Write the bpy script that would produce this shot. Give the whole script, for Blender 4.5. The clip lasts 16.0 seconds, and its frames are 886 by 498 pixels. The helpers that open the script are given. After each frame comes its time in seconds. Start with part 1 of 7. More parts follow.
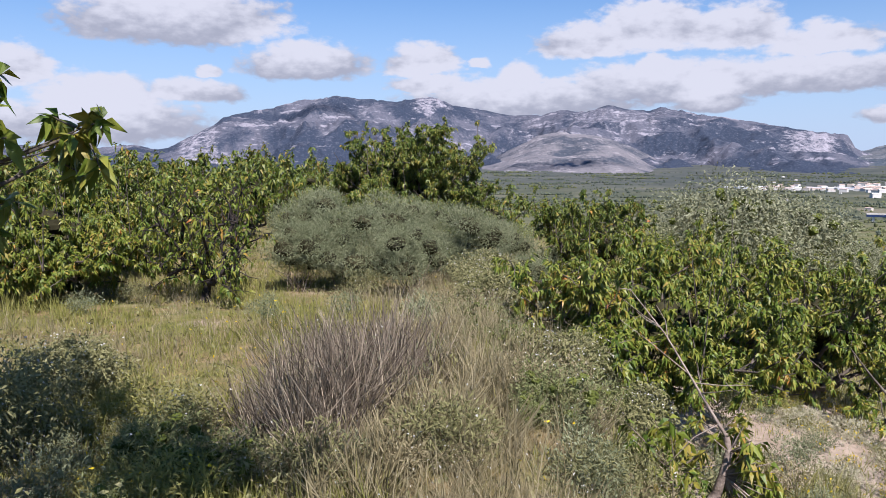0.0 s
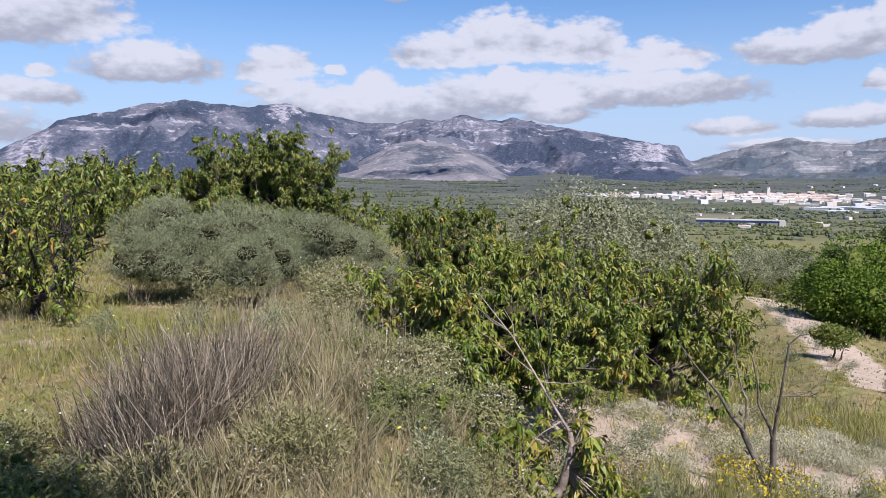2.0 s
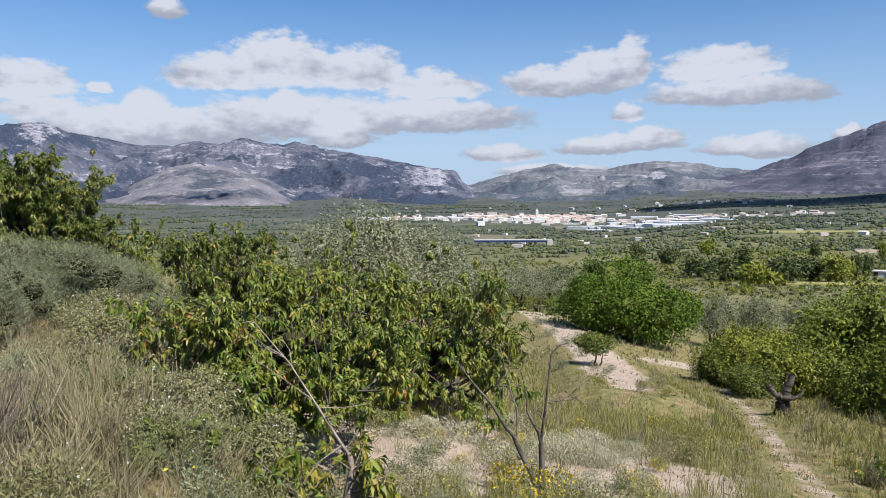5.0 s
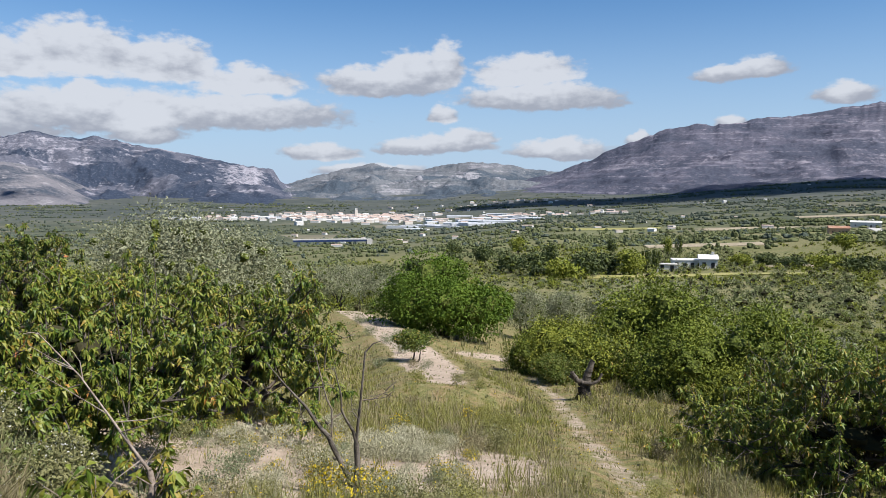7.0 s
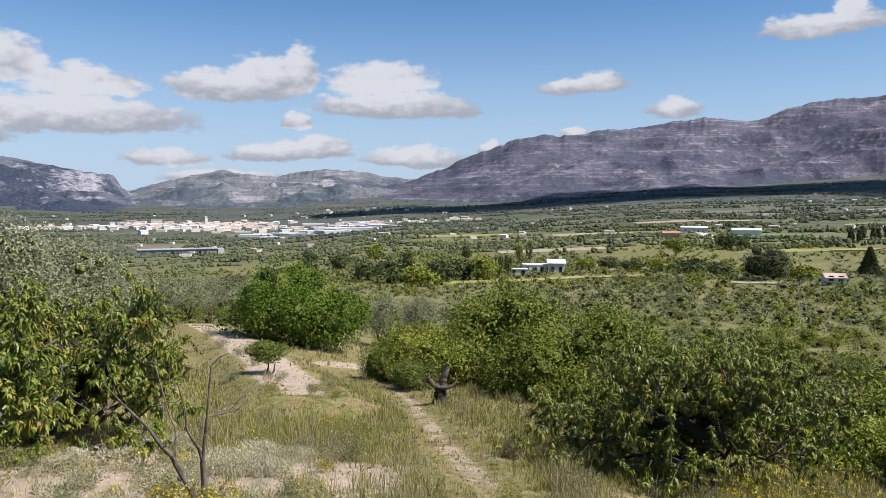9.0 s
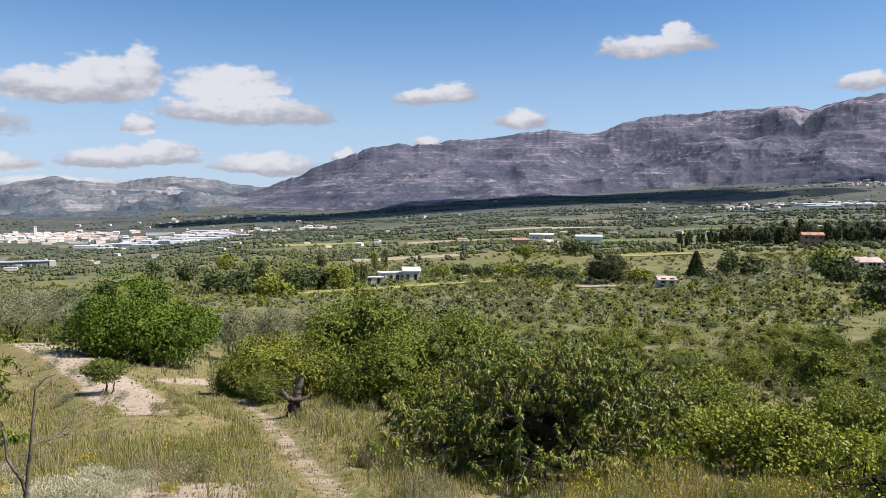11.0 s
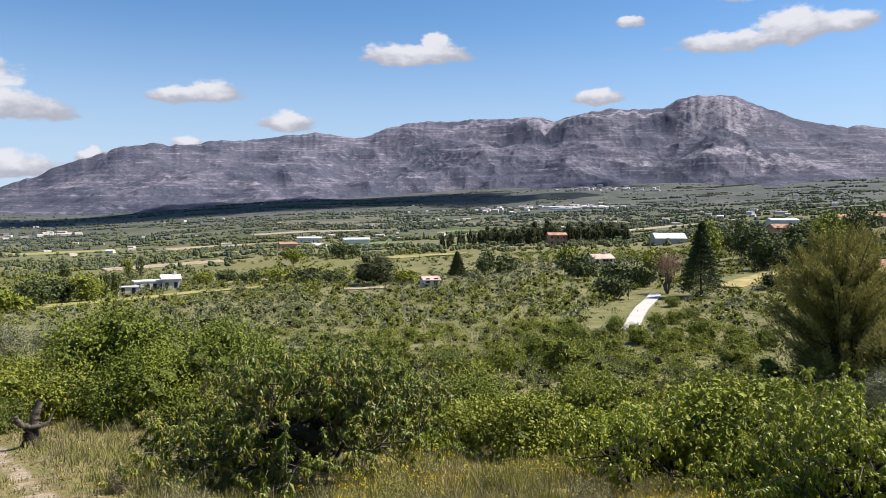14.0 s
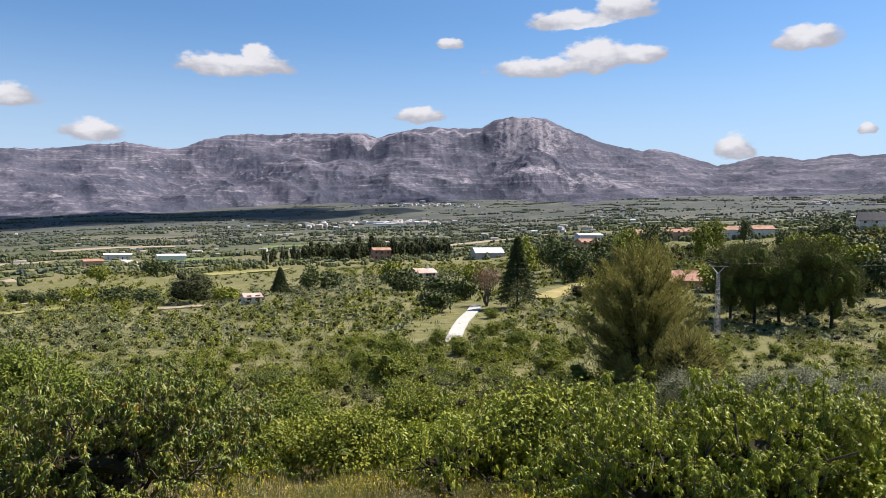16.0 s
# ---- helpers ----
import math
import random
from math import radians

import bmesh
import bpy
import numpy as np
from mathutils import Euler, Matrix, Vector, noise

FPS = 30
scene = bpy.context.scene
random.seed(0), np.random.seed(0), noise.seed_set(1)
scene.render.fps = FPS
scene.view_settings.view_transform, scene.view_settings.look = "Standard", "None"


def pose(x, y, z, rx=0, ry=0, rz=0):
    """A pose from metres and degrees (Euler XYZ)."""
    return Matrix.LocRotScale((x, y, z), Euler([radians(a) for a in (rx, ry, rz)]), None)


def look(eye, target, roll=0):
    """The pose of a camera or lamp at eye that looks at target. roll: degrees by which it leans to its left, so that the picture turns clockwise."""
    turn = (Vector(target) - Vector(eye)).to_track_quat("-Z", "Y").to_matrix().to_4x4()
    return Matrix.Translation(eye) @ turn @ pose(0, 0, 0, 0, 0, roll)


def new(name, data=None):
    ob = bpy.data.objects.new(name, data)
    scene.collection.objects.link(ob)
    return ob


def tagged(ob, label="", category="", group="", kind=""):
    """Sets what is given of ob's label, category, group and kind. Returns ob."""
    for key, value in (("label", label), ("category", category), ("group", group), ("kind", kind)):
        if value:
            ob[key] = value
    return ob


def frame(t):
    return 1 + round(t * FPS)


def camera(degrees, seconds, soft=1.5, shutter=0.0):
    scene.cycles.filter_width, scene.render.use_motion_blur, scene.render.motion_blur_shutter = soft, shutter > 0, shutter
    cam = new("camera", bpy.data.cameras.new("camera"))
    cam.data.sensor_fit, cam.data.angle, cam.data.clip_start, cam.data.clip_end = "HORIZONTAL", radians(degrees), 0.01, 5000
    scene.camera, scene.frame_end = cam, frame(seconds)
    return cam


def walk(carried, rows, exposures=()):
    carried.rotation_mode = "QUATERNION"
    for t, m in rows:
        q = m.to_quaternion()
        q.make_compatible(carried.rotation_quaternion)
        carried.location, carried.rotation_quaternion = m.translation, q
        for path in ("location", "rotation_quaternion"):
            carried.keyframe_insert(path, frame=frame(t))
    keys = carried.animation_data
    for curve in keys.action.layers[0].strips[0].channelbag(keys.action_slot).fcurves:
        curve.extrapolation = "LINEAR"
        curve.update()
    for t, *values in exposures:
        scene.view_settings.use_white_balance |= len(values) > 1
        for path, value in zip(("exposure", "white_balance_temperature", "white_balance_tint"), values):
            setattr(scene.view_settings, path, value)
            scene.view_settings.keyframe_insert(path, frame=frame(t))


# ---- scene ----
# field of view across the picture and the slow turn of the camera: seconds, heading clockwise from +y, pitch, roll
FOV = 61.1
LOOK = [
    (0.0, 0.00, -6.88, -0.20),
    (0.5, 2.85, -7.26, -0.06),
    (1.0, 5.32, -7.28, -0.02),
    (1.5, 8.35, -6.81, 0.01),
    (2.0, 10.83, -6.31, 0.14),
    (2.5, 13.20, -5.90, 0.19),
    (3.0, 15.43, -5.50, 0.14),
    (5.5, 30.50, -4.27, -0.01),
    (6.0, 33.92, -4.14, 0.07),
    (6.5, 37.16, -4.27, 0.15),
    (7.0, 40.81, -4.49, 0.25),
    (7.5, 44.00, -4.52, 0.25),
    (8.0, 46.37, -4.37, 0.23),
    (8.5, 49.50, -4.13, 0.26),
    (9.0, 51.72, -3.87, 0.31),
    (11.5, 65.43, -3.00, 0.29),
    (12.0, 67.85, -2.90, 0.31),
    (12.5, 70.75, -3.21, 0.25),
    (13.0, 74.56, -3.28, 0.10),
    (13.5, 77.38, -3.07, 0.09),
    (14.0, 80.30, -2.87, 0.08),
    (14.5, 84.03, -2.28, 0.12),
    (15.0, 86.89, -1.88, 0.19),
    (15.5, 90.48, -1.62, 0.25),
    (16.0, 93.63, -1.68, 0.20),
]
EYE_Z, ARM = 1.6, 0.25          # height of the lens over the feet, reach of the arms that hold it
TILT = 0.0


def camera_pose(head, pitch, roll):
    a, p = radians(head), radians(pitch + TILT)
    eye = Vector((ARM * math.sin(a), ARM * math.cos(a), EYE_Z))
    way = Vector((math.sin(a) * math.cos(p), math.cos(a) * math.cos(p), math.sin(p)))
    return look(eye, eye + way * 100, roll)


cam = camera(FOV, 16.0, soft=0.75)
BRIGHT = 0.84
walk(cam, [(t, camera_pose(h, p, r)) for t, h, p, r in LOOK],
     [(0.0, BRIGHT, 6150, 20), (3.0, BRIGHT - 0.03, 6100, 18), (5.5, BRIGHT - 0.1, 6250, 12), (7.5, BRIGHT - 0.11, 6350, 11), (9.0, BRIGHT - 0.08, 6500, 13), (12.0, BRIGHT + 0.04, 6550, 14), (14.0, BRIGHT + 0.1, 6600, 14), (16.0, BRIGHT + 0.13, 6750, 15)])

# ---- light ----
SUN_HEAD, SUN_ELEV = 160.0, 52.0
sun_way = Vector((math.sin(radians(SUN_HEAD)) * math.cos(radians(SUN_ELEV)), math.cos(radians(SUN_HEAD)) * math.cos(radians(SUN_ELEV)), math.sin(radians(SUN_ELEV))))
sun_data = bpy.data.lights.new("sun", "SUN")
sun_data.energy, sun_data.angle, sun_data.color = 5.0, radians(0.53), (1.0, 0.945, 0.865)
sun = new("sun", sun_data)
sun.matrix_world = look(sun_way * 60, (0, 0, 0))

world = bpy.data.worlds.new("sky")
scene.world = world
world.use_nodes = True
wn, wl = world.node_tree.nodes, world.node_tree.links
wn.clear()


def wmath(op, a, b=None, c=None, clamp=False):
    n = wn.new("ShaderNodeMath")
    n.operation, n.use_clamp = op, clamp
    for i, v in enumerate((a, b, c)):
        if v is None:
            continue
        if isinstance(v, (int, float)):
            n.inputs[i].default_value = v
        else:
            wl.new(v, n.inputs[i])
    return n.outputs[0]


def wvec(op, a, b=None, c=None):
    n = wn.new("ShaderNodeVectorMath")
    n.operation = op
    for i, v in enumerate((a, b, c)):
        if v is None:
            continue
        if isinstance(v, tuple):
            n.inputs[i].default_value = v
        else:
            wl.new(v, n.inputs[i])
    return n.outputs["Value"] if op == "LENGTH" else n.outputs[0]


sky = wn.new("ShaderNodeTexSky")
sky.sky_type, sky.sun_disc = "NISHITA", False
sky.sun_elevation, sky.sun_rotation = radians(SUN_ELEV), radians(SUN_HEAD)
sky.altitude, sky.air_density, sky.dust_density, sky.ozone_density = 300, 1.0, 0.6, 1.5
coord = wn.new("ShaderNodeTexCoord").outputs["Generated"]
split = wn.new("ShaderNodeSeparateXYZ")
wl.new(coord, split.inputs[0])
heading = wmath("MULTIPLY", wmath("ARCTAN2", split.outputs[0], split.outputs[1]), 57.2958)
height = wmath("MULTIPLY", wmath("ARCSINE", split.outputs[2]), 57.2958)
join = wn.new("ShaderNodeCombineXYZ")
wl.new(heading, join.inputs[0])
wl.new(height, join.inputs[1])
billow = wn.new("ShaderNodeTexNoise")
billow.inputs["Scale"].default_value, billow.inputs["Detail"].default_value, billow.inputs["Roughness"].default_value = 0.6, 7.0, 0.55
stretch = wvec("MULTIPLY", join.outputs[0], (0.55, 1.0, 1.0))
wl.new(stretch, billow.inputs["Vector"])
wave = wvec("MULTIPLY_ADD", billow.outputs["Color"], (1.5, 1.1, 0.0), (-0.75, -0.55, 0.0))
place = wvec("ADD", join.outputs[0], wave)
# cumulus puffs: heading, height over the horizon, half width, half height, all in degrees
CLOUDS = [(-18.8, 10.14, 9.0, 3.43), (-29.7, 6.21, 3.5, 2.16), (-10.0, 7.16, 5.3, 2.12), (-1.4, 7.31, 3.3, 2.09), (-1.0, 5.68, 3.4, 1.09), (-17.0, 6.34, 1.1, 0.73), (2.8, 7.1, 1.0, 0.76),
          (-24.1, 4.65, 5.1, 2.12), (-18.2, 4.95, 4.3, 1.32), (-24.3, 2.8, 8.4, 2.53), (-34.7, 4.15, 4.6, 2.13), (10.7, 8.56, 4.3, 2.05), (15.1, 9.49, 5.1, 2.95), (20.6, 9.07, 4.3, 2.48),
          (5.7, 6.19, 1.8, 1.53), (8.1, 5.11, 2.4, 1.49), (15.6, 6.73, 2.1, 0.97), (16.7, 5.5, 9.6, 2.43), (26.3, 7.88, 4.3, 1.78), (25.0, 5.69, 9.9, 1.92), (5.6, 4.6, 10.2, 2.41),
          (35.7, 8.08, 4.9, 1.73), (38.4, 8.75, 3.3, 2.5), (40.9, 9.23, 1.7, 2.56), (40.9, 5.56, 1.1, 1.0), (42.6, 3.96, 2.4, 1.05), (38.5, 3.32, 3.0, 0.97), (7.2, 12.54, 1.6, 0.9),
          (47.0, 8.9, 4.6, 1.81), (48.0, 7.02, 7.0, 1.73), (40.7, 5.56, 1.3, 1.01), (40.4, 3.48, 5.2, 0.99), (42.9, 4.05, 2.4, 0.96), (31.7, 2.81, 3.4, 0.98), (49.7, 3.12, 4.6, 1.28),
          (63.3, 8.67, 2.3, 1.24), (61.3, 8.26, 2.6, 0.9), (68.7, 6.59, 2.3, 1.15), (61.6, 4.99, 1.3, 0.8), (55.1, 3.8, 0.9, 0.61), (19.5, 4.22, 3.0, 1.53), (35.5, 1.52, 4.9, 0.73),
          (78.3, 11.71, 4.7, 1.28), (79.6, 12.57, 1.2, 1.11), (91.8, 8.39, 2.0, 0.97), (94.2, 13.81, 1.0, 0.43), (55.4, 4.02, 0.7, 0.7), (100.9, 11.85, 4.2, 1.07), (104.9, 12.59, 2.9, 1.8),
          (108.2, 12.55, 2.4, 1.23), (103.3, 15.22, 3.7, 1.09), (107.1, 15.87, 2.6, 1.31), (94.1, 13.68, 1.2, 0.62), (119.3, 12.88, 2.4, 1.37), (114.8, 5.79, 1.5, 1.3), (123.0, 6.59, 0.6, 0.63)]
body, crest = None, None
for a, e, w, h in CLOUDS:
    u = wvec("MULTIPLY_ADD", place, (1 / w, 1 / h, 0.0), (-a / w, -e / h + 0.25, 0.0))
    d = wvec("LENGTH", wvec("MAXIMUM", u, wvec("MULTIPLY", u, (-1.0, -2.1, 0.0))))
    body = d if body is None else wmath("MINIMUM", body, d)
    u = wvec("LENGTH", wvec("SUBTRACT", u, (-0.1, 0.85, 0.0)))
    crest = u if crest is None else wmath("MINIMUM", crest, u)
fine = wn.new("ShaderNodeTexNoise")
fine.inputs["Scale"].default_value, fine.inputs["Detail"].default_value, fine.inputs["Roughness"].default_value = 1.5, 5.0, 0.52
wl.new(stretch, fine.inputs["Vector"])
ragged = wmath("ADD", body, wmath("MULTIPLY_ADD", fine.outputs["Fac"], 0.8, -0.4))
cover = wn.new("ShaderNodeMapRange")
cover.interpolation_type = "SMOOTHSTEP"
wl.new(ragged, cover.inputs[0])
cover.inputs[1].default_value, cover.inputs[2].default_value, cover.inputs[3].default_value, cover.inputs[4].default_value = 1.02, 0.70, 0.0, 0.97
lit = wn.new("ShaderNodeMapRange")
lit.interpolation_type = "SMOOTHSTEP"
wl.new(wmath("ADD", crest, wmath("MULTIPLY_ADD", fine.outputs["Fac"], 1.1, -0.55)), lit.inputs[0])
lit.inputs[1].default_value, lit.inputs[2].default_value, lit.inputs[3].default_value, lit.inputs[4].default_value = 1.25, 0.45, 0.0, 1.0
tone = wn.new("ShaderNodeMix")
tone.data_type = "RGBA"
wl.new(lit.outputs[0], tone.inputs[0])
tone.inputs[6].default_value, tone.inputs[7].default_value = (4.2, 4.5, 5.2, 1), (7.5, 7.8, 8.3, 1)
over = wn.new("ShaderNodeMix")
over.data_type = "RGBA"
wl.new(cover.outputs[0], over.inputs[0])
tint = wn.new("ShaderNodeMix")
tint.data_type, tint.blend_type = "RGBA", "MULTIPLY"
tint.inputs[0].default_value = 1.0
wl.new(sky.outputs[0], tint.inputs[6])
tint.inputs[7].default_value = (0.68, 1.04, 1.33, 1)
veil = wn.new("ShaderNodeMapRange")
veil.interpolation_type = "SMOOTHSTEP"
wl.new(height, veil.inputs[0])
veil.inputs[1].default_value, veil.inputs[2].default_value, veil.inputs[3].default_value, veil.inputs[4].default_value = 16.0, -2.0, 0.0, 0.92
mist = wn.new("ShaderNodeMix")
mist.data_type = "RGBA"
wl.new(veil.outputs[0], mist.inputs[0])
wl.new(tint.outputs[2], mist.inputs[6])
mist.inputs[7].default_value = (5.5, 6.9, 8.8, 1)
wl.new(mist.outputs[2], over.inputs[6])
wl.new(tone.outputs[2], over.inputs[7])
glow = wn.new("ShaderNodeBackground")
glow.inputs["Strength"].default_value = 0.055
wl.new(over.outputs[2], glow.inputs["Color"])
wl.new(glow.outputs[0], wn.new("ShaderNodeOutputWorld").inputs["Surface"])


# ---- materials ----
TONE = 0.75  # common albedo of the sunlit surfaces against the colours named below


def material(name, colours, scale=3.0, detail=6.0, rough=0.85, island=0.0, fine_scale=None, bump=0.0, bump_scale=40.0, translucent=0.0, metal=0.0, spread=(0.3, 0.7), spec=0.3):
    """A noise-driven surface. colours: the stops of the ramp; island: share of the ramp that changes from piece to piece."""
    m = bpy.data.materials.new(name)
    m.use_nodes = True
    nt = m.node_tree
    n, l = nt.nodes, nt.links
    b = n["Principled BSDF"]
    b.inputs["Roughness"].default_value, b.inputs["Metallic"].default_value = rough, metal
    b.inputs["Specular IOR Level"].default_value = spec
    geo = n.new("ShaderNodeNewGeometry")
    big = n.new("ShaderNodeTexNoise")
    big.inputs["Scale"].default_value, big.inputs["Detail"].default_value = scale, detail
    l.new(geo.outputs["Position"], big.inputs["Vector"])
    rng = n.new("ShaderNodeMapRange")
    l.new(big.outputs["Fac"], rng.inputs[0])
    rng.inputs[1].default_value, rng.inputs[2].default_value = spread
    fac = rng.outputs[0]
    if fine_scale:
        small = n.new("ShaderNodeTexNoise")
        small.inputs["Scale"].default_value, small.inputs["Detail"].default_value = fine_scale, 4.0
        l.new(geo.outputs["Position"], small.inputs["Vector"])
        mm = n.new("ShaderNodeMath")
        mm.operation, mm.use_clamp = "MULTIPLY_ADD", True
        l.new(small.outputs["Fac"], mm.inputs[0])
        mm.inputs[1].default_value = 0.9
        sub = n.new("ShaderNodeMath")
        sub.operation = "SUBTRACT"
        l.new(fac, sub.inputs[0])
        sub.inputs[1].default_value = 0.45
        l.new(sub.outputs[0], mm.inputs[2])
        fac = mm.outputs[0]
    if island:
        mix = n.new("ShaderNodeMix")
        mix.inputs[0].default_value = island
        l.new(fac, mix.inputs[2])
        l.new(geo.outputs["Random Per Island"], mix.inputs[3])
        fac = mix.outputs[0]
    ramp = n.new("ShaderNodeValToRGB")
    els = ramp.color_ramp.elements
    while len(els) < len(colours):
        els.new(0.5)
    for i, (el, c) in enumerate(zip(els, colours)):
        el.position = c[3] if len(c) > 3 else i / (len(colours) - 1)
        el.color = (*(TONE * v for v in c[:3]), 1)
    l.new(fac, ramp.inputs[0])
    l.new(ramp.outputs[0], b.inputs["Base Color"])
    if bump:
        nz = n.new("ShaderNodeTexNoise")
        nz.inputs["Scale"].default_value, nz.inputs["Detail"].default_value = bump_scale, 5.0
        l.new(geo.outputs["Position"], nz.inputs["Vector"])
        bp = n.new("ShaderNodeBump")
        bp.inputs["Strength"].default_value, bp.inputs["Distance"].default_value = bump, 1.0 / bump_scale
        l.new(nz.outputs["Fac"], bp.inputs["Height"])
        l.new(bp.outputs[0], b.inputs["Normal"])
    if translucent:
        tr = n.new("ShaderNodeBsdfTranslucent")
        l.new(ramp.outputs[0], tr.inputs["Color"])
        ms = n.new("ShaderNodeMixShader")
        ms.inputs[0].default_value = translucent
        l.new(b.outputs[0], ms.inputs[1])
        l.new(tr.outputs[0], ms.inputs[2])
        l.new(ms.outputs[0], n["Material Output"].inputs["Surface"])
    return m


CHERRY = material("cherry_leaf", [(0.033, 0.064, 0.009), (0.077, 0.133, 0.014), (0.15, 0.206, 0.024), (0.24, 0.271, 0.04), (0.343, 0.257, 0.047, 0.94), (0.361, 0.138, 0.034, 1.0)], 3.5, island=0.65, rough=0.46, translucent=0.15, spec=0.3)
DEEP = material("deep_cherry_leaf", [(0.032, 0.058, 0.009), (0.07, 0.115, 0.014), (0.131, 0.176, 0.023), (0.225, 0.234, 0.041), (0.342, 0.216, 0.045, 0.96)], 3.0, island=0.65, rough=0.46, translucent=0.15, spec=0.3)
LUSH = material("lush_cherry_leaf", [(0.095, 0.139, 0.012), (0.22, 0.28, 0.022), (0.36, 0.403, 0.043), (0.519, 0.5, 0.076)], 2.0, island=0.65, rough=0.46, translucent=0.22, spec=0.28)
RUSTY = material("rusty_cherry_leaf", [(0.035, 0.065, 0.01), (0.085, 0.144, 0.017), (0.167, 0.222, 0.028), (0.278, 0.273, 0.043, 0.78), (0.445, 0.232, 0.051, 0.91), (0.464, 0.129, 0.035, 1.0)], 3.0, island=0.65, rough=0.46, translucent=0.15, spec=0.3)
MAQUIS = material("maquis_leaf", [(0.073, 0.103, 0.011), (0.159, 0.202, 0.024), (0.275, 0.31, 0.047)], 0.9, island=0.6, rough=0.65, translucent=0.12, spec=0.15)
VINES = material("bramble_leaf", [(0.097, 0.132, 0.011), (0.229, 0.264, 0.024), (0.361, 0.378, 0.048)], 1.2, island=0.6, rough=0.5, translucent=0.26, spec=0.25)
OLIVE = material("olive_leaf", [(0.118, 0.139, 0.05), (0.218, 0.242, 0.1), (0.33, 0.348, 0.171)], 1.0, island=0.7, rough=0.75, translucent=0.12, spec=0.08)
SILVER_OLIVE = material("silver_olive_leaf", [(0.13, 0.145, 0.075), (0.26, 0.272, 0.155), (0.41, 0.42, 0.275)], 1.0, island=0.7, rough=0.6, translucent=0.1, spec=0.2)
BROOM = material("broom_leaf", [(0.097, 0.116, 0.054), (0.212, 0.235, 0.12), (0.351, 0.378, 0.227)], 1.5, island=0.6, rough=0.7, translucent=0.08)
SHRUB = material("shrub_leaf", [(0.103, 0.127, 0.017), (0.227, 0.258, 0.032), (0.366, 0.383, 0.059)], 0.9, island=0.6, rough=0.65, translucent=0.1, spec=0.15)
WALNUT = material("walnut_leaf", [(0.048, 0.094, 0.01), (0.101, 0.167, 0.019), (0.171, 0.236, 0.033)], 0.9, island=0.6, rough=0.7, translucent=0.12, spec=0.1)
PINE = material("pine_needle", [(0.036, 0.055, 0.017), (0.078, 0.105, 0.03), (0.145, 0.17, 0.05)], 0.4, island=0.6, rough=0.7, translucent=0.08)
# Far foliage: distance haze painted in as bluer, flatter colour.
FARPINE = material("hazed_pine_needle", [(0.07, 0.09, 0.072), (0.1, 0.122, 0.092), (0.135, 0.155, 0.11)], 0.05, island=0.6, rough=0.9, spec=0.05)
FARLEAF = material("hazed_grove_leaf", [(0.084, 0.101, 0.048), (0.128, 0.145, 0.066), (0.176, 0.185, 0.088)], 0.03, island=0.6, rough=0.9, spec=0.05)
GROVEPINE = material("grove_pine_needle", [(0.055, 0.068, 0.019), (0.098, 0.115, 0.031), (0.157, 0.166, 0.053)], 0.25, island=0.6, rough=0.8, translucent=0.12, spec=0.1)
YPINE = material("young_pine_needle", [(0.165, 0.165, 0.04), (0.305, 0.287, 0.079), (0.476, 0.427, 0.146)], 0.6, island=0.6, rough=0.8, translucent=0.2, spec=0.1)
RUSSET = material("russet_leaf", [(0.14, 0.07, 0.05), (0.26, 0.13, 0.09), (0.33, 0.19, 0.13)], 0.5, island=0.6, rough=0.7)
# Shade inside the crowns, painted as dark lumps behind the leaves.
INNER_SHADE = material("inner_leaf_shade", [(0.058, 0.075, 0.017), (0.109, 0.133, 0.029), (0.174, 0.2, 0.049)], 5.0, fine_scale=30.0, rough=0.9, spec=0.05, bump=0.8, bump_scale=9.0)
CROWN_SHADE = material("crown_shade", [(0.02, 0.019, 0.011), (0.045, 0.042, 0.022), (0.075, 0.07, 0.035)], 3.0, rough=0.95, spec=0.05)
BARK = material("bark", [(0.05, 0.04, 0.032), (0.12, 0.10, 0.08), (0.20, 0.17, 0.14)], 9.0, fine_scale=60.0, bump=0.6, bump_scale=50.0)
DARKBARK = material("dark_bark", [(0.015, 0.012, 0.01), (0.04, 0.032, 0.027), (0.08, 0.065, 0.055)], 9.0, fine_scale=60.0, bump=0.7, bump_scale=40.0)
LICHEN = material("lichen_bark", [(0.09, 0.07, 0.06), (0.17, 0.14, 0.12), (0.25, 0.21, 0.17), (0.36, 0.24, 0.09)], 12.0, fine_scale=70.0, bump=0.5, bump_scale=60.0)
GRASS = material("green_grass", [(0.17, 0.185, 0.04), (0.28, 0.28, 0.07), (0.41, 0.37, 0.13)], 0.7, island=0.6, rough=0.7, translucent=0.18)
STRAW = material("dry_grass", [(0.155, 0.13, 0.06), (0.31, 0.266, 0.142), (0.5, 0.438, 0.28)], 0.8, island=0.7, rough=0.8, translucent=0.15)
STALK = material("grey_stalk", [(0.04, 0.031, 0.022), (0.145, 0.115, 0.083), (0.29, 0.24, 0.175), (0.57, 0.49, 0.355)], 3.0, island=0.85, rough=0.85, translucent=0.1)
HERB = material("herb_leaf", [(0.13, 0.135, 0.05), (0.24, 0.235, 0.095), (0.37, 0.355, 0.18)], 0.8, island=0.6, rough=0.8, translucent=0.12)
YELLOW = material("yellow_petal", [(0.55, 0.40, 0.01), (0.75, 0.60, 0.02)], 3.0, island=0.7, rough=0.6, translucent=0.2)
WHITE = material("white_petal", [(0.45, 0.45, 0.38), (0.68, 0.68, 0.62)], 3.0, island=0.7, rough=0.6, translucent=0.2)
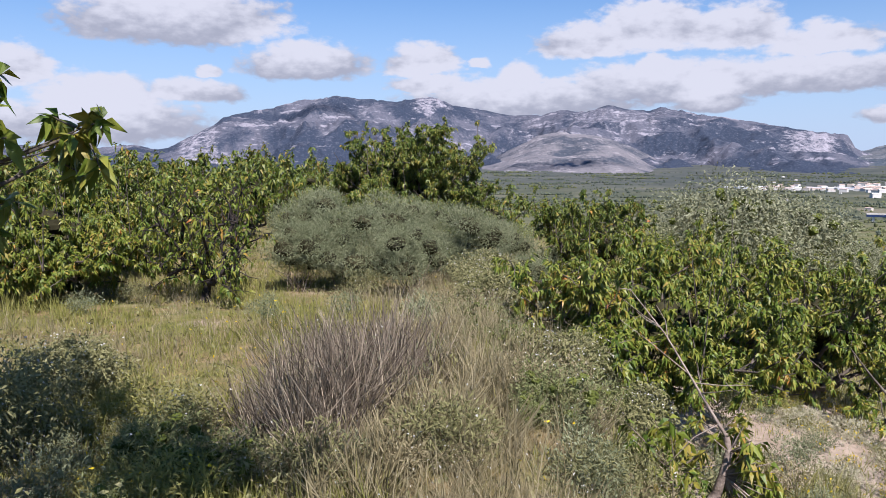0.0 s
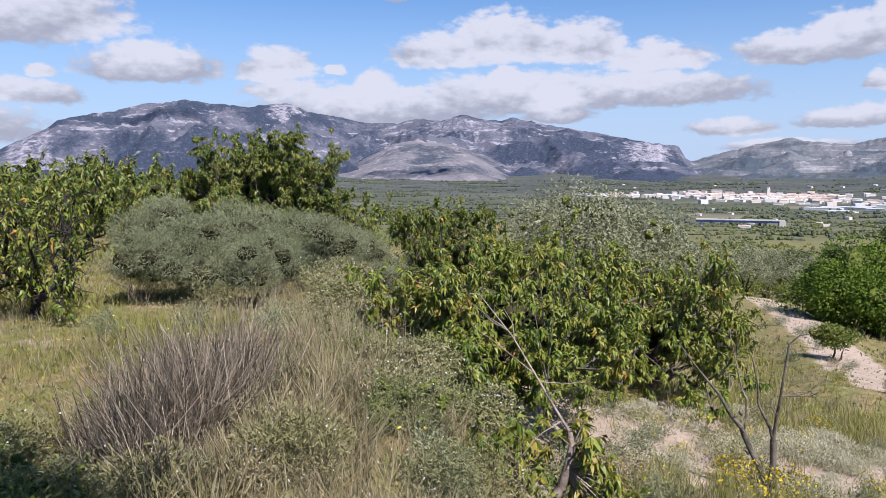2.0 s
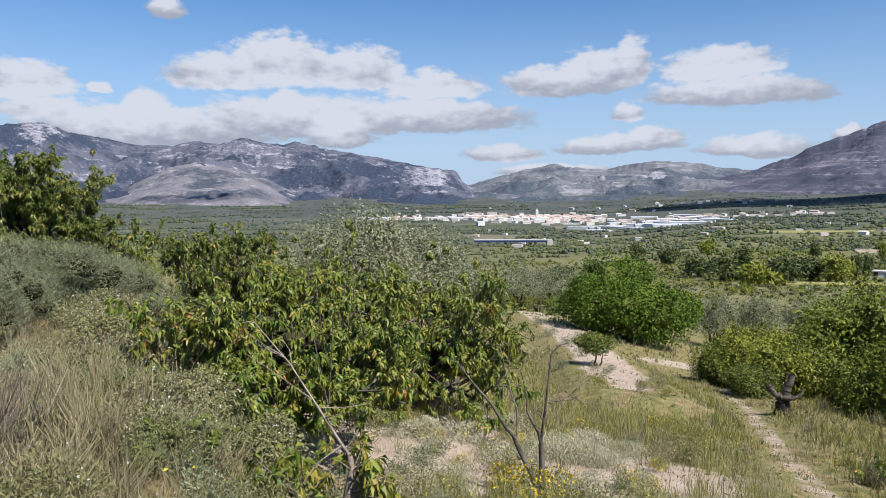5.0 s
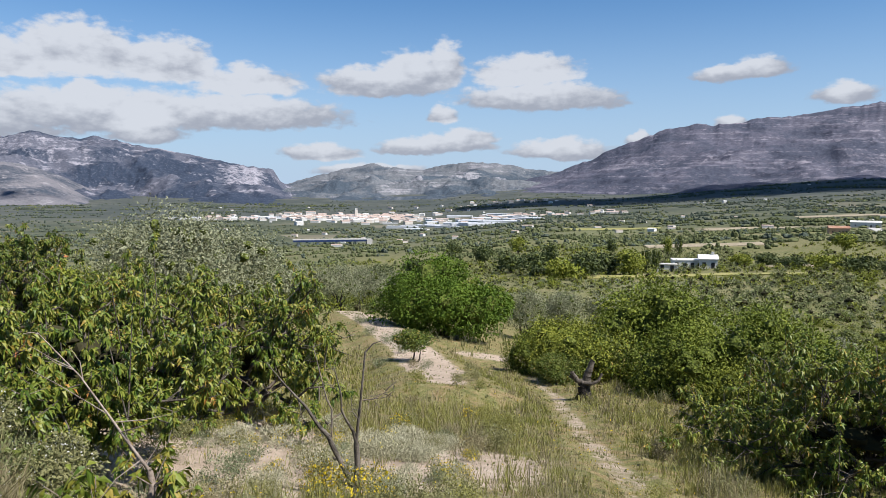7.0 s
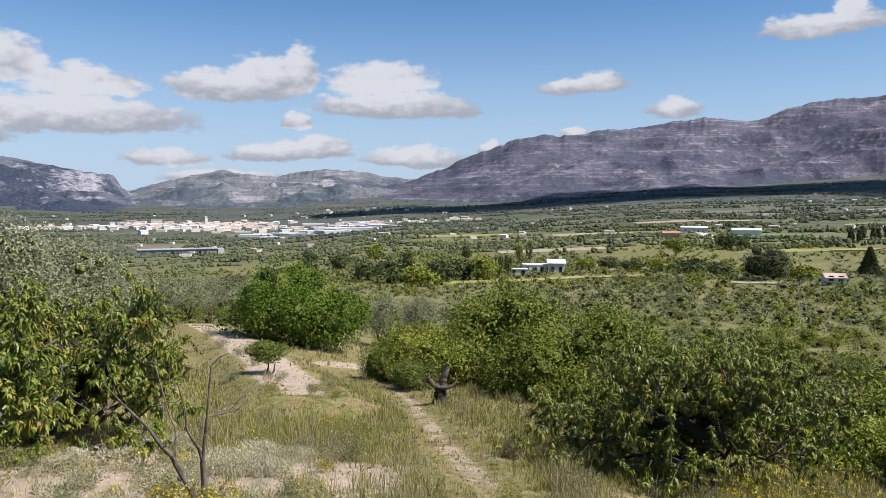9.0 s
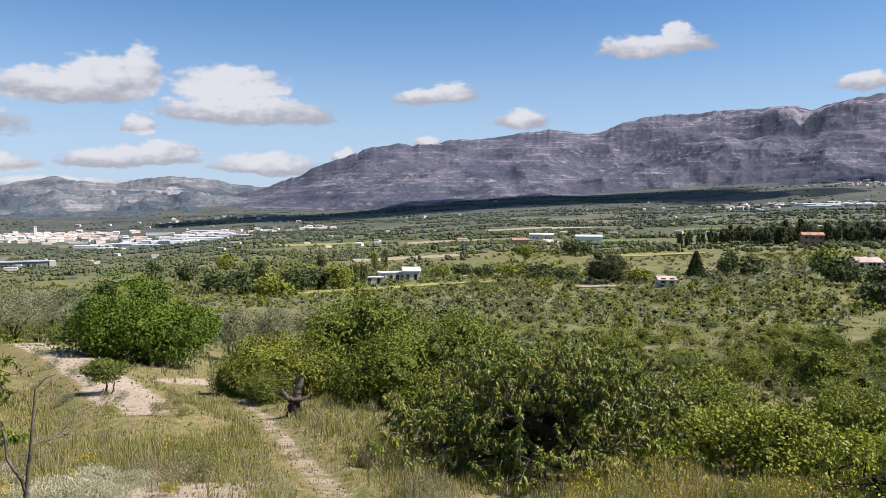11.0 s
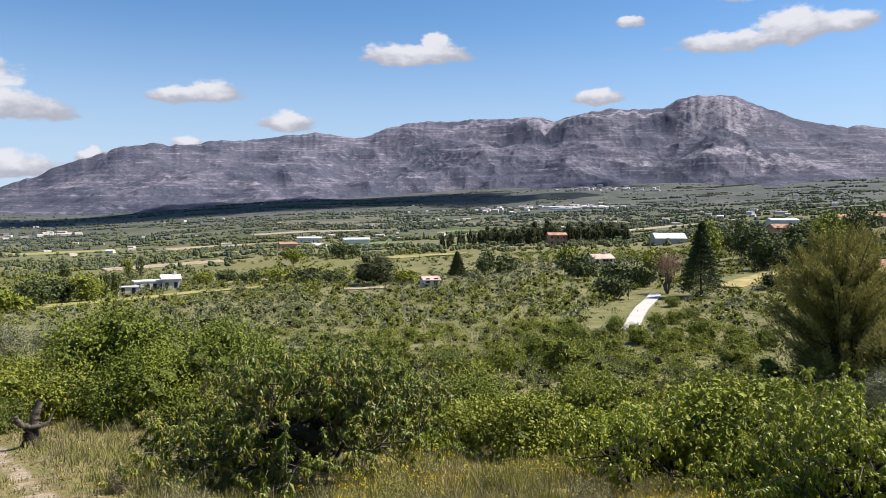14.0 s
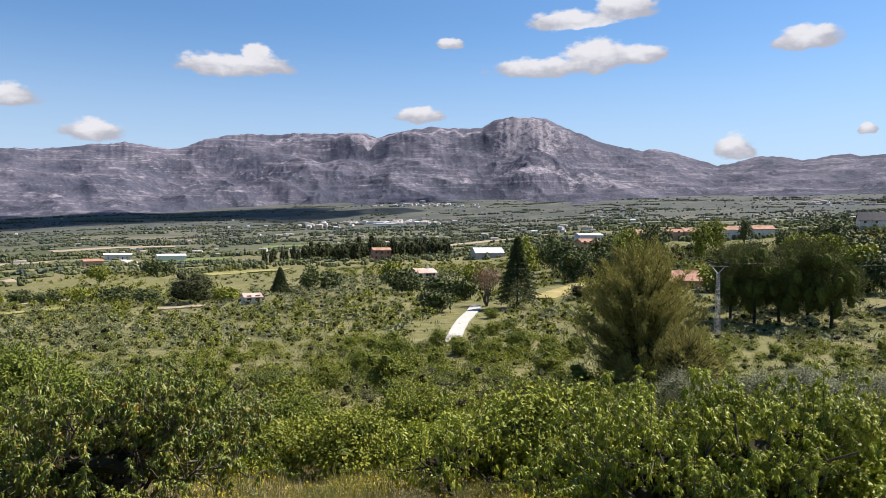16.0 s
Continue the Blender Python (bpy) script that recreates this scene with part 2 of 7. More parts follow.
PALEBARK = material("pale_bark", [(0.17, 0.13, 0.105), (0.30, 0.24, 0.195), (0.42, 0.35, 0.29)], 11.0, fine_scale=70.0, bump=0.5, bump_scale=60.0)
PEBBLE = material("limestone_pebble", [(0.22, 0.18, 0.13), (0.34, 0.28, 0.21), (0.45, 0.39, 0.31)], 2.0, island=0.8, rough=0.9)
PALETILE = material("faded_roof_tile", [(0.40, 0.27, 0.21), (0.52, 0.40, 0.34), (0.60, 0.52, 0.47)], 0.3, fine_scale=4.0, rough=0.9)
WALL = material("whitewash", [(0.68, 0.66, 0.62), (0.80, 0.79, 0.76)], 0.6, fine_scale=4.0, rough=0.9)
CREAM = material("cream_render", [(0.60, 0.54, 0.47), (0.70, 0.65, 0.58)], 0.4, fine_scale=3.0, rough=0.9)
OCHRE = material("ochre_render", [(0.45, 0.30, 0.18), (0.56, 0.40, 0.26)], 0.6, fine_scale=4.0, rough=0.9)
TILE = material("roof_tile", [(0.28, 0.13, 0.08), (0.42, 0.23, 0.15), (0.5, 0.33, 0.24)], 0.5, fine_scale=6.0, rough=0.85)
METAL = material("sheet_metal", [(0.55, 0.57, 0.6), (0.72, 0.73, 0.75)], 0.3, rough=0.5)
STEEL = material("galvanised_steel", [(0.35, 0.36, 0.37), (0.5, 0.5, 0.5)], 4.0, rough=0.5, metal=0.6)
DARK = material("dark_opening", [(0.015, 0.016, 0.02), (0.04, 0.042, 0.05)], 1.0, rough=0.3)
BLUE = material("blue_paint", [(0.014, 0.03, 0.09), (0.024, 0.05, 0.14)], 0.2, rough=0.5)
CONCRETE = material("concrete", [(0.45, 0.43, 0.39), (0.58, 0.56, 0.52)], 0.8, fine_scale=8.0, rough=0.9)


def rock_material(name, scrub, earth, stone, bare=0.0, thin=0.0, bed=(0.0035, 0.0035, 0.075), lined=0.0):
    """Limestone slopes: scrub and stony earth, thin outcrops along the strata, bare rock on the cliff bands. bare, thin: shares of rock."""
    m = bpy.data.materials.new(name)
    m.use_nodes = True
    n, l = m.node_tree.nodes, m.node_tree.links
    b = n["Principled BSDF"]
    b.inputs["Roughness"].default_value, b.inputs["Specular IOR Level"].default_value = 0.95, 0.1
    geo = n.new("ShaderNodeNewGeometry")

    def tex(scale, detail, rough, stretch=None):
        k = n.new("ShaderNodeTexNoise")
        k.inputs["Scale"].default_value, k.inputs["Detail"].default_value, k.inputs["Roughness"].default_value = scale, detail, rough
        src = geo.outputs["Position"]
        if stretch:
            mp = n.new("ShaderNodeMapping")
            mp.inputs["Scale"].default_value = stretch
            l.new(src, mp.inputs[0])
            src = mp.outputs[0]
        l.new(src, k.inputs["Vector"])
        return k.outputs["Fac"]

    def mth(op, a, c, d=None):
        k = n.new("ShaderNodeMath")
        k.operation = op
        for i, v in enumerate((a, c, d)):
            if v is None:
                continue
            if isinstance(v, (int, float)):
                k.inputs[i].default_value = v
            else:
                l.new(v, k.inputs[i])
        return k.outputs[0]

    def step(v, lo, hi):
        k = n.new("ShaderNodeMapRange")
        k.interpolation_type = "SMOOTHSTEP"
        l.new(v, k.inputs[0])
        k.inputs[1].default_value, k.inputs[2].default_value = lo, hi
        return k.outputs[0]

    def blend(fac, a, c):
        k = n.new("ShaderNodeMix")
        k.data_type = "RGBA"
        l.new(fac, k.inputs[0])
        for sock, v in ((k.inputs[6], a), (k.inputs[7], c)):
            if isinstance(v, tuple):
                sock.default_value = (*v, 1)
            else:
                l.new(v, sock)
        return k.outputs[2]

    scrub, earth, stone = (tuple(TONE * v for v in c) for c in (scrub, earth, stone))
    zones = tex(0.0034, 4.0, 0.6)
    strata = tex(1.0, 6.0, 0.62, bed)
    fleck = tex(0.035, 6.0, 0.8)
    grit = tex(0.11, 4.0, 0.75)
    band = n.new("ShaderNodeAttribute")
    band.attribute_name = "band"
    woods = n.new("ShaderNodeAttribute")
    woods.attribute_name = "woods"
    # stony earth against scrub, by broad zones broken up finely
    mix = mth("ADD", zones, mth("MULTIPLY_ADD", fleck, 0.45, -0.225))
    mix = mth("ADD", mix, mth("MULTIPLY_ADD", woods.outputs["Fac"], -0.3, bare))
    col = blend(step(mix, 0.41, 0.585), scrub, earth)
    # ledges in thin lines along the strata, and rubble
    ledge = mth("ADD", strata, mth("MULTIPLY_ADD", fleck, 0.55, -0.275))
    ledge = mth("ADD", ledge, mth("MULTIPLY_ADD", zones, 0.5, thin - 0.25))
    ledge = mth("ADD", ledge, mth("MULTIPLY", woods.outputs["Fac"], -0.12))
    col = blend(mth("MULTIPLY", step(ledge, 0.575, 0.67), 0.6), col, stone)
    if lined:
        # long thin beds, broken up
        lines = tex(1.0, 4.0, 0.55, (0.0016, 0.0016, 0.085))
        lines = mth("ADD", lines, mth("MULTIPLY_ADD", fleck, 1.0, -0.5))
        lines = mth("ADD", lines, mth("MULTIPLY_ADD", zones, 0.5, -0.25))
        col = blend(mth("MULTIPLY", step(lines, 0.58, 0.68), lined), col, stone)
        col = blend(mth("MULTIPLY", step(lines, 0.42, 0.32), lined), col, scrub)
    cliff = mth("ADD", band.outputs["Fac"], mth("MULTIPLY_ADD", fleck, 1.3, -0.65))
    col = blend(mth("MULTIPLY", step(cliff, 0.36, 0.66), 0.8), col, stone)
    # single bushes and their gaps
    col = blend(mth("MULTIPLY", step(grit, 0.53, 0.62), 0.34), col, tuple(0.7 * u for u in scrub))
    col = blend(mth("MULTIPLY", step(grit, 0.45, 0.38), 0.15), col, stone)
    l.new(col, b.inputs["Base Color"])
    bp = n.new("ShaderNodeBump")
    bp.inputs["Strength"].default_value, bp.inputs["Distance"].default_value = 0.6, 12.0
    l.new(fleck, bp.inputs["Height"])
    l.new(bp.outputs[0], b.inputs["Normal"])
    return m


# The blue in these rock and scrub colours is painted distance haze.
ROCK_L = rock_material("hazed_massif", (0.042, 0.058, 0.092), (0.128, 0.135, 0.172), (0.44, 0.422, 0.468), -0.01, -0.01, (0.008, 0.008, 0.04))
ROCK_F = rock_material("hazed_pale_limestone", (0.07, 0.085, 0.112), (0.215, 0.208, 0.225), (0.42, 0.395, 0.41), 0.06, 0.02, (0.008, 0.008, 0.05))
ROCK_M = rock_material("hazed_scrub_hill", (0.075, 0.098, 0.125), (0.175, 0.185, 0.20), (0.40, 0.39, 0.42), 0.02, -0.02)
ROCK_R = rock_material("hazed_limestone_ridge", (0.072, 0.08, 0.113), (0.121, 0.121, 0.16), (0.385, 0.355, 0.395), 0.03, -0.03, lined=0.3)


def ground_material():
    m = bpy.data.materials.new("ground_soil")
    m.use_nodes = True
    n, l = m.node_tree.nodes, m.node_tree.links
    b = n["Principled BSDF"]
    b.inputs["Roughness"].default_value, b.inputs["Specular IOR Level"].default_value = 0.95, 0.15
    geo = n.new("ShaderNodeNewGeometry")

    def noise_node(scale, detail=6.0, rough=0.6):
        k = n.new("ShaderNodeTexNoise")
        k.inputs["Scale"].default_value, k.inputs["Detail"].default_value, k.inputs["Roughness"].default_value = scale, detail, rough
        l.new(geo.outputs["Position"], k.inputs["Vector"])
        return k.outputs["Fac"]

    def ramp(fac, stops):
        k = n.new("ShaderNodeValToRGB")
        els = k.color_ramp.elements
        while len(els) < len(stops):
            els.new(0.5)
        for el, (p, c) in zip(els, stops):
            el.position, el.color = p, (*(TONE * v for v in c), 1)
        l.new(fac, k.inputs[0])
        return k.outputs[0]

    def mix(fac, a, c):
        k = n.new("ShaderNodeMix")
        k.data_type = "RGBA"
        l.new(fac, k.inputs[0])
        l.new(a, k.inputs[6])
        l.new(c, k.inputs[7])
        return k.outputs[2]

    meadow = ramp(noise_node(4.0, 9.0, 0.75), [(0.3, (0.07, 0.085, 0.025)), (0.5, (0.19, 0.185, 0.065)), (0.7, (0.36, 0.31, 0.15))])
    dry = ramp(noise_node(7.0, 9.0, 0.75), [(0.32, (0.13, 0.10, 0.045)), (0.5, (0.29, 0.21, 0.10)), (0.68, (0.46, 0.36, 0.22))])
    wilt = n.new("ShaderNodeMapRange")
    l.new(noise_node(1.9, 7.0, 0.7), wilt.inputs[0])
    wilt.inputs[1].default_value, wilt.inputs[2].default_value = 0.44, 0.6
    meadow = mix(wilt.outputs[0], meadow, dry)
    soil = ramp(noise_node(3.5, 8.0, 0.7), [(0.3, (0.34, 0.265, 0.19)), (0.55, (0.50, 0.40, 0.31)), (0.75, (0.63, 0.54, 0.45))])
    # fields of the valley
    warp = n.new("ShaderNodeTexVoronoi")
    warp.inputs["Scale"].default_value = 0.011
    l.new(geo.outputs["Position"], warp.inputs["Vector"])
    pick = n.new("ShaderNodeSeparateColor")
    l.new(warp.outputs["Color"], pick.inputs[0])
    fields = ramp(pick.outputs[0], [(0.0, (0.104, 0.117, 0.041)), (0.3, (0.149, 0.155, 0.054)), (0.5, (0.198, 0.194, 0.079)), (0.7, (0.261, 0.234, 0.117)), (0.88, (0.171, 0.198, 0.054)), (0.95, (0.36, 0.297, 0.189)), (1.0, (0.324, 0.279, 0.099))])
    patch = ramp(noise_node(0.06, 10.0, 0.78), [(0.38, (0.075, 0.09, 0.032)), (0.5, (0.15, 0.15, 0.06)), (0.60, (0.33, 0.27, 0.16))])
    half = n.new("ShaderNodeMath")
    half.operation = "MULTIPLY"
    l.new(noise_node(0.02, 4.0), half.inputs[0])
    half.inputs[1].default_value = 1.0
    valley = mix(half.outputs[0], fields, patch)
    tuft = ramp(noise_node(0.5, 9.0, 0.78), [(0.36, (0.07, 0.084, 0.024)), (0.48, (0.148, 0.152, 0.052)), (0.60, (0.275, 0.235, 0.12))])
    some = n.new("ShaderNodeMath")
    some.operation = "MULTIPLY"
    l.new(noise_node(0.09, 5.0), some.inputs[0])
    some.inputs[1].default_value = 1.1
    valley = mix(some.outputs[0], valley, tuft)
    wood = ramp(noise_node(0.013, 12.0, 0.82), [(0.38, (0.051, 0.066, 0.051)), (0.47, (0.085, 0.1, 0.068)), (0.54, (0.136, 0.14, 0.089)), (0.62, (0.23, 0.208, 0.149))])
    plots = n.new("ShaderNodeTexVoronoi")
    plots.inputs["Scale"].default_value = 0.009
    l.new(geo.outputs["Position"], plots.inputs["Vector"])
    draw = n.new("ShaderNodeSeparateColor")
    l.new(plots.outputs["Color"], draw.inputs[0])
    farm = ramp(draw.outputs[1], [(0.0, (0.049, 0.063, 0.035)), (0.35, (0.07, 0.084, 0.042)), (0.6, (0.099, 0.109, 0.06)), (0.8, (0.169, 0.155, 0.099)), (0.93, (0.282, 0.239, 0.176)), (1.0, (0.092, 0.134, 0.042))])
    bare_plot = n.new("ShaderNodeMapRange")
    l.new(draw.outputs[2], bare_plot.inputs[0])
    bare_plot.inputs[1].default_value, bare_plot.inputs[2].default_value = 0.45, 0.6
    bare_plot.inputs[4].default_value = 0.5
    wood = mix(bare_plot.outputs[0], wood, farm)
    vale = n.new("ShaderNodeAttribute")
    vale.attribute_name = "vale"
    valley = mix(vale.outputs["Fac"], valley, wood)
    # Haze painted by distance: blue-grey takes over beyond about a kilometre.
    remote_haze = n.new("ShaderNodeAttribute")
    remote_haze.attribute_name = "remote_haze"
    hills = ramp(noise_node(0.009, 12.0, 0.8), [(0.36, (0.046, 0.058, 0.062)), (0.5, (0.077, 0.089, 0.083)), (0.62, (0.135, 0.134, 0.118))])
    valley = mix(remote_haze.outputs["Fac"], valley, hills)
    far = n.new("ShaderNodeAttribute")
    far.attribute_name = "far"
    dirt = n.new("ShaderNodeAttribute")
    dirt.attribute_name = "dirt"
    edge = n.new("ShaderNodeMath")
    edge.operation = "ADD"
    l.new(dirt.outputs["Fac"], edge.inputs[0])
    shift = n.new("ShaderNodeMath")
    shift.operation = "MULTIPLY_ADD"
    l.new(noise_node(2.2, 8.0, 0.75), shift.inputs[0])
    shift.inputs[1].default_value, shift.inputs[2].default_value = 1.6, -0.8
    l.new(shift.outputs[0], edge.inputs[1])
    sharp = n.new("ShaderNodeMapRange")
    l.new(edge.outputs[0], sharp.inputs[0])
    sharp.inputs[1].default_value, sharp.inputs[2].default_value = 0.35, 0.65
    near = mix(sharp.outputs[0], meadow, soil)
    l.new(mix(far.outputs["Fac"], near, valley), b.inputs["Base Color"])
    bp = n.new("ShaderNodeBump")
    bp.inputs["Strength"].default_value, bp.inputs["Distance"].default_value = 0.8, 0.06
    l.new(noise_node(9.0, 8.0, 0.7), bp.inputs["Height"])
    l.new(bp.outputs[0], b.inputs["Normal"])
    return m


SOIL = ground_material()

# ---- the lie of the land: height by heading and distance ----
HEADS = np.array([-60, -12, 8, 22, 36, 50, 72, 92, 110, 130], float)
DISTS = np.array([0, 4, 8, 13, 21, 35, 50, 80, 130, 220, 370, 600, 900, 1400, 2000, 2800, 3600, 4950], float)
LEVELS = np.array([[float(v) for v in row.split()] for row in """
0 0 0 0 0 0 0 0 0 0
0 0.05 -0.1 -0.66 -0.62 -0.65 -0.8 -0.9 -0.8 -0.5
0.1 0.1 -0.35 -0.95 -1.2 -1.4 -1.8 -1.9 -1.8 -1.2
0.1 0.1 -0.6 -1.4 -2.4 -2.6 -2.9 -3.0 -3.0 -2.2
0 0 -1.0 -2.4 -4.0 -4.2 -4.8 -5.0 -5.0 -4
-0.5 -0.8 -2.0 -4.0 -5.7 -6.6 -7.5 -7.5 -8 -7
-1.5 -2.0 -4.0 -5.8 -7.2 -8.6 -10.5 -10.5 -11 -10
-4 -5 -8 -11 -11 -12.5 -15 -14 -14.5 -13
-10 -10 -16 -20 -18 -18.5 -18 -15 -15 -13
-20 -22 -28 -30 -27 -24 -20 -16 -12 -8
-35 -38 -42 -42 -37 -29 -23 -17 -6 0
-50 -52 -55 -55 -50 -36 -27 -17 0 8
-60 -62 -64 -63 -61 -42 -27 -17 6 14
-62 -65 -66 -66 -64 -46 -20 -8 14 24
-55 -58 -60 -62 -64 -40 -2 14 40 50
-35 -40 -45 -48 -50 -18 50 100 110 110
-20 -20 -20 -20 -20 20 90 150 150 150
-10 -10 -10 -10 -10 20 90 150 150 150""".strip().splitlines()])


def smooth(a, b, v):
    t = np.clip((v - a) / (b - a), 0, 1)
    return t * t * (3 - 2 * t)


def strip(x, y, line, width):
    """1 along a polyline, falling to 0 at the width."""
    best = np.full(np.shape(x), 1e9)
    for (x0, y0), (x1, y1) in zip(line, line[1:]):
        dx, dy = x1 - x0, y1 - y0
        t = np.clip(((x - x0) * dx + (y - y0) * dy) / (dx * dx + dy * dy), 0, 1)
        best = np.minimum(best, np.hypot(x - x0 - t * dx, y - y0 - t * dy))
    return 1 - smooth(width * 0.4, width, best)


def polar(head, dist):
    return dist * math.sin(radians(head)), dist * math.cos(radians(head))


BANK_TRACK = [polar(41.3, 18.5), polar(40.3, 22), polar(38.3, 30), polar(36.2, 40), polar(33.4, 56)]
HOLLOW = [polar(43.6, 35), polar(45.6, 36.5), polar(47.0, 36.0)]
FOOT_TRACK = [polar(57, 7), polar(53.8, 9.9), polar(51, 15), polar(49.5, 22), polar(46, 38)]


def level(x, y):
    """Height of the ground; takes arrays."""
    x, y = np.asarray(x, float), np.asarray(y, float)
    d, h = np.hypot(x, y), np.degrees(np.arctan2(x, y))
    h = np.where(h < -150, h + 360, h)
    h = np.clip(h, -60, 130)
    i = np.clip(np.searchsorted(DISTS, d, "right") - 1, 0, len(DISTS) - 2)
    j = np.clip(np.searchsorted(HEADS, h, "right") - 1, 0, len(HEADS) - 2)
    u = np.clip((d - DISTS[i]) / (DISTS[i + 1] - DISTS[i]), 0, 1)
    v = (h - HEADS[j]) / (HEADS[j + 1] - HEADS[j])
    v = v * v * (3 - 2 * v)
    z = (LEVELS[i, j] * (1 - v) + LEVELS[i, j + 1] * v) * (1 - u) + (LEVELS[i + 1, j] * (1 - v) + LEVELS[i + 1, j + 1] * v) * u
    # grassy berm between the upper and the lower terrace
    z = z + 0.38 * np.exp(-((x - 0.05 * y - 0.1) / 0.85) ** 2) * smooth(2.2, 4.0, y) * (1 - smooth(15, 20, y))
    z = z + 0.45 * strip(x, y, BANK_TRACK, 2.6) * smooth(14, 18, d)
    z = z - 0.06 * strip(x, y, FOOT_TRACK, 0.5)
    z = z + 0.05 * np.sin(x / 1.7 + 1.3 + np.sin(y / 2.3)) * np.cos(y / 1.4 + np.sin(x / 3.1)) * smooth(1, 5, d)
    z = z + 0.5 * np.sin(x / 31 + 1.3 + np.sin(y / 43)) * np.cos(y / 27 + np.sin(x / 51)) * smooth(50, 120, d)
    z = z + 2.2 * np.sin(x / 173 + 0.4 + np.sin(y / 213)) * np.cos(y / 147 + np.sin(x / 251)) * smooth(500, 1200, d)
    return z


def ground_z(x, y):
    return float(level(x, y))


def dirt_at(x, y):
    taper = 0.75 + 0.25 * smooth(18, 24, np.hypot(x, y))
    cx, cy = polar(33, 8.0)
    clearing = 1 - smooth(0.55, 1.25, np.hypot((x - cx) / 3.1, (y - cy) / 2.2))
    worn = (0.5 + 0.25 * (np.sin(x * 2.9 + 1.7 * np.sin(y * 2.1)) + np.sin(y * 3.7 + 1.3 * np.sin(x * 2.6)))) ** 3 * (1 - smooth(9, 15, np.hypot(x, y)))
    return np.clip(np.maximum.reduce([taper * np.maximum(strip(x, y, BANK_TRACK[1:], 1.3), strip(x, y, BANK_TRACK[:2], 0.75)), 0.52 * strip(x, y, FOOT_TRACK, 0.34), 0.8 * strip(x, y, HOLLOW, 2.0), 0.85 * clearing, 0.5 * worn]), 0, 1)


# ---- mesh helpers ----
def fast_mesh(name, verts, faces, mat, smooth_shade=False):
    verts, faces = np.asarray(verts, np.float32), np.asarray(faces, np.int32)
    me = bpy.data.meshes.new(name)
    k = faces.shape[1]
    me.vertices.add(len(verts))
    me.vertices.foreach_set("co", verts.ravel())
    me.loops.add(faces.size)
    me.loops.foreach_set("vertex_index", faces.ravel())
    me.polygons.add(len(faces))
    me.polygons.foreach_set("loop_start", np.arange(0, faces.size, k, dtype=np.int32))
    me.polygons.foreach_set("use_smooth", np.full(len(faces), smooth_shade))
    me.update(calc_edges=True)
    me.materials.append(mat)
    return me


def piece(name, me, parent=None, label="", at=None):
    ob = new(name, me)
    if parent:
        ob.parent = parent
    if at is not None:
        ob.matrix_basis = at
    if label:
        tagged(ob, label)
    return ob


def thing(name, label, category, m, group="", kind=""):
    ob = new(name)
    ob.empty_display_size = 0.1
    ob.matrix_basis = m
    return tagged(ob, label, category, group, kind)


def unit(v):
    return v / np.maximum(np.linalg.norm(v, axis=-1, keepdims=True), 1e-9)


def leaf_mesh(name, base, way, length, width, mat, rng, droop=0.25, face=None, far=False, loose=0.7):
    """Folded pointed leaves, four triangles each (two far off), from their stalks along the given ways."""
    n = len(base)
    way = unit(way)
    toward = unit(rng.normal(size=(n, 3))) if face is None else unit(unit(face) + loose * unit(rng.normal(size=(n, 3))))
    side = unit(np.cross(way, toward))
    up = np.cross(side, way)
    L, W = length[:, None], (length * width)[:, None]
    mid = base + way * L * 0.5 + up * L * 0.06
    tip = base + way * L + np.array([0, 0, -1.0]) * L * droop
    left = base + way * L * 0.45 + side * W * 0.5 + up * W * 0.22
    right = base + way * L * 0.45 - side * W * 0.5 + up * W * 0.22
    v = np.stack([base, mid, tip, left, right], 1).reshape(-1, 3)
    f = np.array([[0, 3, 1], [3, 2, 1], [0, 1, 4], [1, 2, 4]])
    if far:
        v = np.stack([base, tip, left, right], 1).reshape(-1, 3)
        f = np.array([[0, 2, 1], [0, 1, 3]])
    faces = (np.arange(n)[:, None, None] * (4 if far else 5) + f[None]).reshape(-1, 3)
    return fast_mesh(name, v, faces, mat)


def tube_mesh(name, segs, mat, sides=5):
    """Tapered tubes: rows of start, end, two radii."""
    s = np.array([[*a, *b, r, q] for a, b, r, q in segs], float)
    a, b, r, q = s[:, :3], s[:, 3:6], s[:, 6:7], s[:, 7:8]
    w = unit(b - a)
    ref = np.where(np.abs(w[:, 2:3]) < 0.9, np.array([[0, 0, 1.0]]), np.array([[1.0, 0, 0]]))
    e1 = unit(np.cross(w, ref))
    e2 = np.cross(w, e1)
    ang = np.arange(sides) * 2 * np.pi / sides
    ring = e1[:, None] * np.cos(ang)[None, :, None] + e2[:, None] * np.sin(ang)[None, :, None]
    v = np.concatenate([a[:, None] + ring * r[:, None], b[:, None] + ring * q[:, None]], 1).reshape(-1, 3)
    k = np.arange(sides)
    f = np.stack([k, (k + 1) % sides, (k + 1) % sides + sides, k + sides], 1)
    faces = (np.arange(len(s))[:, None, None] * 2 * sides + f[None]).reshape(-1, 4)
    return fast_mesh(name, v, faces, mat, True)


def bent(rng, a, b, n=4, sag=0.08):
    """Points along a bent limb."""
    a, b = np.asarray(a, float), np.asarray(b, float)
    t = np.linspace(0, 1, n + 1)[:, None]
    p = a + (b - a) * t
    p[1:-1] += rng.normal(size=(n - 1, 3)) * np.linalg.norm(b - a) * sag
    return p


def limb(segs, pts, r0, r1):
    rr = np.linspace(r0, r1, len(pts))
    for i in range(len(pts) - 1):
        segs.append((pts[i], pts[i + 1], rr[i], rr[i + 1]))


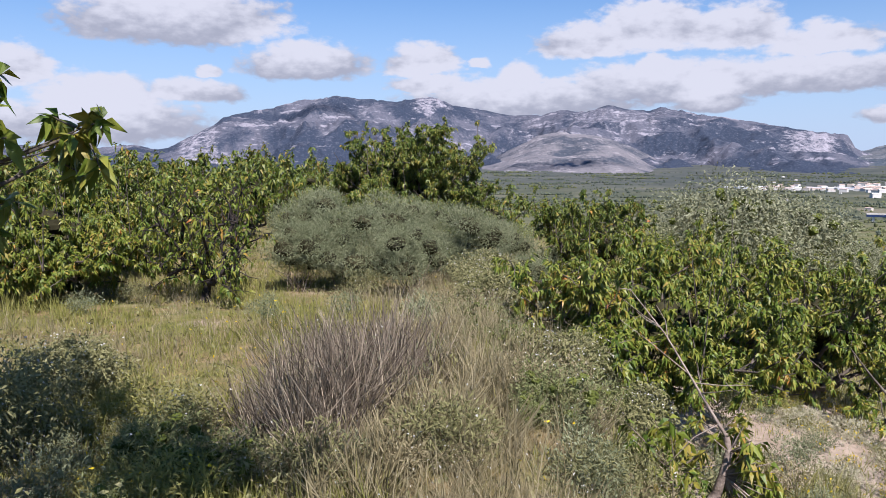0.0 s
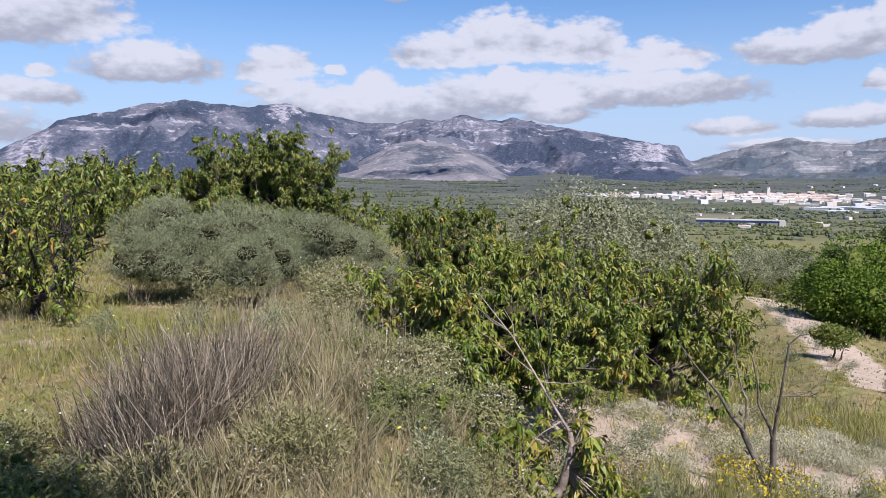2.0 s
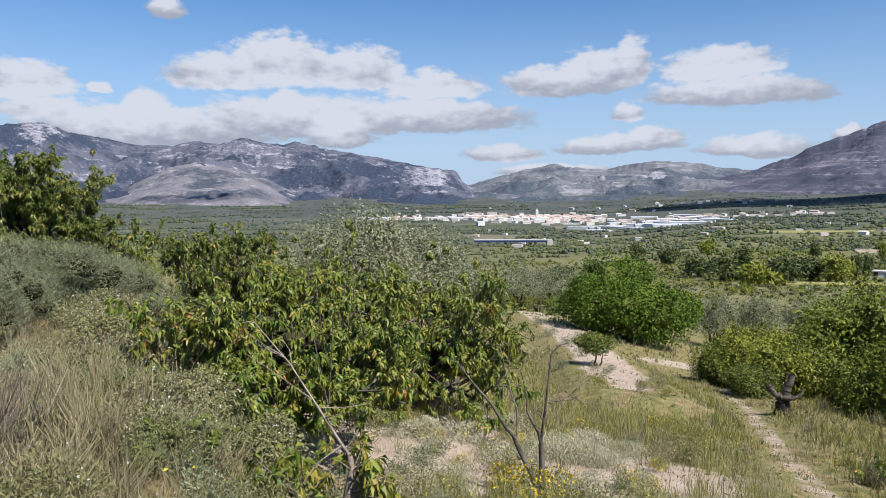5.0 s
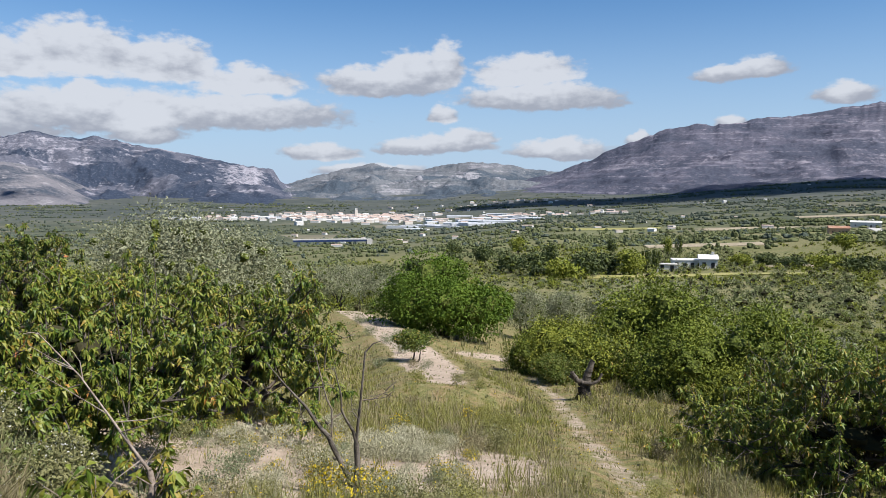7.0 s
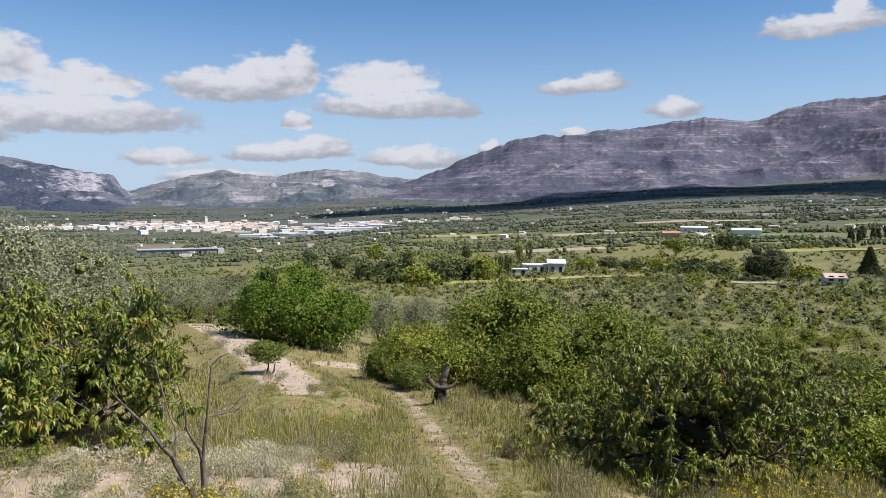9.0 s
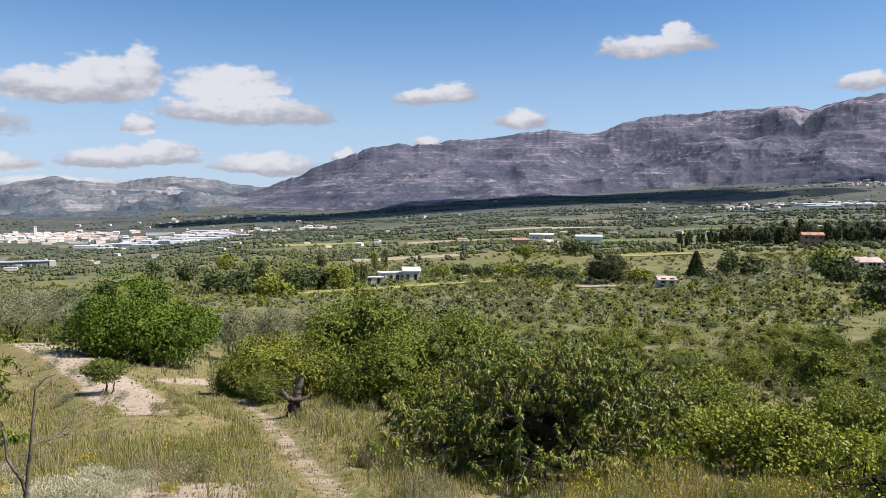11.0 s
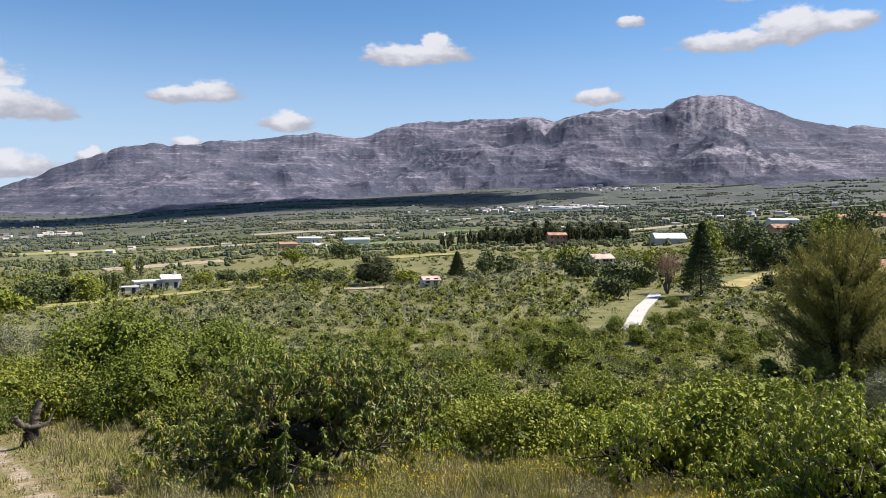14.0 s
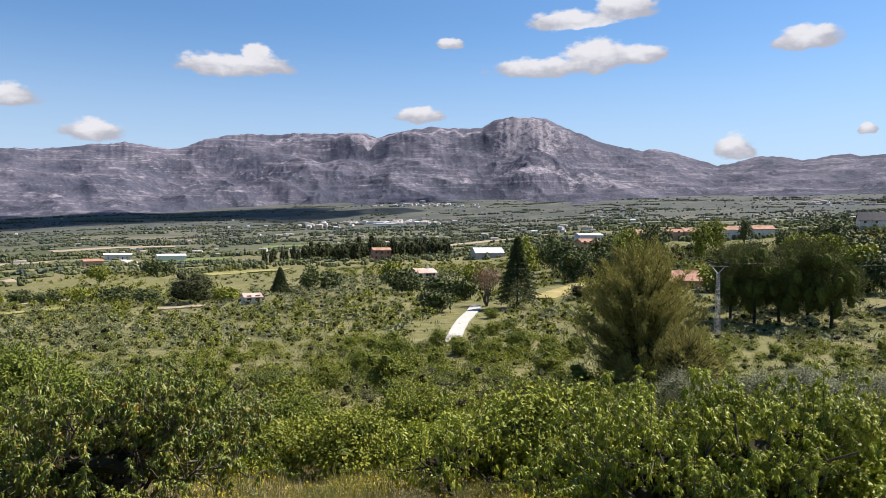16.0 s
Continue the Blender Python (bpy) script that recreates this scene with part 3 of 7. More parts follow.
def orchard_tree(seed, w, h, leaf=0.115, limbs=7, subs=8, twigs=6, per=12, sparse=False, lean=(0, 0), bark=None, shoots=10, trunk_h=0.12, trunk_r=0.028, leaves=None):
    """Trunk and leaf meshes of a goblet-pruned fruit tree with drooping leaves."""
    rng = np.random.default_rng(seed)
    segs, tips, mains = [], [], []
    fork = np.array([lean[0] * 0.3, lean[1] * 0.3, trunk_h * h])
    limb(segs, bent(rng, (0, 0, -0.1), fork, 3, 0.05), trunk_r * h * 1.15, trunk_r * h * 0.9)
    for k in range(limbs):
        a = 2 * np.pi * (k + rng.uniform(-0.3, 0.3)) / limbs
        e = rng.uniform(-0.15, 1.25)
        reach = rng.uniform(0.78, 1.0)
        end = np.array([lean[0] + math.cos(a) * w / 2 * abs(math.cos(e)) ** 0.6 * reach, lean[1] + math.sin(a) * w / 2 * abs(math.cos(e)) ** 0.6 * reach, h * (0.28 + 0.66 * math.sin(e) * reach)])
        main = bent(rng, fork, end, 5, 0.07)
        limb(segs, main, trunk_r * h * 0.6, 0.008)
        mains.append(main)
        for s in range(subs):
            t = rng.uniform(0.3, 1.0) * 5
            i = min(int(t), 4)
            p = main[i] + (main[i + 1] - main[i]) * (t - i)
            out = unit(p - fork) * 0.6 + rng.normal(size=3) * 0.55 + np.array([0, 0, 0.12])
            q = p + unit(out) * rng.uniform(0.14, 0.27) * w
            q[2] = np.clip(q[2], 0.08 * h, 0.98 * h)
            sub = bent(rng, p, q, 3, 0.08)
            limb(segs, sub, 0.009, 0.004)
            for _ in range(twigs):
                u = rng.uniform(0.25, 1.0) * 3
                i2 = min(int(u), 2)
                p2 = sub[i2] + (sub[i2 + 1] - sub[i2]) * (u - i2)
                q2 = p2 + unit(rng.normal(size=3) + np.array([0, 0, 0.35])) * rng.uniform(0.08, 0.26)
                segs.append((p2, q2, 0.004, 0.0025))
                tips.append((p2, q2))
    for _ in range(shoots):
        m = mains[rng.integers(len(mains))]
        p = m[rng.integers(2, 6)]
        q = p + np.array([rng.normal() * 0.08, rng.normal() * 0.08, max(0.1, h * rng.uniform(0.9, 1.12) - p[2]) * rng.uniform(0.5, 1.0)])
        segs.append((p, q, 0.008, 0.003))
        for t in np.linspace(0.2, 1, 5):
            m = p + (q - p) * t
            tips.append((m, m + rng.normal(size=3) * 0.05 + np.array([0, 0, 0.06])))
    tips = np.array(tips)
    n = len(tips) * per
    idx = np.repeat(np.arange(len(tips)), per)
    t = rng.uniform(0.1, 1.05, n)[:, None]
    base = tips[idx, 0] + (tips[idx, 1] - tips[idx, 0]) * t
    way = unit(tips[idx, 1] - tips[idx, 0]) * 0.5 + unit(rng.normal(size=(n, 3))) * 0.85 + np.array([0, 0, -0.6])
    length = leaf * rng.uniform(0.6, 1.2, n)
    mat = leaves or (CHERRY if not sparse else RUSTY)
    crown = leaf_mesh("crown", base, way, length, 0.36, mat, rng, 0.35, unit(base - np.array([lean[0], lean[1], 0.3 * h])) + np.array([0, 0, 1.0]), loose=1.1)
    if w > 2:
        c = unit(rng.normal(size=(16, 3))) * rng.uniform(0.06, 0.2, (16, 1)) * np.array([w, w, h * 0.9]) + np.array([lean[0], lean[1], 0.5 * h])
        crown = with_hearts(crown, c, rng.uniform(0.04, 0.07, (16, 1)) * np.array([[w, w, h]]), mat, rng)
    return tube_mesh("trunk", segs, bark or BARK), crown


def lobed_crown(name, seed, w, h, z0, n, size, mat, lobes=14, ratio=0.6, shell=0.75, spike=0.0, flat=1.0, up=0.0, heart=0.42, leafy=True):
    """A crown of many small clumps spread over uneven lobes."""
    rng = np.random.default_rng(seed)
    c = rng.normal(size=(lobes, 3))
    c = unit(c) * rng.uniform(0.35, 0.72, (lobes, 1))
    c[:, 2] = c[:, 2] * flat
    r = rng.uniform(0.26, 0.48, lobes)
    k = rng.integers(0, lobes, n)
    d = unit(rng.normal(size=(n, 3)))
    rad = rng.uniform(shell, 1.06, n)[:, None] ** 0.7
    p = c[k] + d * r[k][:, None] * rad
    p[:, 2] += spike * np.maximum(0, rng.normal(size=n)) * 0.2
    p = p * np.array([w / 2, w / 2, h / 2]) + np.array([0, 0, z0 + h / 2])
    way = d * 0.7 + unit(rng.normal(size=(n, 3))) * 0.8 + np.array([0, 0, up])
    me = leaf_mesh(name, p, way, size * rng.uniform(0.6, 1.3, n), ratio, mat, rng, 0.15, d + np.array([0, 0, 0.6]))
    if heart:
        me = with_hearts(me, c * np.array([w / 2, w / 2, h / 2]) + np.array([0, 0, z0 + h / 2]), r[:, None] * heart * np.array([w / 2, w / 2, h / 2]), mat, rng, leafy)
    return me


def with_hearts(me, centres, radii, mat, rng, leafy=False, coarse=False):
    """Adds lumpy masses inside a crown, painted dark for shade unless coarse, so that it is not seen through."""
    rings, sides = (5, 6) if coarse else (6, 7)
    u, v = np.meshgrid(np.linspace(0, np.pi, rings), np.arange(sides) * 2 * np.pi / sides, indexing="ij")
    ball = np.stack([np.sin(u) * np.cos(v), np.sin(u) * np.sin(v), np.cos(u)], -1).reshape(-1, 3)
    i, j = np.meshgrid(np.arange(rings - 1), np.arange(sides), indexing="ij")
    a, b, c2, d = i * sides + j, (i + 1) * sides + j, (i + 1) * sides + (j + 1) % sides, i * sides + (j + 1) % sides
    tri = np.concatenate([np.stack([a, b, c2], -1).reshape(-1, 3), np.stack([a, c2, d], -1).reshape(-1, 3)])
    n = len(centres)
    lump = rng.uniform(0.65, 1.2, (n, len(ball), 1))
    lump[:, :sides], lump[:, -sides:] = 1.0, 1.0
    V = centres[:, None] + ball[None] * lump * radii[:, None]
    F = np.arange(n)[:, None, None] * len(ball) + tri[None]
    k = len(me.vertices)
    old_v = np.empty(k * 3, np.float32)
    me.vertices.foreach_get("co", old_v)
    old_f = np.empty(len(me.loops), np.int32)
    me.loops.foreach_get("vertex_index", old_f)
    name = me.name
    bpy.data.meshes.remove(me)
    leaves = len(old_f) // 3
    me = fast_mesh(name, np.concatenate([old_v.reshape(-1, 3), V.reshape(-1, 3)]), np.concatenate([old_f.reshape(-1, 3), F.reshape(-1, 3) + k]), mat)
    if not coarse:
        me.materials.append(INNER_SHADE if leafy else CROWN_SHADE)
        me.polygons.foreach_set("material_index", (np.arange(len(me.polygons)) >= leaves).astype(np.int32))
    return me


def stems(seed, w, h, count, mat, r=0.02, top=0.7):
    rng = np.random.default_rng(seed)
    segs = []
    for _ in range(count):
        a, q = rng.uniform(0, 2 * np.pi), rng.uniform(0.2, 0.8)
        end = (math.cos(a) * w / 2 * q, math.sin(a) * w / 2 * q, h * rng.uniform(0.45, 1.0) * top)
        limb(segs, bent(rng, (rng.normal() * 0.03, rng.normal() * 0.03, -0.1), end, 4, 0.06), r, r * 0.25)
    return tube_mesh("trunk", segs, mat)


def plant(name, label, category, meshes, head, dist, turn=0.0, scale=1.0, group="", dz=0.0):
    """Set out a plant whose parts are (name, mesh) pairs."""
    x, y = polar(head, dist)
    t = thing(name, label, category, pose(x, y, ground_z(x, y) + dz, 0, 0, turn), group)
    t.scale = (scale, scale, scale)
    for nm, me in meshes:
        ob = piece(nm, me, t)
        if nm in ("stalk_bundle", "blossom", "stem_cluster", "foliage"):
            tagged(ob, kind="stuff")
    return t


# ---- ground ----
def build_ground():
    heads = np.concatenate([np.arange(-44, 134, 0.5), np.arange(134, 316, 7.0)])
    dists = np.concatenate([[0.0], 0.6 * 1.031 ** np.arange(0, 296)])
    dists = dists[dists < 4900]
    H, D = np.meshgrid(np.radians(heads), dists)
    X, Y = D * np.sin(H), D * np.cos(H)
    Z = level(X, Y)
    nr, nc = X.shape
    v = np.stack([X, Y, Z], -1).reshape(-1, 3)
    i, j = np.meshgrid(np.arange(nr - 1), np.arange(nc), indexing="ij")
    jn = (j + 1) % nc
    f = np.stack([i * nc + j, i * nc + jn, (i + 1) * nc + jn, (i + 1) * nc + j], -1).reshape(-1, 4)
    me = fast_mesh("ground", v, f[:, ::-1], SOIL, True)
    d = np.hypot(v[:, 0], v[:, 1])
    for key, val in (("dirt", dirt_at(v[:, 0], v[:, 1])), ("far", smooth(45, 90, d)), ("vale", 0.9 * smooth(350, 1000, d)), ("remote_haze", 0.85 * smooth(1100, 2100, d))):
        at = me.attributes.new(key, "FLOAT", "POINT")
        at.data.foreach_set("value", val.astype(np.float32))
    return tagged(new("ground", me), "rough meadow slope falling to a wide farmed valley", "ground", kind="structure")


build_ground()


# ---- mountains ----
def mountain(name, label, profile, crest, foot, mat, seed, relief, cliff=0.0, furrow=0.35, step=0.075, rows=96, crags=(), bands=(), woods=0.0):
    prof = np.array(profile)
    heads = np.arange(prof[0, 0], prof[-1, 0] + 1e-6, step)
    elev = np.interp(heads, prof[:, 0], prof[:, 1])
    ker = np.array([0.2, 0.6, 0.2])
    elev[1:-1] = np.convolve(elev, ker, "same")[1:-1]
    even = elev.copy()
    rng = np.random.default_rng(seed)
    for s, a in ((3, 0.02), (6, 0.025), (14, 0.045), (34, 0.04)):
        elev += np.interp(np.arange(len(heads)), np.arange(0, len(heads) + s, s), rng.normal(size=len(np.arange(0, len(heads) + s, s))) * a)
    t = np.concatenate([np.linspace(0, 1, rows), [1.06, 1.15]])
    H, T = np.meshgrid(np.radians(heads), t)
    C = crest + 120 * np.sin(H * 9 + seed) + 60 * np.sin(H * 23)
    F = foot + 90 * np.sin(H * 7 + seed * 2) + 50 * np.sin(H * 19 + 1)
    D = F + (C - F) * T
    X, Y = D * np.sin(H), D * np.cos(H)
    top = EYE_Z + C * np.tan(np.radians(np.convolve(np.pad(even, 13, "edge"), np.ones(27) / 27, "valid")))[None, :]
    crown = EYE_Z + C * np.tan(np.radians(elev))[None, :]
    base = level(F * np.sin(H), F * np.cos(H)) - 8
    tt = np.clip(T, 0, 1)
    cliff = cliff + sum(a * np.exp(-((np.degrees(H) - m) / w) ** 2) for m, w, a in crags)
    s = (1 - cliff) * tt ** 1.55 + cliff * (0.62 * smooth(0.0, 0.72, tt) + 0.38 * smooth(0.74, 0.9, tt))
    s = np.where(T > 1, 1 - (T - 1) * 2.5, s)
    Z = base + (top - base) * s + (crown - top) * np.where(T > 1, 1.0, tt ** 5)
    env = np.clip(np.sin(np.pi * np.clip(tt, 0, 1)) ** 0.7, 0, 1)
    rn = np.array([noise.ridged_multi_fractal(Vector((a / 620, b / 620, seed)), 0.9, 2.1, 6, 1.0, 2.0) for a, b in zip(X.ravel(), Y.ravel())]).reshape(X.shape)
    rn = 0.55 * (rn - rn.mean()) / rn.std()
    u = H * 57.3 + 0.9 * np.sin(T * 3.1 + H * 14) + seed
    gully = 0.6 * np.abs(np.sin(u * 0.5 + 0.8 * np.sin(u * 0.27))) + 0.3 * np.abs(np.sin(u * 1.1 + np.sin(u * 0.43 + T))) - 0.55
    Z = Z + relief * env * (0.75 * rn + furrow * gully) * (top - base)
    ribs = sum(a * np.exp(-((np.degrees(H) - m) / w) ** 2) for m, w, a in crags if a > 0.4) if any(a > 0.4 for m, w, a in crags) else 0.0
    Z = Z + ribs * 10 * (np.abs(np.sin(np.degrees(H) * 4.1 + 0.7 * np.sin(np.degrees(H) * 2.3))) - 0.6) * smooth(0.68, 0.8, tt) * (1 - smooth(0.94, 1.0, tt))
    terrace = 26.0
    Z = Z + 0.35 * terrace / (2 * np.pi) * np.sin(Z * 2 * np.pi / terrace + X * 0.004) * env
    nr, nc = X.shape
    v = np.stack([X, Y, Z], -1).reshape(-1, 3)
    i, j = np.meshgrid(np.arange(nr - 1), np.arange(nc - 1), indexing="ij")
    f = np.stack([i * nc + j, (i + 1) * nc + j, (i + 1) * nc + j + 1, i * nc + j + 1], -1).reshape(-1, 4)
    me = fast_mesh(name, v, f[:, ::-1], mat, True)
    deg = np.degrees(H)
    rock = np.zeros_like(T)
    for h0, h1, t0, t1, force in bands:
        wob = 0.03 * np.sin(deg * 1.9 + h0) + 0.015 * np.sin(deg * 5.3)
        rock = np.maximum(rock, force * smooth(h0 - 2.0, h0 + 1.5, deg + 14 * wob) * (1 - smooth(h1 - 1.5, h1 + 2.0, deg + 14 * wob)) * smooth(t0 - 0.025, t0 + 0.025, T + wob) * (1 - smooth(t1 - 0.025, t1 + 0.025, T + wob)))
    wooded = woods * (1 - smooth(0.12, 0.45, T + 0.08 * np.sin(deg * 1.3 + seed))) + 0.25 * np.clip(-gully * 1.6 - 0.25, 0, 0.6)
    for key, val in (("band", rock), ("woods", wooded)):
        at = me.attributes.new(key, "FLOAT", "POINT")
        at.data.foreach_set("value", val.ravel().astype(np.float32))
    return tagged(new(name, me), label, "mountain", kind="structure")


LEFT = [(-44, 0.9), (-36, 1.1), (-30, 1.0), (-24.6, 0.81), (-22.1, 0.98), (-20.6, 0.6), (-19.6, 0.9), (-18.1, 1.71), (-16.9, 2.32), (-15.9, 3.02), (-13.7, 3.53), (-11.9, 3.87), (-10, 4.3), (-7.7, 4.65),
        (-5.6, 4.41), (-3.5, 4.17), (-1.6, 4.58), (-0.6, 4.58), (0.7, 3.91), (2.8, 3.52), (5, 3.26), (7.5, 3.15), (9.1, 3.5), (10.8, 3.48), (12.2, 3.78),
        (13.6, 3.47), (15.2, 3.32), (16, 3.63), (17.2, 3.48), (19.1, 2.96), (21, 2.65), (24, 2.08), (25.7, 1.78), (27.1, 1.53), (28.1, 1.45), (28.6, 0.6), (31.2, -0.35), (33, -0.9)]
FRONT = [(-2, -1.1), (0.7, -0.82), (3.7, -0.19), (5.5, 0.8), (7.1, 1.6), (9.2, 1.95), (11.7, 1.6), (14.5, 0.6), (15.9, -0.22), (19, -0.7), (22, -1.0)]
MIDDLE = [(24, 0.2), (29.5, 0.51), (32.5, 1.37), (34.6, 1.79), (35.5, 2.04), (36.3, 1.79), (39.1, 1.56), (41.8, 2.09), (43.4, 2.16), (45.4, 1.9), (48.8, 1.38), (51.3, 1.6), (54, 1.3)]
RIGHT = [(45.5, 0.3), (49.6, 1.5), (51.9, 2.4), (54.5, 3.5), (57.1, 4.33), (59.3, 4.82), (60.4, 4.65), (63.3, 5.03), (66.2, 5.16), (68.5, 5.63), (70.8, 5.85),
         (73.8, 5.44), (76.2, 6.18), (77.4, 6.52), (80.4, 6.72), (83, 6.92), (87.7, 7.09), (88.6, 6.75), (90.3, 7.23), (92.8, 7.61), (94.9, 7.4), (96.7, 7.52),
         (97.3, 7.91), (98.9, 8.35), (101.3, 8.09), (102.9, 7.31), (105.2, 6.43), (108.4, 5.63), (109.3, 5.8), (112.1, 5.03), (113.7, 4.51), (116.6, 5.09), (119.1, 4.66), (121, 5.04), (122.9, 4.74), (126, 5.0), (134, 4.8)]
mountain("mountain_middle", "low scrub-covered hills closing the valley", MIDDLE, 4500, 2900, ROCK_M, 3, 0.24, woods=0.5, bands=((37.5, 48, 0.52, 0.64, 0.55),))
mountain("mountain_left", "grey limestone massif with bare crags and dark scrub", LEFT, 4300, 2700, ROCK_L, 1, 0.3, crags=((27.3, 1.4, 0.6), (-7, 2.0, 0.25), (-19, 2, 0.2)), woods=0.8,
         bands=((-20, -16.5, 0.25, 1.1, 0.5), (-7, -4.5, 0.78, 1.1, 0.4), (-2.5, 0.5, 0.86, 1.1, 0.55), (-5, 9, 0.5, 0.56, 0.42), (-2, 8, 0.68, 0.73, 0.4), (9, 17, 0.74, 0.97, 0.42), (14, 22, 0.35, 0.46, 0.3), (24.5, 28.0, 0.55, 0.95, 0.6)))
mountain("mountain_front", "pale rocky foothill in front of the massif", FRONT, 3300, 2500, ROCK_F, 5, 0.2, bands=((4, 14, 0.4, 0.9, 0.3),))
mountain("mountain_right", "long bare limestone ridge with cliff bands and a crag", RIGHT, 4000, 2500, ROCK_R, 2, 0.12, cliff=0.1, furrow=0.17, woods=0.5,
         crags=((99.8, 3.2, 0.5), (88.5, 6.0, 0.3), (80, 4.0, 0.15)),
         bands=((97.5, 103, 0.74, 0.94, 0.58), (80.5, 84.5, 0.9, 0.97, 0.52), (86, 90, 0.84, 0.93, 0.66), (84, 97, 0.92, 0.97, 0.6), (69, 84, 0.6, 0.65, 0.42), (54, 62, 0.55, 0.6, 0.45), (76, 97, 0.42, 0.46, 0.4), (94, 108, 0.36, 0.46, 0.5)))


# ---- drifting clouds, whose shadows lie on the foothills ----
CLOUD = material("cloud", [(0.78, 0.79, 0.82), (0.9, 0.9, 0.9)], 0.004, rough=1.0)
CLOUD.node_tree.nodes["Principled BSDF"].inputs["Alpha"].default_value = 0.5
THIN_CLOUD = material("thin_cloud", [(0.78, 0.79, 0.82), (0.9, 0.9, 0.9)], 0.004, rough=1.0)
THIN_CLOUD.node_tree.nodes["Principled BSDF"].inputs["Alpha"].default_value = 0.1


def shade_cloud(label, line, width, over, seed):
    """A lumpy cloud bank high over the slopes, set along the sunbeams above the ground that it shades."""
    rng = np.random.default_rng(seed)
    pts = np.array([(*polar(h, d), z) for h, d, z in line])
    k = over / sun_way.z
    pts = pts + np.array(sun_way) * k
    seg = np.concatenate([[0], np.cumsum(np.linalg.norm(np.diff(pts, axis=0), axis=1))])
    n = max(6, int(seg[-1] / (width * 0.16)))
    u, v = np.meshgrid(np.linspace(0, np.pi, 13), np.linspace(0, 2 * np.pi, 18, endpoint=False), indexing="ij")
    ball = np.stack([np.sin(u) * np.cos(v), np.sin(u) * np.sin(v), np.cos(u) * 0.35], -1).reshape(-1, 3)
    i, j = np.meshgrid(np.arange(12), np.arange(18), indexing="ij")
    quads = np.stack([i * 18 + j, (i + 1) * 18 + j, (i + 1) * 18 + (j + 1) % 18, i * 18 + (j + 1) % 18], -1).reshape(-1, 4)
    V, F = [], []
    for a in range(n):
        t = seg[-1] * (a + rng.uniform(-0.3, 0.3)) / (n - 1)
        c = np.array([np.interp(t, seg, pts[:, q]) for q in range(3)]) + rng.normal(size=3) * np.array([0.12, 0.12, 0.05]) * width
        taper = 0.45 + 0.55 * np.sin(np.pi * np.clip(t / seg[-1], 0.05, 0.95))
        lump = 1 + 0.22 * np.sin(ball[:, :1] * 5 + a) * np.cos(ball[:, 1:2] * 6 + 2 * a)
        F.append(quads + len(V) * len(ball))
        V.append(c + ball * lump * width * 0.5 * taper * rng.uniform(0.75, 1.1))
    t = thing("cloud", label, "cloud", pose(0, 0, 0), "drifting clouds", "structure")
    piece("cloud_bank", fast_mesh("cloud_bank", np.concatenate(V), np.concatenate(F), CLOUD if width > 400 else THIN_CLOUD, True), t)


shade_cloud("long white cloud bank drifting over the foothills", [(44, 2050, -40), (52, 2250, -20), (62, 2400, 10), (72, 2450, 20), (82, 2450, 45), (87, 2300, 40)], 520, 1300, 1)
shade_cloud("small white cloud drifting over the massif", [(-11.5, 4000, 215), (-8, 4000, 235)], 330, 1100, 2)
shade_cloud("small white cloud drifting over the ridge", [(88.5, 2700, 100), (92, 2720, 110), (96, 2740, 125)], 150, 1400, 3)
shade_cloud("small white cloud drifting over the foothill", [(4.5, 2720, -25), (9, 2740, -15), (13, 2720, -25)], 180, 1200, 4)

# ---- trees and shrubs near the camera ----
MAIN = orchard_tree(11, 2.5, 1.75, 0.064, 14, 12, 7, 42, True, shoots=14)
SECOND = orchard_tree(12, 2.5, 1.8, 0.068, 13, 11, 6, 40, shoots=14)
BROAD = orchard_tree(13, 4.7, 2.3, 0.082, 19, 14, 6, 36, True, shoots=44)
DENSE = orchard_tree(14, 3.6, 2.4, 0.1, 15, 11, 5, 28, shoots=34, leaves=DEEP)
VIGOROUS = orchard_tree(18, 3.6, 2.4, 0.076, 18, 13, 6, 38, shoots=34, leaves=LUSH)
DISTANT = orchard_tree(17, 3.6, 2.4, 0.19, 10, 9, 5, 8, shoots=24, leaves=DEEP)
THIN = orchard_tree(15, 1.7, 1.45, 0.075, 9, 8, 5, 7, True, bark=DARKBARK, shoots=8, trunk_h=0.16, trunk_r=0.04)
SMALL = orchard_tree(16, 2.3, 1.35, 0.095, 7, 6, 5, 12, shoots=10, trunk_h=0.36, trunk_r=0.036, leaves=LUSH, bark=DARKBARK)
TALL = orchard_tree(19, 3.3, 2.35, 0.07, 26, 16, 7, 48, shoots=34, leaves=DEEP)
RED = "cherry tree with drooping green leaves turning rusty, in a meadow"
GREEN = "leafy green cherry tree with drooping leaves in rough grass"


def cherry(variant, head, dist, turn=0.0, scale=1.0, label=GREEN, dz=0.0):
    return plant("cherry_tree", label, "tree", [("trunk", variant[0]), ("crown", variant[1])], head, dist, turn, scale, "cherry trees of the terraces", dz)


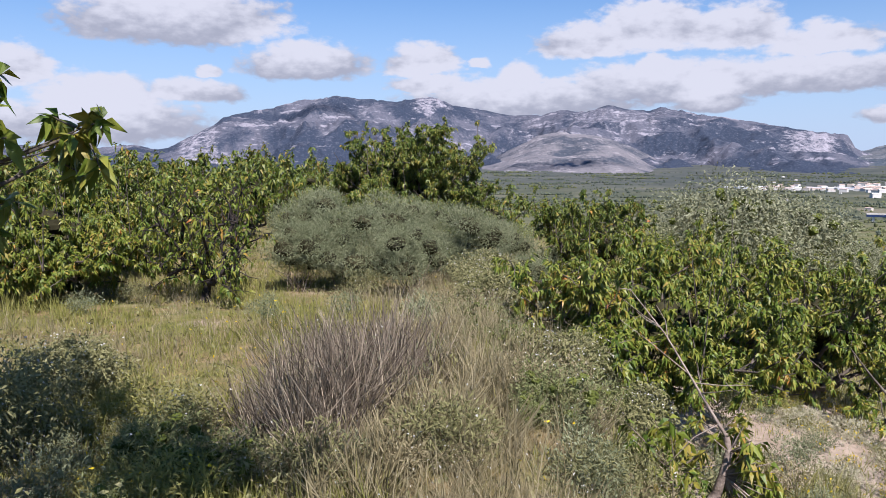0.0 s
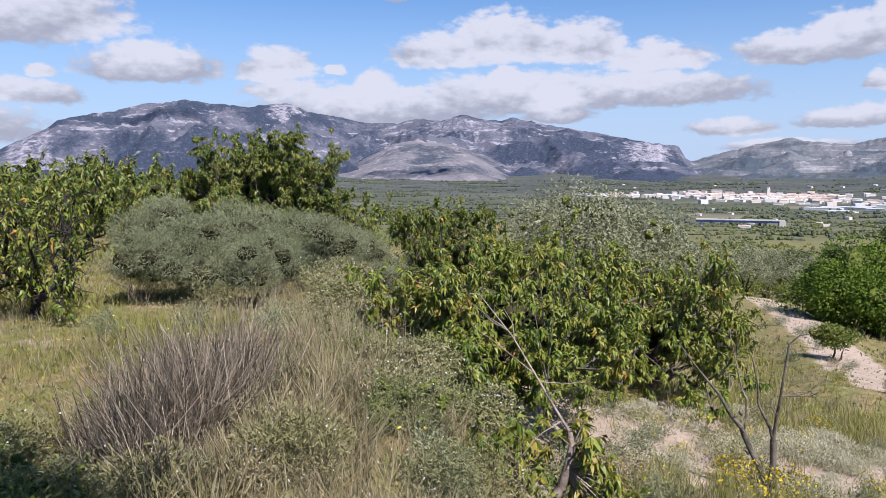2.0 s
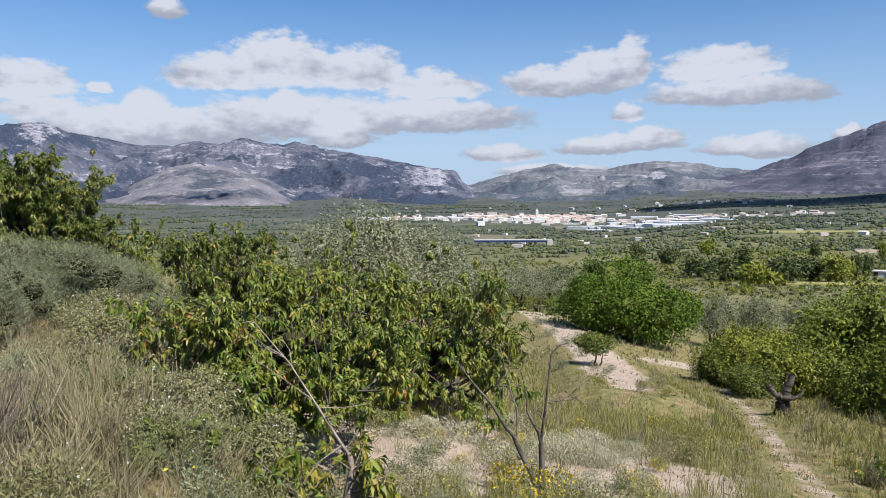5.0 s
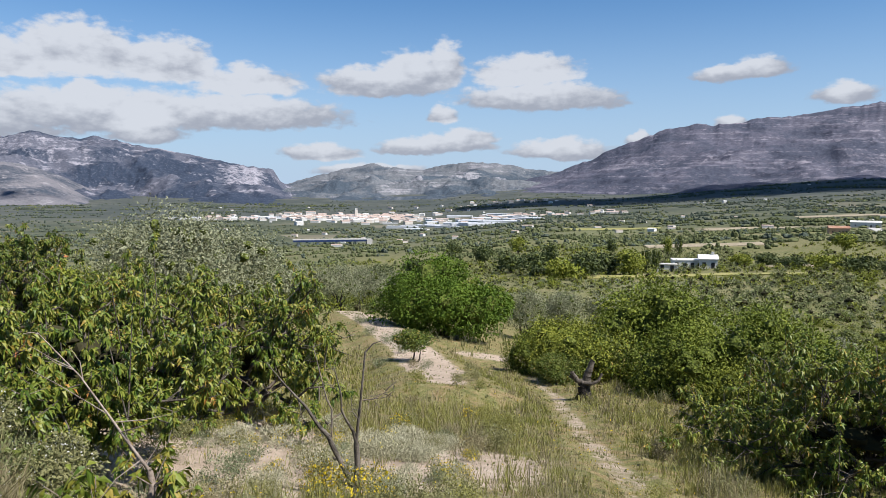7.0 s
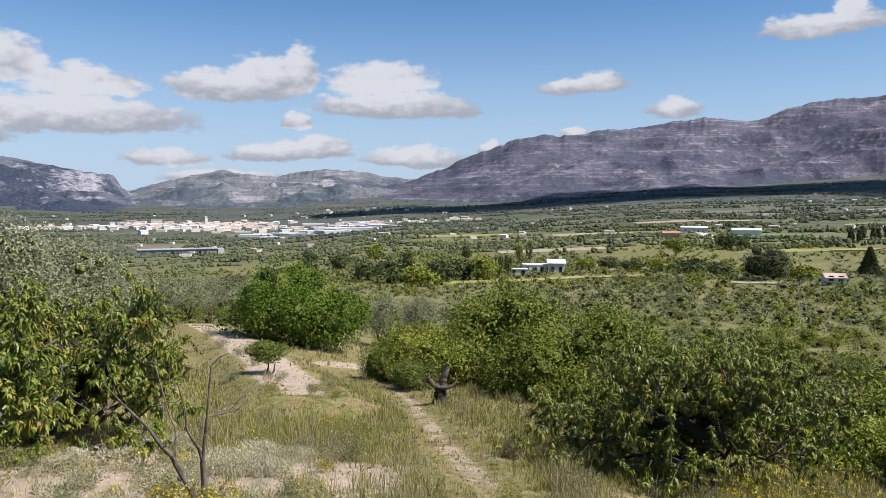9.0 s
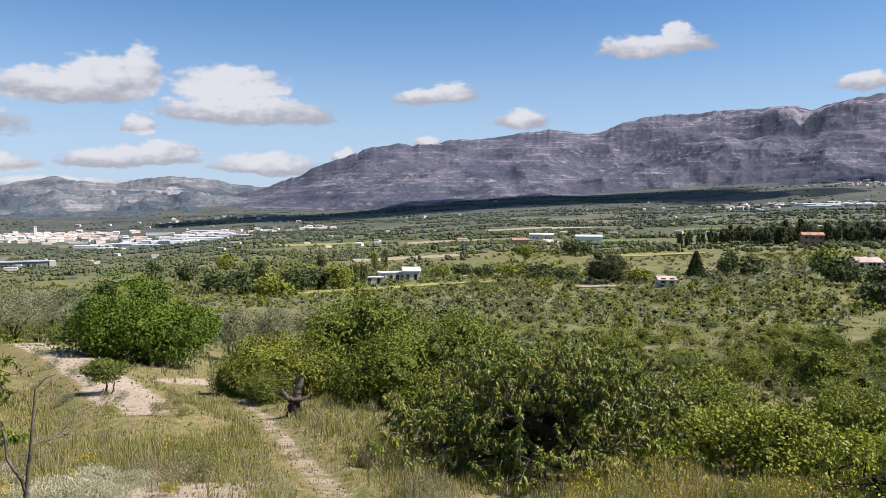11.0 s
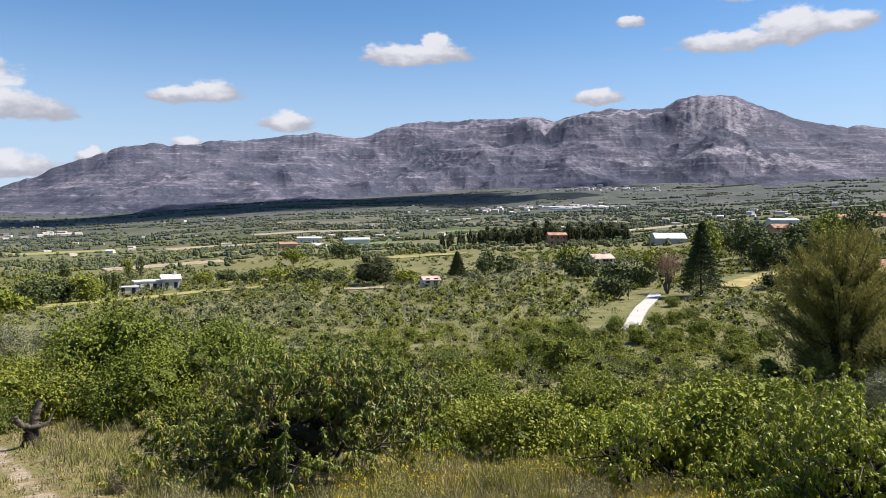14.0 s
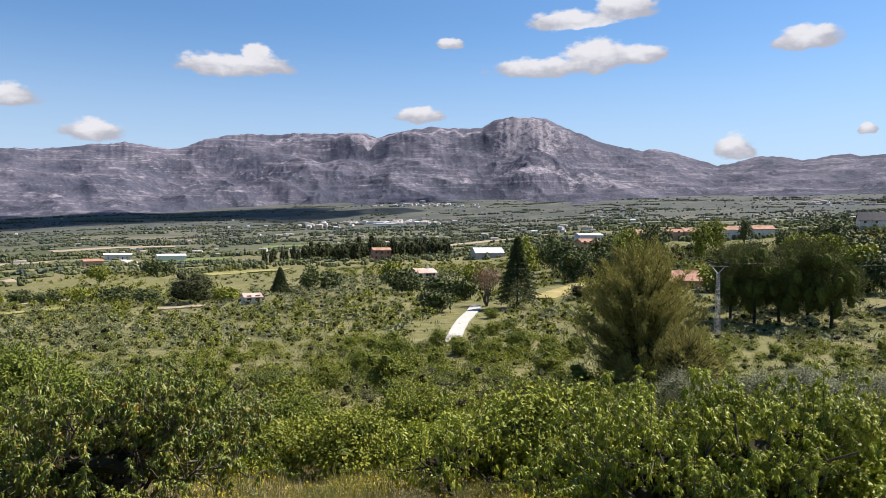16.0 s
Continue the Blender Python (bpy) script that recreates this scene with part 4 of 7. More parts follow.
cherry(MAIN, 14.8, 6.6, 20, 0.88, "low cherry tree with rust-spotted leaves beside a grassy bank")
cherry(SECOND, 26.2, 9.3, 70, 0.98)
cherry(SECOND, 18.5, 9.6, 190, 0.92)
cherry(DENSE, 11.0, 13.0, 190, 0.7)
cherry(BROAD, 70.2, 12.2, 40, 0.96, "broad spreading cherry tree with rusty lower leaves in tall grass")
cherry(VIGOROUS, 109.2, 8.2, 120, 0.74)
cherry(VIGOROUS, 117.0, 8.6, 30, 0.74)
cherry(SMALL, 94.4, 12.4, 0, 1.0)
cherry(VIGOROUS, 91.0, 21.0, 10, 0.9)
cherry(TALL, -2.5, 16.5, 200, 1.08, "large dark green cherry tree behind a grey broom bush", 0.0)
cherry(THIN, -17.2, 8.5, 0, 0.9, "thin old cherry tree with sparse rusty leaves and dark trunk")
for head, dist, turn, scale in ((-27.0, 9.3, 30, 0.66), (-31.5, 9.8, 140, 0.66), (-23.5, 11.0, 260, 0.62), (-19.5, 13.5, 80, 0.62), (-14.0, 15.0, 10, 0.64), (-10.0, 17.5, 150, 0.66),
                                (-7.0, 19.0, 300, 0.7), (-28.0, 14.5, 60, 0.66), (-22.0, 17.0, 200, 0.7), (3.0, 19.5, 30, 0.7), (-25.0, 20.0, 100, 0.75), (-17.0, 20.0, 40, 0.75), (-31.0, 19.0, 20, 0.75), (-12.5, 22.0, 70, 0.8)):
    cherry((DENSE if dist < 12 else DISTANT) if turn % 3 or dist > 12 else MAIN, head, dist, turn, scale if turn % 3 or dist > 12 else scale * 1.25, RED if turn % 4 else GREEN)


def overhanging_tree():
    """A tall cherry tree whose high boughs shade the terrace, with a few low ones."""
    rng = np.random.default_rng(31)
    segs, tips = [], []
    root = np.array([-2.9, 1.5, ground_z(-2.9, 1.5)])
    fork = np.array([0.1, 0, 0.9])
    limb(segs, bent(rng, (0, 0, -0.1), fork, 3, 0.04), 0.09, 0.075)
    low = [(polar(-23.6, 3.8), 1.72, 9, 0.13), (polar(-25.5, 3.8), 1.6, 3, 0.1), (polar(-30.0, 3.6), 1.86, 9, 0.13), (polar(-30.3, 3.6), 1.66, 8, 0.13), (polar(-29.8, 3.7), 1.45, 6, 0.13), (polar(-31.5, 3.9), 1.3, 6, 0.15)]
    high = [((-0.9, 1.7), 3.0, 26, 0.4), ((-1.4, 1.2), 3.3, 26, 0.42), ((-0.4, 1.0), 3.1, 22, 0.4), ((-1.9, 1.9), 2.9, 24, 0.38), ((-2.2, 0.9), 3.2, 22, 0.4), ((-0.9, 0.6), 3.4, 20, 0.4), ((-2.9, 2.2), 2.7, 20, 0.4), ((-3.5, 1.2), 2.8, 20, 0.4), ((-1.2, 2.0), 3.3, 24, 0.45), ((-0.3, 1.4), 3.2, 24, 0.4), ((-0.4, 1.1), 3.0, 22, 0.35), ((-1.7, 2.6), 3.5, 24, 0.45), ((-0.6, 1.6), 3.3, 24, 0.4), ((-1.5, 1.6), 3.0, 24, 0.4)]
    for (x, y), z, n, r in low + high:
        end = np.array([x, y, z]) - root
        path = bent(rng, fork, end, 5, 0.03)
        limb(segs, path, 0.032, 0.006)
        for _ in range(n):
            q = end + rng.normal(size=3) * r * np.array([0.7, 0.7, 0.55])
            segs.append((path[-1 - (rng.random() < 0.3)], q, 0.005, 0.003))
            tips.append((end * 0.35 + q * 0.65, q))
    tips = np.array(tips)
    idx = np.repeat(np.arange(len(tips)), 12)
    base = tips[idx, 0] + (tips[idx, 1] - tips[idx, 0]) * rng.uniform(0.2, 1.05, len(idx))[:, None]
    way = unit(rng.normal(size=(len(idx), 3))) + np.array([0, 0, -0.5])
    t = thing("cherry_tree", "tall cherry tree with long leafy boughs over the terrace", "tree", pose(*root), "cherry trees of the terraces")
    piece("trunk", tube_mesh("trunk", segs, BARK, 6), t)
    piece("crown", leaf_mesh("crown", base, way, 0.11 * rng.uniform(0.7, 1.2, len(idx)), 0.42, CHERRY, rng, 0.35), t)


overhanging_tree()


def cut_trunk():
    rng = np.random.default_rng(33)
    segs = []
    limb(segs, bent(rng, (0, 0, -0.1), (0.02, 0, 1.22), 4, 0.02), 0.055, 0.045)
    limb(segs, np.array([(0.02, 0, 0.95), (0.2, 0, 1.0)]), 0.03, 0.022)
    limb(segs, np.array([(0.01, 0, 0.55), (0.22, -0.05, 0.62)]), 0.03, 0.02)
    plant("cut_trunk", "dark dead trunk with sawn side stubs in the orchard", "tree", [("trunk", tube_mesh("trunk", segs, DARKBARK, 8))], -15.3, 9.6, 15)


cut_trunk()


def young_cherry():
    """Cut-back young tree: forked pale stem, two leafy tufts and one bare arching branch."""
    rng = np.random.default_rng(41)
    fork = np.array([0, 0, 0.06])
    stem, dead = [], []
    limb(stem, bent(rng, (0.01, 0, -0.3), fork, 3, 0.02), 0.046, 0.04)
    right = np.array([fork, (0.06, 0, 0.16), (0.09, 0, 0.28), (0.115, 0.02, 0.4), (0.1, 0.04, 0.48)])
    left = np.array([fork, (-0.05, 0.01, 0.14), (-0.11, 0.02, 0.22), (-0.16, 0.02, 0.25)])
    limb(stem, right, 0.032, 0.016)
    limb(stem, left, 0.03, 0.02)
    # the bare branch leans away over the low tree behind
    arch = np.array([right[-1], (0.02, 0.12, 0.58), (-0.09, 0.25, 0.72), (-0.26, 0.45, 0.93), (-0.5, 0.7, 1.15)])
    limb(dead, arch, 0.011, 0.003)
    for k in range(1, 5):
        for _ in range(3):
            limb(dead, bent(rng, arch[k - 1] + (arch[k] - arch[k - 1]) * rng.uniform(), arch[k] + rng.normal(size=3) * 0.16, 2, 0.05), 0.004, 0.0015)
    tips = []
    for start, mid, r, n in ((right[2], (0.26, 0, 0.2), (0.085, 0.09, 0.17), 70), (left[-1], (-0.22, 0, 0.3), (0.17, 0.14, 0.15), 95), (right[3], (0.17, 0.05, 0.46), (0.09, 0.08, 0.06), 18)):
        for _ in range(n):
            q = np.array(mid) + rng.normal(size=3) * np.array(r) * 0.8
            stem.append((start, q, 0.004, 0.002))
            tips.append((start * 0.25 + q * 0.75, q))
    tips = np.array(tips)
    idx = np.repeat(np.arange(len(tips)), 7)
    base = tips[idx, 0] + (tips[idx, 1] - tips[idx, 0]) * rng.uniform(0.2, 1, len(idx))[:, None]
    way = unit(rng.normal(size=(len(idx), 3))) + np.array([0, 0, -0.6])
    crown = leaf_mesh("crown", base, way, 0.082 * rng.uniform(0.7, 1.2, len(idx)), 0.36, CHERRY, rng, 0.4)
    plant("young_cherry_tree", "cut-back young cherry tree with one bare arching branch", "tree", [("trunk", tube_mesh("trunk", stem, PALEBARK, 8)), ("dead_branch", tube_mesh("dead_branch", dead, PALEBARK)), ("crown", crown)], 18.9, 4.4, -20, dz=0.17)


young_cherry()


def dead_sapling():
    rng = np.random.default_rng(43)
    trunk, stem, branches = [], [], []
    left = np.array([(0, 0, -0.12), (-0.03, 0, 0.1), (-0.18, 0.02, 0.39), (-0.23, 0.02, 0.51), (-0.31, 0.02, 0.6), (-0.41, 0.0, 0.77), (-0.59, -0.02, 0.98), (-0.735, -0.03, 1.17)])
    right = np.array([(0, 0.02, -0.12), (0.015, 0.02, 0.1), (0.02, 0.03, 0.25), (0.01, 0.03, 0.44), (-0.016, 0.03, 0.54), (-0.08, 0.04, 0.65), (-0.114, 0.05, 0.72), (-0.12, 0.05, 0.87), (-0.18, 0.06, 1.11)])
    limb(trunk, left[:5], 0.027, 0.018)
    limb(trunk, left[4:], 0.016, 0.004)
    limb(stem, right[:4], 0.031, 0.023)
    limb(stem, right[3:], 0.016, 0.004)
    limb(stem, np.array([right[3], (0.025, 0.02, 0.6), (0.05, 0.0, 0.82), (0.09, 0.0, 1.24), (0.16, 0.02, 1.31), (0.23, 0.03, 1.33)]), 0.015, 0.003)
    for line, r in (([(-0.2, 0.02, 0.5), (-0.2, 0.05, 0.735), (-0.245, 0.07, 0.83), (-0.3, 0.08, 1.05), (-0.356, 0.1, 1.27), (-0.28, 0.12, 1.3)], 0.009), ([(-0.11, 0.05, 0.7), (-0.19, 0.03, 0.66), (-0.22, 0.02, 0.56)], 0.008),
                    ([(0.05, 0, 0.82), (0.16, 0.04, 0.82), (0.245, 0.06, 0.86), (0.36, 0.08, 0.96)], 0.007), ([(0.16, 0.04, 0.82), (0.27, 0.02, 0.84), (0.34, 0.0, 0.9)], 0.005), ([(-0.41, 0, 0.77), (-0.46, 0.05, 0.7), (-0.45, 0.08, 0.6)], 0.005),
                    ([(-0.59, -0.02, 0.98), (-0.68, 0.05, 0.9), (-0.8, 0.06, 0.86)], 0.004), ([(-0.12, 0.05, 0.87), (-0.2, 0.1, 0.93), (-0.28, 0.12, 0.95)], 0.004), ([(0.03, 0.01, 0.65), (-0.02, -0.05, 0.74), (-0.03, -0.06, 0.86)], 0.006)):
        twig = []
        limb(twig, np.array(line), r, r * 0.35)
        for p, q, _, _ in list(twig) * 2:
            o = np.array(p) + (np.array(q) - np.array(p)) * rng.uniform()
            limb(twig, bent(rng, o, o + rng.normal(size=3) * 0.075, 2, 0.06), 0.003, 0.0012)
        branches.append(("branch", tube_mesh("branch", twig, LICHEN, 5)))
    for z in (0.3, 0.47, 0.62):
        trunk.append((np.array([-0.17 - 0.2 * (z - 0.3), 0.02, z]), np.array([-0.19 - 0.2 * (z - 0.3), -0.02, z + 0.035]), 0.012, 0.006))
    plant("dead_sapling", "leafless forked sapling with lichen on its bark, on bare soil", "tree", [("trunk", tube_mesh("trunk", trunk, BARK, 8)), ("stem", tube_mesh("stem", stem, BARK, 8))] + branches, 34.3, 6.3, -35, 0.95, dz=0.05)


dead_sapling()


def old_stump():
    """A gnarled pollard: swollen bole, one broken leader, low crooked arms and a hollow side."""
    rng = np.random.default_rng(45)

    def gnarled(pts, r0, r1):
        segs, pts = [], np.array(pts, float)
        fine = np.concatenate([pts[:-1, None] + (pts[1:] - pts[:-1])[:, None] * np.linspace(0, 1, 4, endpoint=False)[None, :, None]]).reshape(-1, 3)
        fine = np.concatenate([fine, pts[-1:]])
        fine[1:-1] += rng.normal(size=fine[1:-1].shape) * r1 * 0.09
        rr = np.linspace(r0, r1, len(fine)) * rng.uniform(0.97, 1.03, len(fine))
        for i in range(len(fine) - 1):
            segs.append((fine[i], fine[i + 1], rr[i], rr[i + 1]))
        return segs

    bole = gnarled([(0, 0, -0.2), (-0.01, 0, 0.2), (0.0, 0, 0.5)], 0.2, 0.17)
    for k in range(5):
        a = k * 1.256 + 0.4
        bole += gnarled([(0.13 * math.cos(a), 0.13 * math.sin(a), 0.18), (0.27 * math.cos(a), 0.27 * math.sin(a), -0.12)], 0.07, 0.05)
    leader = gnarled([(0.02, 0, 0.42), (0.08, 0.02, 0.75), (0.2, 0.0, 1.12)], 0.13, 0.075)
    arms = [gnarled([(0.0, 0, 0.5), (-0.2, -0.05, 0.55), (-0.33, -0.08, 0.74), (-0.36, -0.06, 0.8)], 0.085, 0.05),
            gnarled([(-0.05, -0.1, 0.5), (0.2, -0.16, 0.52), (0.36, -0.14, 0.6), (0.46, -0.1, 0.8)], 0.06, 0.03), gnarled([(-0.28, -0.07, 0.64), (-0.42, 0.0, 0.66)], 0.05, 0.035)]
    plant("tree_stump", "blackened pollard stump with stubby crooked arms in tall grass", "stump", [("trunk", tube_mesh("trunk", bole, DARKBARK, 9)), ("leader", tube_mesh("leader", leader, BARK, 9))] + [("arm", tube_mesh("arm", a, BARK, 8)) for a in arms], 51.6, 21.0, -52, 1.0)


old_stump()


def round_tree():
    crown = lobed_crown("crown", 51, 9.0, 7.0, -1.1, 30000, 0.2, WALNUT, 26, 0.5, 0.72, flat=0.8, heart=0.42)
    plant("walnut_tree", "round dense bright green tree beside a sandy bank", "tree", [("trunk", stems(52, 3, 3, 4, BARK, 0.16)), ("crown", crown)], 41.0, 43.5, 0, 0.95)


round_tree()
BONSAI = [("trunk", stems(53, 0.9, 1.1, 4, DARKBARK, 0.06, 0.9)), ("crown", lobed_crown("crown", 54, 2.1, 1.05, 0.65, 3400, 0.1, DEEP, 14, heart=0.5))]
plant("small_tree", "small dark flat-topped tree on the edge of the sandy bank", "tree", BONSAI, 38.8, 24.8, 0, 0.74, dz=-0.12)

BUSHES = [[("stem_cluster", stems(60 + k, 2.6, 2.2, 12, BARK, 0.03)), ("foliage", lobed_crown("foliage", 70 + k, 4.0, 3.7 - 0.4 * k, -0.65, 9000, 0.115, (MAQUIS, SHRUB, DEEP, BROOM)[k], 26, 0.5, 0.55, 0.6, heart=0.4, leafy=True))] for k in range(4)]
for k, (head, dist, turn, scale) in enumerate(((47.6, 30, 0, 0.66), (50.0, 30, 40, 0.82), (53.5, 28, 80, 0.95), (57, 29, 130, 0.95), (60.5, 27, 200, 0.95), (64, 26, 250, 0.9), (67, 24, 10, 0.8), (55.5, 33, 60, 1.05), (62, 32, 90, 0.9),
                                               (71, 21, 40, 0.72), (75, 20, 100, 0.75), (79, 21, 300, 0.75), (83, 20, 30, 0.7), (52, 27.5, 330, 0.75), (49.6, 26, 30, 0.5), (58.5, 24.5, 20, 0.6), (63, 22.5, 60, 0.7), (66.5, 20.5, 140, 0.68), (69, 22.5, 200, 0.75))):
    plant("shrub", "dense olive-green wild shrub on the meadow's edge", "bush", BUSHES[(k * 5 + k // 3) % 4 if k % 5 else 0], head, dist, turn, scale * (0.95, 1.2, 1.05, 1.3)[k % 4] * (1.12 if 54 < head < 68 else 1.0), "shrubs of the slope")

VINE = [[("stem_cluster", stems(80 + k, 1.8, 1.2, 9, BARK, 0.015)), ("foliage", lobed_crown("foliage", 84 + k, 2.8, 1.9 - 0.3 * k, 0.0, 7000, 0.095, (SHRUB, VINES, LUSH)[k], 22, 0.62, 0.6, 0.5, heart=0.3))] for k in range(3)]
for k, (head, dist, turn, scale) in enumerate(((86, 16.5, 0, 0.85), (89, 17.5, 60, 0.95), (93, 17.5, 100, 0.9), (96, 15.0, 200, 1.0), (99.5, 14.5, 20, 1.1), (103, 14.0, 160, 1.15), (106.5, 14.5, 240, 1.1),
                                               (110, 15.5, 300, 1.0), (114, 15, 40, 0.95), (118, 15.5, 90, 0.9), (82, 17.5, 140, 0.8), (78, 17.0, 220, 0.75), (122, 10.0, 20, 0.9), (126, 9.5, 80, 1.0), (91, 20.5, 30, 1.0), (87, 21.5, 200, 1.0))):
    plant("bramble", "tangled bright green bramble thicket at the meadow's foot", "bush", VINE[(k + k // 3) % 3], head, dist, turn, scale * (1.1, 0.8, 1.0, 0.7, 1.15)[k % 5], "brambles of the slope")

for head, dist, turn, scale in ((93.3, 101, 0, 0.9), (94.6, 102, 70, 0.75), (96.2, 108, 150, 0.9), (92.2, 96, 220, 0.8), (97.5, 118, 20, 1.0), (98.6, 126, 90, 0.9), (93.4, 160, 30, 1.1), (97.4, 140, 200, 0.9), (95.0, 96, 120, 0.9), (90.5, 88, 40, 1.0), (97.0, 92, 10, 1.1), (99.5, 100, 160, 1.0), (87.5, 76, 260, 1.0), (85.0, 66, 80, 1.1), (80.5, 62, 140, 1.1), (101.5, 84, 300, 0.9), (76.0, 58, 10, 1.0), (72.0, 66, 60, 0.9)):
    plant("shrub", "rounded green shrub beside a farm lane" if dist > 90 else "dense olive-green wild shrub on the slope", "bush", BUSHES[int(head) % 3], head, dist, turn, scale, "shrubs of the slope")

OLIVES = [[("trunk", stems(90 + k, 2.2, 2.4, 5, DARKBARK, 0.09, 0.8)), ("crown", lobed_crown("crown", 94 + k, 3.8, 3.0, 0.7, 8500, 0.12, SILVER_OLIVE, 30, 0.32, 0.4, 0.6, heart=0.2, leafy=True))] for k in range(3)]
for k, (head, dist, turn, scale) in enumerate(((18.6, 25, 0, 0.95), (21.5, 22, 60, 1.0), (25.5, 25, 120, 1.0), (31, 62, 10, 1.2), (33, 66, 80, 1.2), (35, 72, 160, 1.2), (29, 58, 220, 1.1), (37, 80, 20, 1.1),
                                               (47, 52, 30, 1.0), (50, 58, 90, 1.1), (53, 50, 150, 1.0), (57, 55, 260, 1.0), (61, 48, 0, 0.95), (65, 52, 40, 1.0), (69, 46, 70, 0.9),
                                               (114, 34, 20, 0.9), (117, 32, 60, 0.85), (120, 36, 120, 0.95), (123, 34, 180, 0.9), (111, 44, 240, 0.95), (119, 45, 300, 1.0), (125, 44, 10, 1.0), (113, 28, 10, 0.7), (121, 26, 200, 0.7))):
    plant("olive_tree", "silvery grey-green olive tree with a feathery crown", "tree", OLIVES[k % 3], head, dist, turn, scale, "olive trees")

BROOMS = [[("stem_cluster", stems(100 + k, 1.1, 0.7, 26, STALK, 0.008)), ("foliage", lobed_crown("foliage", 104 + k, 1.5, 1.05, 0.0, 16000, 0.055, BROOM, 11, 0.14, 0.5, 0.5, 1.0, 0.5, heart=0.5, leafy=False))] for k in range(2)]
for k, (head, dist, turn, scale) in enumerate(((-10.8, 9.0, 0, 0.8), (-6.6, 9.2, 80, 1.0), (-2.4, 9.0, 150, 0.85), (1.2, 9.9, 220, 0.95), (4.0, 10.8, 40, 0.8), (-8.8, 11.2, 40, 1.1), (-4.4, 11.4, 300, 1.15), (-0.6, 11.8, 90, 1.05), (6.3, 9.4, 20, 0.5), (7.8, 12.5, 120, 0.65))):
    plant("broom_bush", "grey-green rounded broom bush on the bank", "bush", BROOMS[k % 2], head, dist, turn, scale, "broom bushes")


# ---- meadow ----
def blades(rng, x, y, height, width, lean=0.35, curl=0.35):
    """Bent grass blades, three triangles each."""
    n = len(x)
    p = np.stack([x, y, level(x, y) - 0.02], -1)
    a = rng.uniform(0, 2 * np.pi, n)
    side = np.stack([np.cos(a), np.sin(a), 0 * a], -1) * (width / 2)[:, None]
    b = rng.uniform(0, 2 * np.pi, n)
    tilt = np.stack([np.cos(b), np.sin(b), 0 * b], -1) * np.abs(rng.normal(size=(n, 1))) * lean
    up = unit(tilt + np.array([0, 0, 1.0]))
    mid = p + up * (height * 0.55)[:, None]
    tip = mid + unit(up + tilt * curl * 2 + rng.normal(size=(n, 3)) * 0.12) * (height * 0.45)[:, None]
    v = np.stack([p - side, p + side, mid - side * 0.7, mid + side * 0.7, tip], 1).reshape(-1, 3)
    f = np.array([[0, 1, 3], [0, 3, 2], [2, 3, 4]])
    return v, (np.arange(n)[:, None, None] * 5 + f[None]).reshape(-1, 3)


def spread(rng, n, heads, dists, power=1.0):
    """Plan positions, evenly strewn by heading and thinning out with distance."""
    h = np.radians(rng.uniform(heads[0], heads[1], n))
    d = dists[0] * (dists[1] / dists[0]) ** (rng.uniform(0, 1, n) ** power)
    return d * np.sin(h), d * np.cos(h), np.degrees(h), d


def patchy(x, y, s, k=0.0):
    return 0.5 + 0.25 * (np.sin(x * s + k + 1.7 * np.sin(y * s * 0.7 + k)) + np.sin(y * s * 1.3 + 2 * k + 1.3 * np.sin(x * s * 0.9)))


def trodden(x, y):
    """How high plants stand: low beside the footpath, the sandy bank and on the bare soil."""
    terrace = smooth(-3, -9, np.degrees(np.arctan2(x, y))) * (np.hypot(x, y) > 2.7)
    return (1 - 0.2 * terrace) * (1 - 0.65 * np.clip(strip(x, y, FOOT_TRACK, 0.9) + strip(x, y, BANK_TRACK, 2.6) + 0.6 * dirt_at(x, y), 0, 1))


def meadow(name, label, category, seed, n, heads, dists, height, width, mat, keep, lean=0.35):
    rng = np.random.default_rng(seed)
    x, y, h, d = spread(rng, n // 12, heads, dists)
    ok = rng.uniform(0, 1, len(x)) < keep(x, y, h, d)
    # blades stand in tufts, each of its own height, spread out from its middle
    tall, wide = rng.uniform(0.45, 1.35, ok.sum()), rng.uniform(0.025, 0.085, ok.sum())
    k = np.repeat(np.arange(ok.sum()), 12)
    a, q = rng.uniform(0, 2 * np.pi, len(k)), np.abs(rng.normal(size=len(k)))
    off = wide[k] * q * np.maximum(1, d[ok][k] / 10)
    x, y, d = x[ok][k] + off * np.cos(a), y[ok][k] + off * np.sin(a), d[ok][k]
    hh = rng.uniform(height[0], height[1], len(x)) * (0.35 + 1.3 * patchy(x, y, 2.3, seed) ** 1.5) * tall[k] * trodden(x, y)
    ww = width * (0.7 + 0.6 * rng.uniform(size=len(x))) * np.maximum(1, d / 7)
    v, f = blades(rng, x, y, hh, ww, lean)
    return tagged(new(name, fast_mesh(name, v, f, mat)), label, category, kind="stuff")


def berm(x, y):
    return np.exp(-((x - 0.05 * y - 0.5) / 1.5) ** 2) * smooth(1.5, 3, y)


